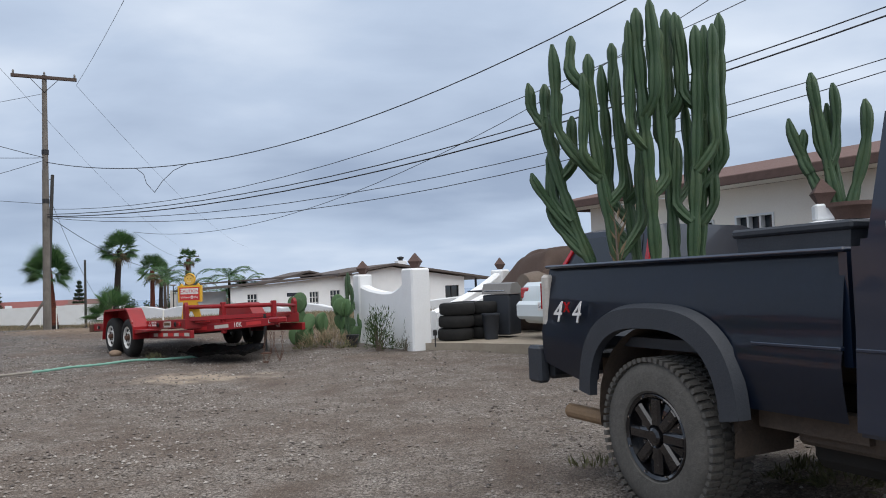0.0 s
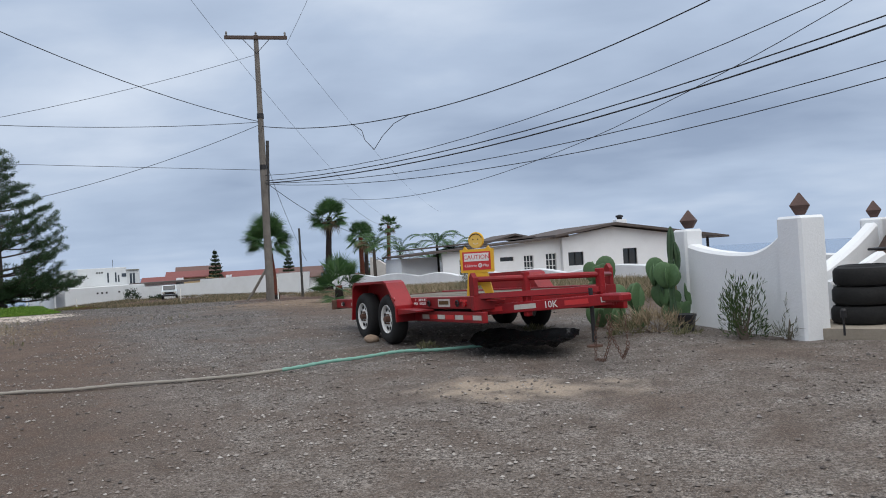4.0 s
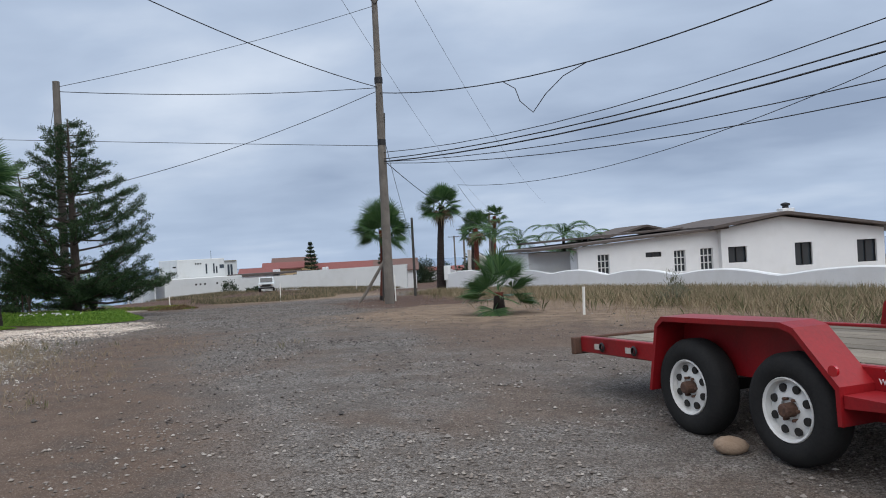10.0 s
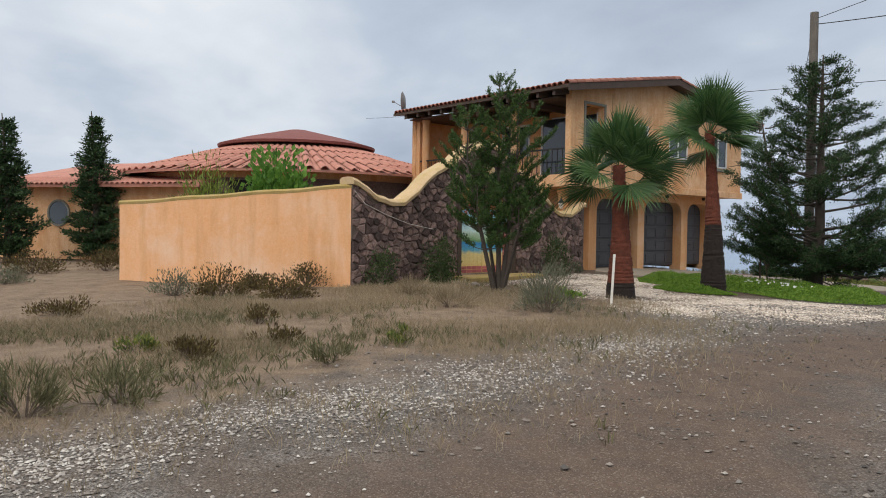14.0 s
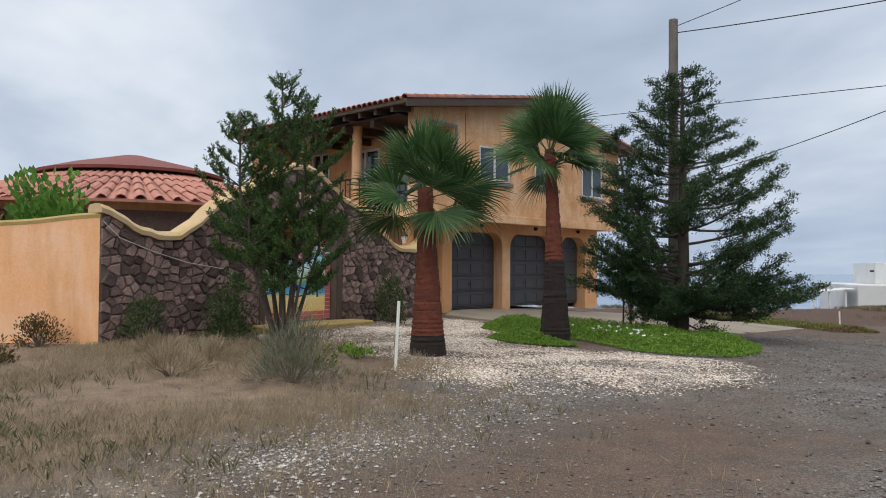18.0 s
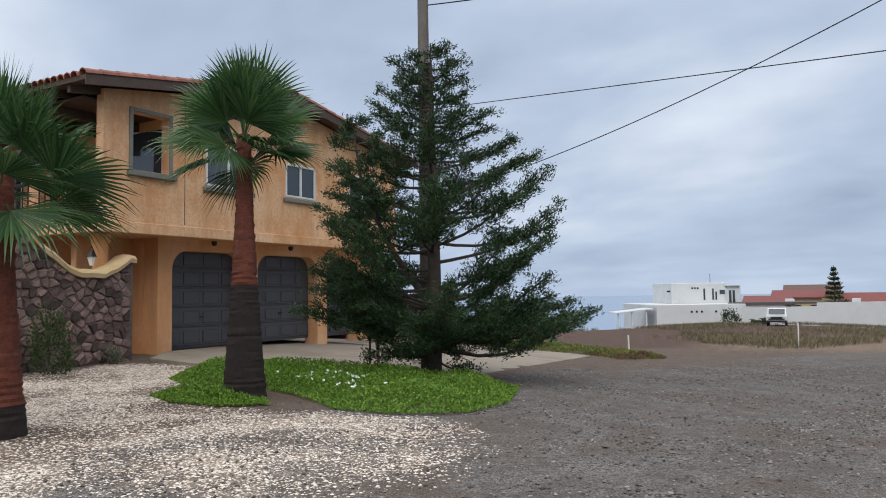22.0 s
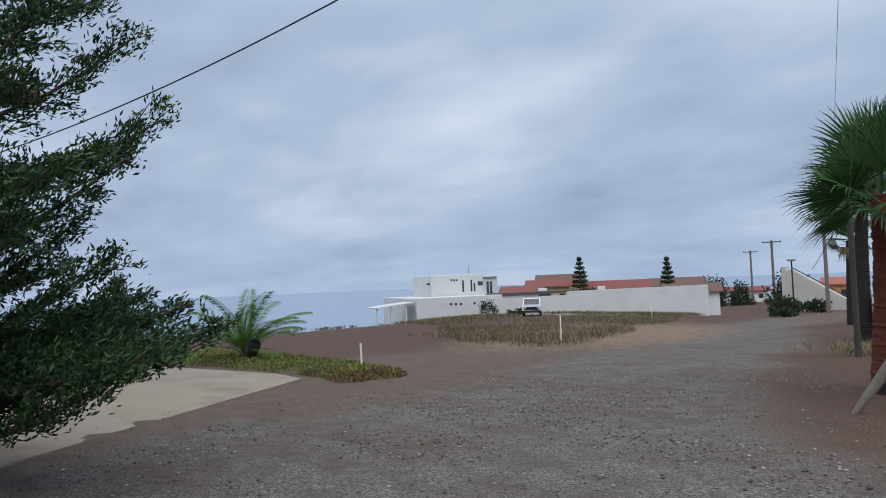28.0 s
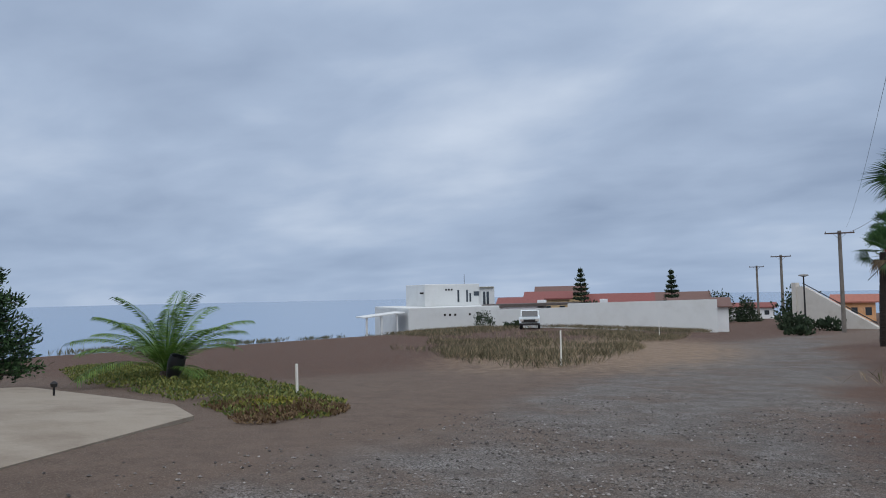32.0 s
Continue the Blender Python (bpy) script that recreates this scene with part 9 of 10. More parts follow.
agv = thing("dried_agave", pose(2.07, 8.45, -0.06), "dry tan feathery plume at the cactus foot", "dry plant")
rg = np.random.default_rng(8)
part("stalk", tubem([(0, 0, 0), (0.01, 0, 0.9), (-0.03, 0.0, 1.95)], [0.03, 0.02, 0.006], 6), M["bark_pale"], agv)
for k in range(26):
    zb, az = 1.0 + 0.036 * k, k * 2.4
    leaves("blade", [(0, 0, zb)], [(math.cos(az) * 0.5, math.sin(az) * 0.5, 0.9)], 0.26, 0.022, M["lf_dead"], agv, rg)


def pad_mesh():
    bm = bmesh.new()
    bmesh.ops.create_uvsphere(bm, u_segments=14, v_segments=9, radius=1)
    for v in bm.verts:
        v.co = Vector((v.co.x * 0.5 * (0.8 + 0.25 * (v.co.z + 1) / 2), v.co.y * 0.085, v.co.z * 0.62 + 0.6))
    me = bpy.data.meshes.new("pad")
    bm.to_mesh(me)
    bm.free()
    shade(me, 60)
    me.materials.append(M["prickly"])
    return me


PAD = pad_mesh()


def prickly_pear(x, y, count, spread, h, seed, label):
    p = thing("prickly_pear", pose(x, y, gzf(x, y)), label, "cactus")
    rng = random.Random(seed)
    tips = [(Vector((rng.uniform(-spread, spread), rng.uniform(-spread * 0.6, spread * 0.6), 0)), 0) for _ in range(5)]
    made = 0
    while made < count:
        base, lvl = tips[rng.randrange(len(tips))]
        if base.z > h:
            continue
        s = rng.uniform(0.22, 0.33)
        o = new("pad", PAD)
        o.parent = p
        m = Matrix.Translation(base) @ Matrix.Rotation(rng.uniform(0, math.pi), 4, "Z") @ Matrix.Rotation(rng.uniform(-0.55, 0.55), 4, "Y") @ Matrix.Rotation(rng.uniform(-0.25, 0.25), 4, "X") @ Matrix.Diagonal((s, s, s, 1))
        o.matrix_local = m
        tips.append((m @ Vector((rng.uniform(-0.2, 0.2), 0, 1.12)), lvl + 1))
        made += 1
    return p


prickly_pear(-2.1, 15.1, 64, 0.8, 0.72, 4, "grey-green prickly pear cactus clump beside the white wall")
candelabra("column_cactus", pose(-1.75, 14.75, 0.03), "slim columnar cactus at the white wall end", [
    ((0, 0), (0.0, 0.0), 1.42, [(0.6, 0.09, 0.0, 1.2)]), ((-0.05, 0.05), (-0.06, 0.04), 0.9, [])], 9, 0.05)
pp = thing("plant_pot", pose(-1.62, 14.3, 0.03), "small black plastic plant pot", "pot")
part("pot_body", lathem([(0.09, 0.0), (0.12, 0.2), (0.13, 0.2), (0.13, 0.23), (0.1, 0.22)], n=16), M["tarp_black"], pp, smooth=40)

# ---- white house beyond the trailer ----
h2 = thing("house", pose(-11.3, 46.0, 0, 0, 0, 25.5), "white single-storey house with dark low-pitched roof", "house")
W1 = [(-0.2, 0.39, -0.07, 0.91), (2.24, 3.06, 0.66, 0.90), (3.7, 4.28, -0.14, 0.92), (5.06, 5.71, -0.11, 0.96)]
W2 = [(6.34, 7.3, 0.17, 0.96), (9.82, 10.74, -0.14, 1.0), (13.12, 14.17, -0.14, 0.99)]
wall_with_holes("wall", -1.2, 6.0, -1.6, None, 0.35, 0.6, W1, M["white_paint"], h2, top=(lambda x: 1.32 + (x + 1.2) * 0.075, 2.0))
wall_with_holes("wall", 6.0, 14.6, -1.6, None, 0.0, 0.6, W2, M["white_paint"], h2, top=(lambda x: 2.36 - (9.2 - x) * 0.15 if x < 9.2 else 2.36 - (x - 9.2) * 0.15, 9.2))
part("side_wall", boxm(14.35, 14.6, 0.6, 8.5, -1.6, 1.5), M["white_paint"], h2)
part("side_wall", boxm(-3.4, -1.25, 1.6, 8.5, -1.6, 1.15), M["white_paint"], h2)
for ws, y in ((W1, 0.45), (W2, 0.12)):
    for a, b, c, d in ws:
        w = part("window", boxm(a - 0.02, b + 0.02, y + 0.08, y + 0.12, c - 0.02, d + 0.02), M["glass"], h2)
        bm = bmesh.new()
        n = 3 if ws is W1 and d - c > 0.5 else 2
        for k in range(n + 1):
            x = a + (b - a) * k / n
            box(bm, x - 0.022, x + 0.022, y, y + 0.06, c, d)
        for z in ((c, (2 * c + d) / 3, (c + 2 * d) / 3, d) if n == 3 else (c, d)):
            box(bm, a, b, y + 0.003, y + 0.057, z - 0.022, z + 0.022)
        part("window_frame", bm, M["win_white"] if n == 3 else M["black_metal"], w, "barred window frame")
part("roof", prismm([(5.4, 1.88), (9.2, 2.45), (16.6, 1.34), (16.6, 1.46), (9.2, 2.60), (5.4, 2.03)], -0.6, 8.8), M["roof_dark"], h2, "dark shingled low-pitched roof")
part("roof", prismm([(-3.6, 1.22), (6.4, 1.88), (6.4, 2.0), (-3.6, 1.34)], -0.1, 8.7), M["roof_dark"], h2, "dark shingled low-pitched roof")
part("upper_roof", prismm([(-2.6, 1.62), (5.6, 2.02), (5.6, 2.12), (-2.6, 1.72)], 3.5, 8.6), M["roof_dark"], h2)
ch = part("chimney", boxm(10.7, 11.4, 2.5, 3.1, 1.9, 2.85, 0.02), M["white_paint"], h2, "white chimney")
part("chimney_cowl", lathem([(0.16, 2.85), (0.16, 2.98), (0.24, 3.0), (0.24, 3.1), (0.05, 3.16)], (11.05, 2.8, 0), n=14), M["black_metal"], ch)
part("porch_post", boxm(15.7, 15.82, 0.4, 0.52, -1.6, 1.42), M["black_metal"], h2)
part("terrace", boxm(14.6, 22.5, 0.3, 6.0, -1.7, -0.62), M["white_paint"], h2)
tr = part("terrace_rail", boxm(14.7, 22.4, 0.38, 0.42, 0.12, 0.17), M["black_metal"], h2, "black metal terrace rail")
for k in range(52):
    part("baluster", boxm(14.72 + k * 0.15, 14.745 + k * 0.15, 0.385, 0.415, -0.62, 0.12), M["black_metal"], tr)
pts = [(-21.3, 51.3, 1.2), (-17.3, 48.0, 1.04), (-13.6, 44.6, 0.9), (-10.4, 41.0, 0.75), (-7.4, 36.6, 0.66), (-4.4, 31.6, 0.56), (-1.0, 27.0, 0.55), (4.0, 23.0, 0.6)]
for i, ((ax, ay, ah), (bx, by, bh)) in enumerate(zip(pts, pts[1:])):
    z0, z1 = gzf(ax, ay) + ah, gzf(bx, by) + bh
    w = wavy_wall("wall_scalloped", (ax, ay), (bx, by), [(0, z0 - 0.05), (0.25, z0 * 0.75 + z1 * 0.25 + 0.10), (0.5, (z0 + z1) / 2 + 0.16), (0.75, z0 * 0.25 + z1 * 0.75 + 0.10), (1, z1 - 0.05)], 0.2, "white scalloped garden wall by the weeds")
gp = wavy_wall("wall_gate", (-21.4, 51.4), (-22.6, 56.0), [(0, 0.45), (1, 0.2)], 0.25, "white wall end along the road", ((0.0, 0.62, 0.2),))
cot = thing("house", pose(-14.5, 62, gzf(-14.5, 62), 0, 0, 25), "far white house wing with dark hip roof", "house")
part("wall", boxm(-1, 9, 0, 6, -0.4, 2.6), M["white_paint"], cot)
part("roof", prismm([(-1.6, 2.55), (4, 3.9), (9.6, 2.55), (9.6, 2.7), (4, 4.05), (-1.6, 2.7)], -0.5, 6.5), M["roof_dark"], cot)
part("window", boxm(0.6, 1.6, -0.03, 0.0, 0.9, 2.0), M["glass"], cot)

# ---- white compound across the field ----
wh = thing("white_house", pose(-72.3, 88.6, -3.6, 0, 0, 59.6), "white cubic two-storey house at the field edge", "house")
part("lower_block", boxm(-1.6, 9.2, 0, 14, -1.0, 3.32, 0.05), M["far_white"], wh)
part("upper_block", boxm(2.0, 8.8, 5.2, 12.5, 3.3, 5.85, 0.05), M["far_white"], wh)
part("upper_block", boxm(8.8, 10.8, 5.4, 12.5, 3.3, 5.5, 0.05), M["far_white"], wh)
part("parapet", boxm(8.9, 10.6, 5.2, 5.39, 5.3, 5.48), M["sill_grey"], wh)
for x, z, w, h, y in ((6.0, 3.75, 0.22, 1.4, 5.2), (7.1, 3.75, 0.2, 1.4, 5.2), (7.5, 3.75, 0.2, 1.0, 5.2), (8.05, 4.45, 0.65, 0.5, 5.2), (9.3, 3.4, 0.3, 1.5, 5.4), (9.75, 3.4, 0.3, 1.5, 5.4)):
    part("window", boxm(x, x + w, y - 0.05, y - 0.001, z, z + h), M["glass"], wh)
for x in (2.4, 3.0, 3.6, 5.3):
    part("vent_hole", boxm(x, x + 0.22, -0.05, -0.001, 2.35, 2.58), M["dark"], wh)
for x in (4.5, 4.85, 5.2):
    part("vent_hole", boxm(x, x + 0.2, 5.15, 5.199, 5.1, 5.3), M["dark"], wh)
part("rain_spout", boxm(1.6, 2.1, 5.6, 5.8, 4.75, 4.95), M["dark"], wh)
part("antenna", tubem([(7.6, 7, 5.8), (7.6, 7, 7.0)], 0.03, 5), M["black_metal"], wh)
pv = thing("pergola", pose(-74.9, 84.4, -3.55, 0, 0, 59.6), "white open porch with posts beside the cubic house", "porch")
part("porch_roof", prismm([(-1.4, 2.30), (3.0, 2.75), (3.0, 2.87), (-1.4, 2.42)], 0, 4), M["far_white"], pv)
for x in (-1.1, 0.5, 2.2):
    part("post", boxm(x - 0.09, x + 0.09, 0.2, 0.38, -1.2, 2.34 + 0.1 * (x + 1.1)), M["far_white"], pv)
part("railing", boxm(-1.3, 2.6, 0.24, 0.30, 0.5, 0.58), M["sill_grey"], pv)
for k in range(17):
    part("baluster", boxm(-1.25 + k * 0.23, -1.21 + k * 0.23, 0.24, 0.30, -1.0, 0.5), M["sill_grey"], pv)


def plain_wall(a, b, z0, z1, bottom, label, th=0.3):
    ang = math.degrees(math.atan2(b[1] - a[1], b[0] - a[0]))
    L_ = math.hypot(b[0] - a[0], b[1] - a[1])
    w = thing("wall_compound", pose(a[0], a[1], 0, 0, 0, ang), label, "wall", kind="structure")
    part("wall_body", prismm([(0, bottom), (L_, bottom), (L_, z1), (0, z0)], 0, th), M["far_white"], w)
    return w


plain_wall((-70.2, 94.2), (-60.2, 98.2), -0.8, -0.55, -5.5, "long white compound wall at the field")
plain_wall((-60.2, 98.2), (-46.4, 104.0), -0.15, 0.05, -5.5, "long white compound wall at the field")
plain_wall((-46.4, 104.0), (-52.0, 118.0), 0.05, -0.2, -5.5, "white compound wall along the road")
cp = thing("carport_roof", pose(-69.5, 95.2, -0.62, 0, 0, 21.8), "dark flat carport roof behind the compound wall", "carport")
part("slab", prismm([(0, 0), (10.5, 0.35), (10.5, 0.55), (0, 0.45)], 0.4, 5), M["roof_dark"], cp)
part("post", boxm(10.2, 10.45, 0.5, 0.75, -3.5, 0.35), M["white_paint"], cp)


def far_house(x, y, rz, w, d, h, roof_h, roof_mat, wall_mat, label, base=None, wins=3):
    z = gzf(x, y) if base is None else base
    q = thing("house", pose(x, y, z, 0, 0, rz), label, "house", "far houses")
    part("wall", boxm(0, w, 0, d, -2, h), M[wall_mat], q)
    for e in (0.02, w - 0.3):
        part("gable", prismm([(0.02, h), (d - 0.02, h), (d / 2, h + roof_h * 0.92)], e, e + 0.28, "x"), M[wall_mat], q)
    part("roof", prismm([(-0.6, h - 0.15), (d / 2, h + roof_h), (d + 0.6, h - 0.15), (d + 0.6, h + 0.05), (d / 2, h + roof_h + 0.2), (-0.6, h + 0.05)], -0.6, w + 0.6, "x"), M[roof_mat], q)
    for k in range(wins):
        a = w * (k + 0.5) / wins - 0.45
        part("window", boxm(a, a + 0.9, -0.05, -0.001, h * 0.4, h * 0.75), M["glass"], q)
    return q


far_house(-86.5, 146.0, 26, 13, 9, 4.4, 1.9, "tile_far", "white_paint", "far house with long red tile roof", -6.0, 4)
far_house(-78.5, 160.5, 22, 9.5, 9, 5.2, 1.3, "roof_brown", "cream_cap", "far tan house with brown gable roof", -6.2)
far_house(-86.0, 122.0, 30, 6, 7, 4.2, 0.9, "tile_far", "white_paint", "far white house with pitched tile roof", -5.0)
far_house(-89.0, 134.0, 30, 7, 7, 4.9, 1.0, "tile_far", "cream_cap", "far house with faded red roof", -5.0)
far_house(-92.0, 142.0, 30, 8, 7, 5.6, 1.2, "roof_brown", "cream_cap", "far house with dark brown roof", -5.0)
far_house(-75.5, 184.0, 18, 11, 6, 2.6, 0.7, "tile_far", "white_paint", "low white gatehouse at the end of the road", -5.6, 4)
far_house(-49.0, 164.0, 10, 6, 6, 3.6, 1.0, "tile_red", "stucco_orange", "far orange house behind the stair wall", -5.2)
for x, y, w, h in ((-66.2, 101.6, 0.9, 0.8), (-59.5, 104.0, 0.7, 0.8)):
    q = thing("chimney_stack", pose(x, y, -3.6), "white chimney behind the compound wall", "chimney")
    part("stack", boxm(0, w, 0, 0.6, 0, h + 3.0, 0.03), M["white_paint"], q)
rt = thing("shed_roof", pose(-52.5, 106.5, -4.5, 0, 0, 22), "low shed with red tile roof behind the wall", "shed")
part("shed_wall", boxm(0, 6.0, 0, 4, 0, 3.6), M["white_paint"], rt)
part("shed_tiles", prismm([(-0.5, 3.6), (4.5, 4.5), (4.5, 4.62), (-0.5, 3.72)], -0.3, 6.4, "x"), M["roof_brown"], rt)
M["stair_paint"] = mat("weathered_cream_paint", (0.50, 0.47, 0.42), (0.58, 0.55, 0.50), 0.9, scale=0.8, fine=12, bump=0.2, stain=(0.38, 0.34, 0.29), stain_amt=0.5)
sw = thing("stair_wall", pose(-46.5, 132.6, -4.6, 0, 0, -21), "cream stepped stair wall with rail by the road", "stair")
part("stringer", prismm([(0, 0), (10.5, 0), (10.5, 0.8), (1.2, 5.7), (0, 5.7)], 0, 0.6), M["stair_paint"], sw)
part("handrail", tubem([(1.0, 0.2, 6.1), (10.5, 0.2, 1.2)], 0.07, 6), M["black_metal"], sw)
part("post", boxm(-0.4, 0.2, -0.2, 0.6, 0, 6.2), M["stair_paint"], sw)
for i, (x, y, r, h, n) in enumerate(((-68.5, 166, 3.4, 6.2, 2600), (-64.2, 168, 2.4, 4.6, 1600), (-47.5, 138, 3.4, 6.0, 2600), (-43.5, 121, 2.6, 2.4, 700), (-40.0, 122, 2.0, 1.8, 500), (-78.5, 130.5, 2.6, 4.6, 700), (-60.5, 103.5, 2.0, 3.6, 500), (-72, 158, 2.2, 4.4, 500), (-36.5, 95, 1.2, 0.8, 300))):
    bush("roadside_tree", x, y, r, r * 0.9, h, 120 + i, "lf_far", "dark rounded tree or bush far along the road", n, (0.42, 0.25), group="far trees", stems=False, category="tree")
# far vehicles
def small_vehicle(x, y, rz, paint, label, z=None):
    v = thing("parked_truck", pose(x, y, gzf(x, y) if z is None else z, 0, 0, rz), label, "pickup truck", "far vehicles")
    part("body", prismm([(0, 0.42), (4.6, 0.42), (4.6, 1.05), (3.2, 1.15), (0, 1.15)], 0, 1.8), M[paint], v)
    part("cabin", prismm([(1.4, 1.152), (3.3, 1.152), (2.7, 1.72), (1.6, 1.72)], 0.1, 1.7), M[paint], v)
    part("windscreen", prismm([(3.30, 1.19), (3.34, 1.19), (2.78, 1.67), (2.74, 1.67)], 0.18, 1.62), M["car_glass"], v)
    part("grille", boxm(4.6, 4.64, 0.2, 1.6, 0.66, 0.95), M["dark"], v)
    part("bumper", boxm(4.6, 4.75, 0.0, 1.8, 0.42, 0.62, 0.03), M["black_metal"], v)
    for y0 in (0.08, 1.42):
        part("headlight", boxm(4.602, 4.65, y0, y0 + 0.3, 0.78, 0.95), M["reflector"], v)
    for xx in (0.9, 3.7):
        for ya in (0.0, 1.6):
            part("wheel", lathem([(0.2, ya), (0.36, ya + 0.02), (0.36, ya + 0.18), (0.2, ya + 0.2)], (xx, 0, 0.36), "y", 18), M["rubber"], v)
    return v


small_vehicle(-59.0, 87.5, -58, "car_white", "white pickup with dark bull bar parked in the field")

# ---- gravel, shells, dry grass ----
def stone_scatter(name, x, y, size, material, label, rng, sink=0.25, flat=0.6):
    """Many small eight-sided stones as one mesh."""
    n = len(x)
    z = gz(x, y) + wobble(x, y, 0.55, 1.7) * 0.035 + wobble(x, y, 1.6, 4.4) * 0.014
    base = np.array([(1, 0, 0), (0, 1, 0), (-1, 0, 0), (0, -1, 0), (0, 0, 1), (0, 0, -1)], float)
    f = np.array([(0, 1, 4), (1, 2, 4), (2, 3, 4), (3, 0, 4), (1, 0, 5), (2, 1, 5), (3, 2, 5), (0, 3, 5)])
    sc = size[:, None, None] * rng.uniform(0.6, 1.25, (n, 6, 1)) * np.array([1, 1, flat])
    a = rng.uniform(0, 2 * math.pi, n)
    c, s = np.cos(a), np.sin(a)
    v = base[None] * sc
    v = np.stack([v[..., 0] * c[:, None] - v[..., 1] * s[:, None], v[..., 0] * s[:, None] + v[..., 1] * c[:, None], v[..., 2]], -1)
    v += np.stack([x, y, z + size * (flat - sink)], -1)[:, None]
    faces = (f[None] + 6 * np.arange(n)[:, None, None]).reshape(-1, 3)
    ob = raw(name, v.reshape(-1, 3), faces, material)
    return tagged(ob, label, "gravel", kind="stuff")


def stone_mat(name, stops):
    m = bpy.data.materials.new(name)
    m.use_nodes = True
    nt = m.node_tree
    b = nt.nodes["Principled BSDF"]
    g = nt.nodes.new("ShaderNodeNewGeometry")
    r = nt.nodes.new("ShaderNodeValToRGB")
    e = r.color_ramp.elements
    e[0].position, e[0].color = stops[0][0], (*stops[0][1], 1)
    e[1].position, e[1].color = stops[-1][0], (*stops[-1][1], 1)
    for p, c in stops[1:-1]:
        e.new(p).color = (*c, 1)
    nt.links.new(g.outputs["Random Per Island"], r.inputs[0])
    nt.links.new(r.outputs[0], b.inputs["Base Color"])
    b.inputs["Roughness"].default_value = 0.85
    return m


GREY_STONES = stone_mat("grey_gravel_stones", [(0.0, (0.075, 0.062, 0.054)), (0.4, (0.20, 0.17, 0.148)), (0.85, (0.28, 0.25, 0.22)), (1.0, (0.44, 0.405, 0.37))])
SHELLS = stone_mat("white_shell_chips", [(0.0, (0.28, 0.205, 0.155)), (0.35, (0.56, 0.47, 0.385)), (1.0, (0.82, 0.76, 0.68))])
WALKED = [(1.0, -1.0), (-3.0, 5.0), (-7.0, 11.0), (-11.0, 16.5), (-15.0, 22.0), (-19.0, 28.0), (-21.5, 34)]
rg = np.random.default_rng(100)
N = 420000
x, y = rg.uniform(-26, 6, N), rg.uniform(1.5, 42, N)
d = line_dist(x, y, WALKED)
g_, r_, t_ = zones(x, y)
keep = rg.random(N) < np.exp(-(d / 5.0) ** 1.3) * (0.20 + 0.8 * g_) * (1 - 0.75 * r_) * (1 - 0.55 * t_) * np.clip(0.6 + 1.3 * wobble(x, y, 0.7, 8.8), 0.08, 1)
x, y = x[keep], y[keep]
ROAD_STONES = stone_mat("dark_road_stones", [(0.0, (0.05, 0.045, 0.042)), (0.5, (0.14, 0.125, 0.113)), (0.9, (0.23, 0.21, 0.195)), (1.0, (0.36, 0.34, 0.32))])
yard = y - 16.5 - (x + 10) * 0.35 + rg.normal(size=len(x)) * 1.8 < 0
for pick, m_, lab in ((yard, GREY_STONES, "loose grey and pale gravel stones on the yard"), (~yard, ROAD_STONES, "loose dark gravel stones on the dirt road")):
    stone_scatter("gravel", x[pick], y[pick], 0.008 + 0.016 * rg.random(pick.sum()) ** 2.2, m_, lab, rg)
# fist-sized stones here and there
x, y = rg.uniform(-22, 2, 500), rg.uniform(4, 36, 500)
keep = line_dist(x, y, WALKED) < 7
x, y = x[keep], y[keep]
stone_scatter("loose_stones", x, y, 0.014 + 0.03 * rg.random(len(x)) ** 3, ROAD_STONES, "larger loose stones lying about the road", rg)
# pale gravel bank at the edge of the dry grass
N = 19000
u = rg.uniform(0, 1, N)
x = np.interp(u, [0, 0.35, 0.7, 1], [-12.3, -13.5, -15.4, -17.6]) + rg.normal(size=N) * 0.45
y = np.interp(u, [0, 0.35, 0.7, 1], [10.2, 12.6, 16.0, 18.6]) + rg.normal(size=N) * 0.5
keep = rg.random(N) < 0.55 + 0.9 * wobble(x, y, 0.9, 2.2)
x, y = x[keep], y[keep]
stone_scatter("gravel_bank", x, y, 0.007 + 0.014 * rg.random(len(x)) ** 2, stone_mat("pale_gravel_stones", [(0.0, (0.16, 0.13, 0.11)), (0.5, (0.34, 0.31, 0.28)), (1.0, (0.62, 0.59, 0.55))]), "pale gravel bank along the dry grass", rg)
# white shell bed between the palms and the gate
N = 240000
x, y = rg.uniform(-29, -16, N), rg.uniform(16, 24, N)
keep = rg.random(N) < shell_weight(x, y) * np.clip(0.85 + 0.6 * wobble(x, y, 1.1, 3.3), 0.25, 1)
x, y = x[keep], y[keep]
stone_scatter("white_shells", x, y, 0.008 + 0.013 * rg.random(len(x)) ** 2, SHELLS, "bed of white crushed shells by the gate", rg, 0.3, 0.35)


def grass(name, x, y, h, w, material, label, rng, per=4):
    n = len(x)
    z = gz(x, y)
    c = np.repeat(np.c_[x, y, z], per, 0) + rng.normal(size=(n * per, 3)) * [0.03, 0.03, 0]
    d = np.c_[rng.normal(size=(n * per, 2)) * 0.45, np.full(n * per, 1.0)]
    ob = leaves(name, c, d, h, w, M[material], None, rng, droop=0.12)
    return tagged(ob, label, "grass", kind="stuff")


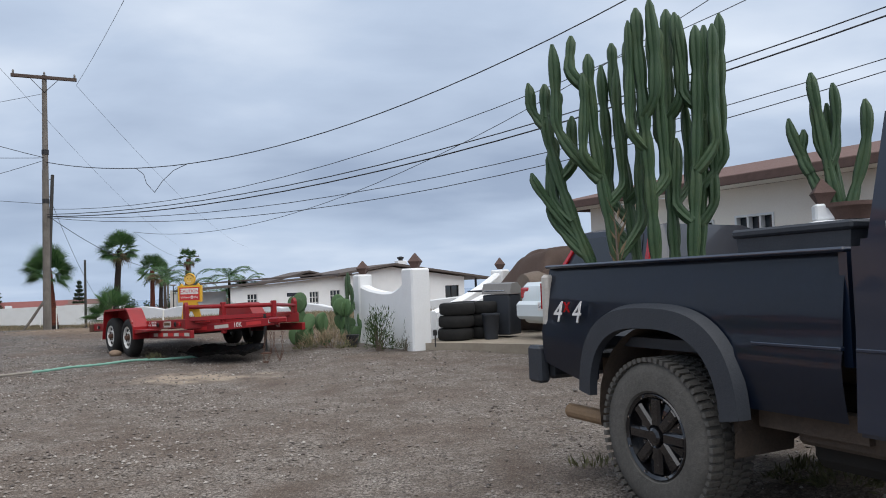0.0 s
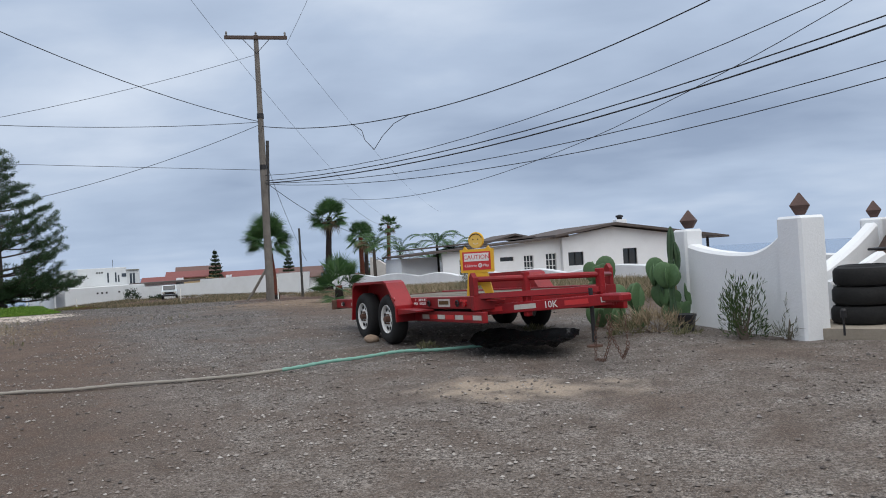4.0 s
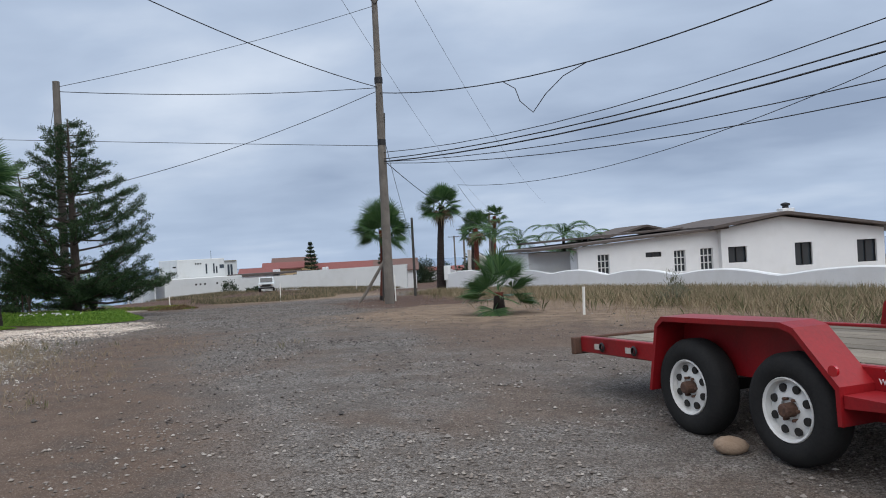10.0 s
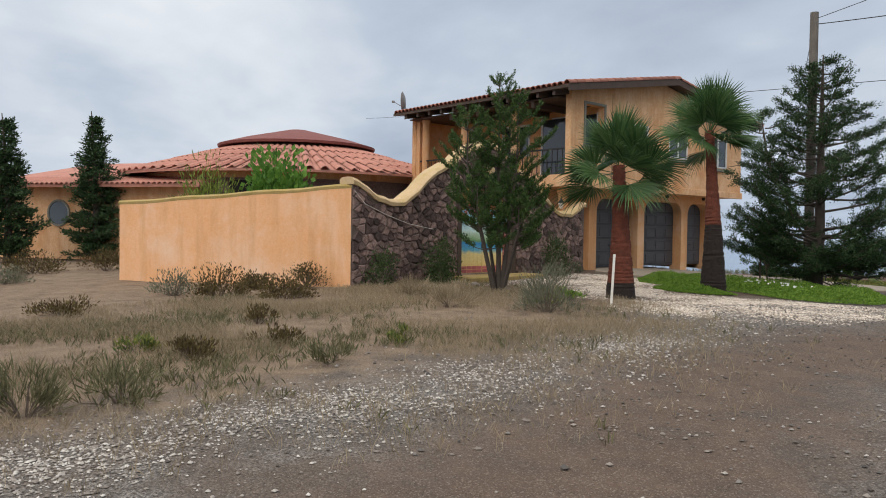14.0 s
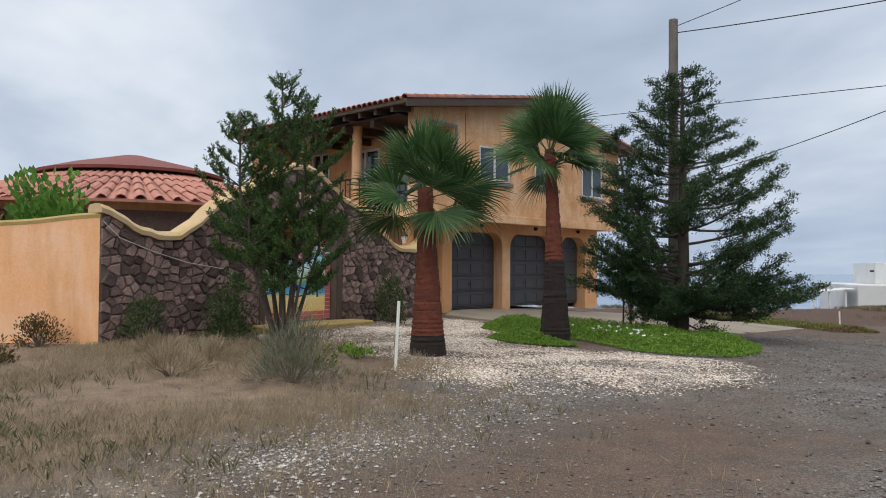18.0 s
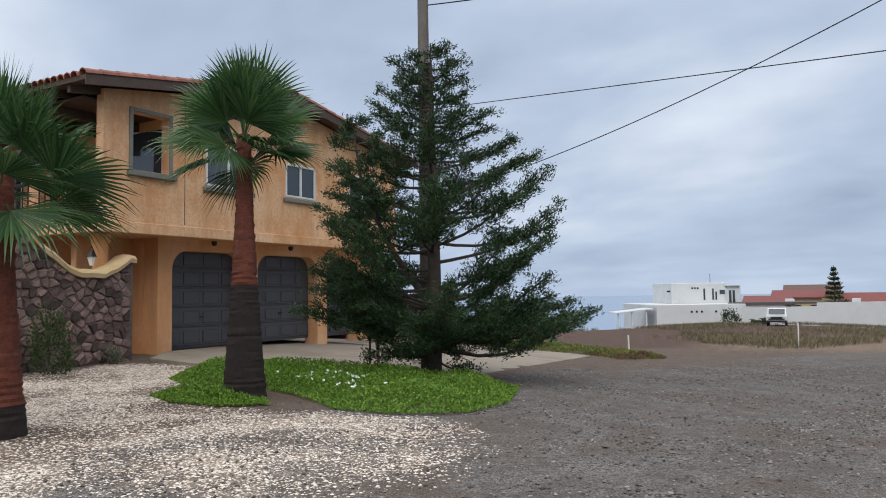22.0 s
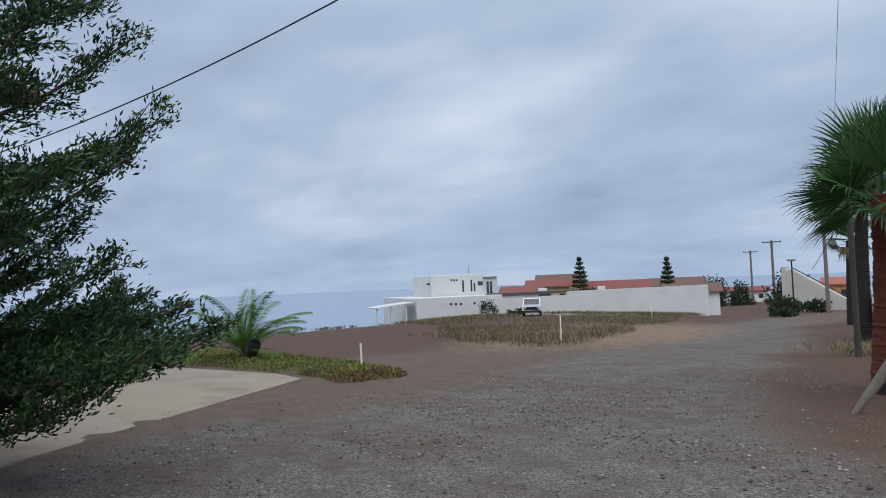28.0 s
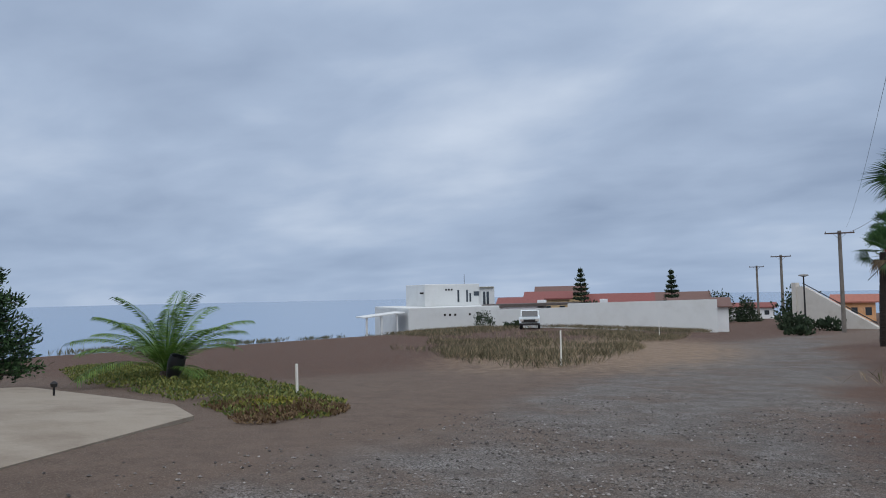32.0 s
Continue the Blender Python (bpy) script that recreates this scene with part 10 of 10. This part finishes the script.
N = 110000
x, y = rg.uniform(-27, -12, N), rg.uniform(4, 19, N)
_, _, t_ = zones(x, y)
keep = (rg.random(N) < t_ * np.clip(0.35 + 1.2 * wobble(x, y, 0.5, 12.0), 0.02, 1)) & ((x + 24.4) * 0.863 + (y - 14.25) * 0.505 > -0.1)
grass("dry_grass", x[keep], y[keep], 0.15, 0.0045, "lf_dry", "sparse dry tan grass before the walls", rg, 5)
N = 20000
x, y = rg.uniform(-27, -12, N), rg.uniform(4, 19, N)
_, _, t_ = zones(x, y)
keep = (rg.random(N) < t_ * np.clip(0.1 + 1.2 * wobble(x, y, 0.4, 15.0), 0.0, 1)) & ((x + 24.4) * 0.863 + (y - 14.25) * 0.505 > -0.1)
grass("weeds", x[keep], y[keep], 0.13, 0.012, "lf_weed", "green-grey weeds among the dry grass", rg, 7)
N = 16000
u, v = rg.uniform(0, 1, N), rg.normal(size=N)
x = np.interp(u, [0, 0.3, 0.6, 1], [-20.5, -12.5, -6.5, 2]) + v * 0.9
y = np.interp(u, [0, 0.3, 0.6, 1], [49.0, 41.0, 31.5, 21.0]) - 1.5 - np.abs(rg.normal(size=N)) * 2.6
keep = ((x < -2.2) | (y > 19.5)) & ~((x < -17.0) & (y < 44.5))
x, y = x[keep], y[keep]
grass("roadside_weeds", x, y, 0.40, 0.012, "lf_dry", "tall dry weeds along the white wall", rg, 4)
grass("roadside_weeds", x[:6000] + 0.3, y[:6000], 0.38, 0.02, "lf_weed", "green-grey weeds along the white wall", rg, 4)
FIELD = [(-30.0, 46.2), (-33.0, 46.6), (-37.5, 50.0), (-49, 60), (-60, 74), (-76, 84), (-66, 92), (-45, 101), (-42, 88), (-37.5, 73), (-32.6, 55)]
N = 60000
x, y = rg.uniform(-77, -29, N), rg.uniform(46, 101, N)
keep = in_poly(x + 4 * wobble(x, y, 0.12, 3.0), y + 5 * wobble(x, y, 0.12, 9.0), FIELD) & (rg.random(N) < np.clip(0.35 + 1.9 * wobble(x, y, 0.16, 5.0) + 0.7 * wobble(x, y, 0.6, 5.5), 0.02, 1) * 0.8) & (line_dist(x, y, ROAD) > 3.2)
x, y = x[keep], y[keep]
grass("field_weeds", x, y, 0.42, 0.022, "lf_field", "grey-green weeds over the red field", rg, 4)
grass("field_weeds", x[::2] + 0.2, y[::2], 0.45, 0.016, "lf_dry", "dry tan weeds over the red field", rg, 4)
N = 420
y = rg.uniform(36, 84, N)
x = -60 - 0.47 * (y - 40) + np.abs(rg.normal(size=N)) * 0.9
y = y + rg.normal(size=N) * 0.3
keep = wobble(x, y, 0.25, 7.0) > -0.05
grass("bluff_weeds", x[keep], y[keep], 0.5, 0.05, "lf_grey", "low scrub along the bluff edge", rg, 7)
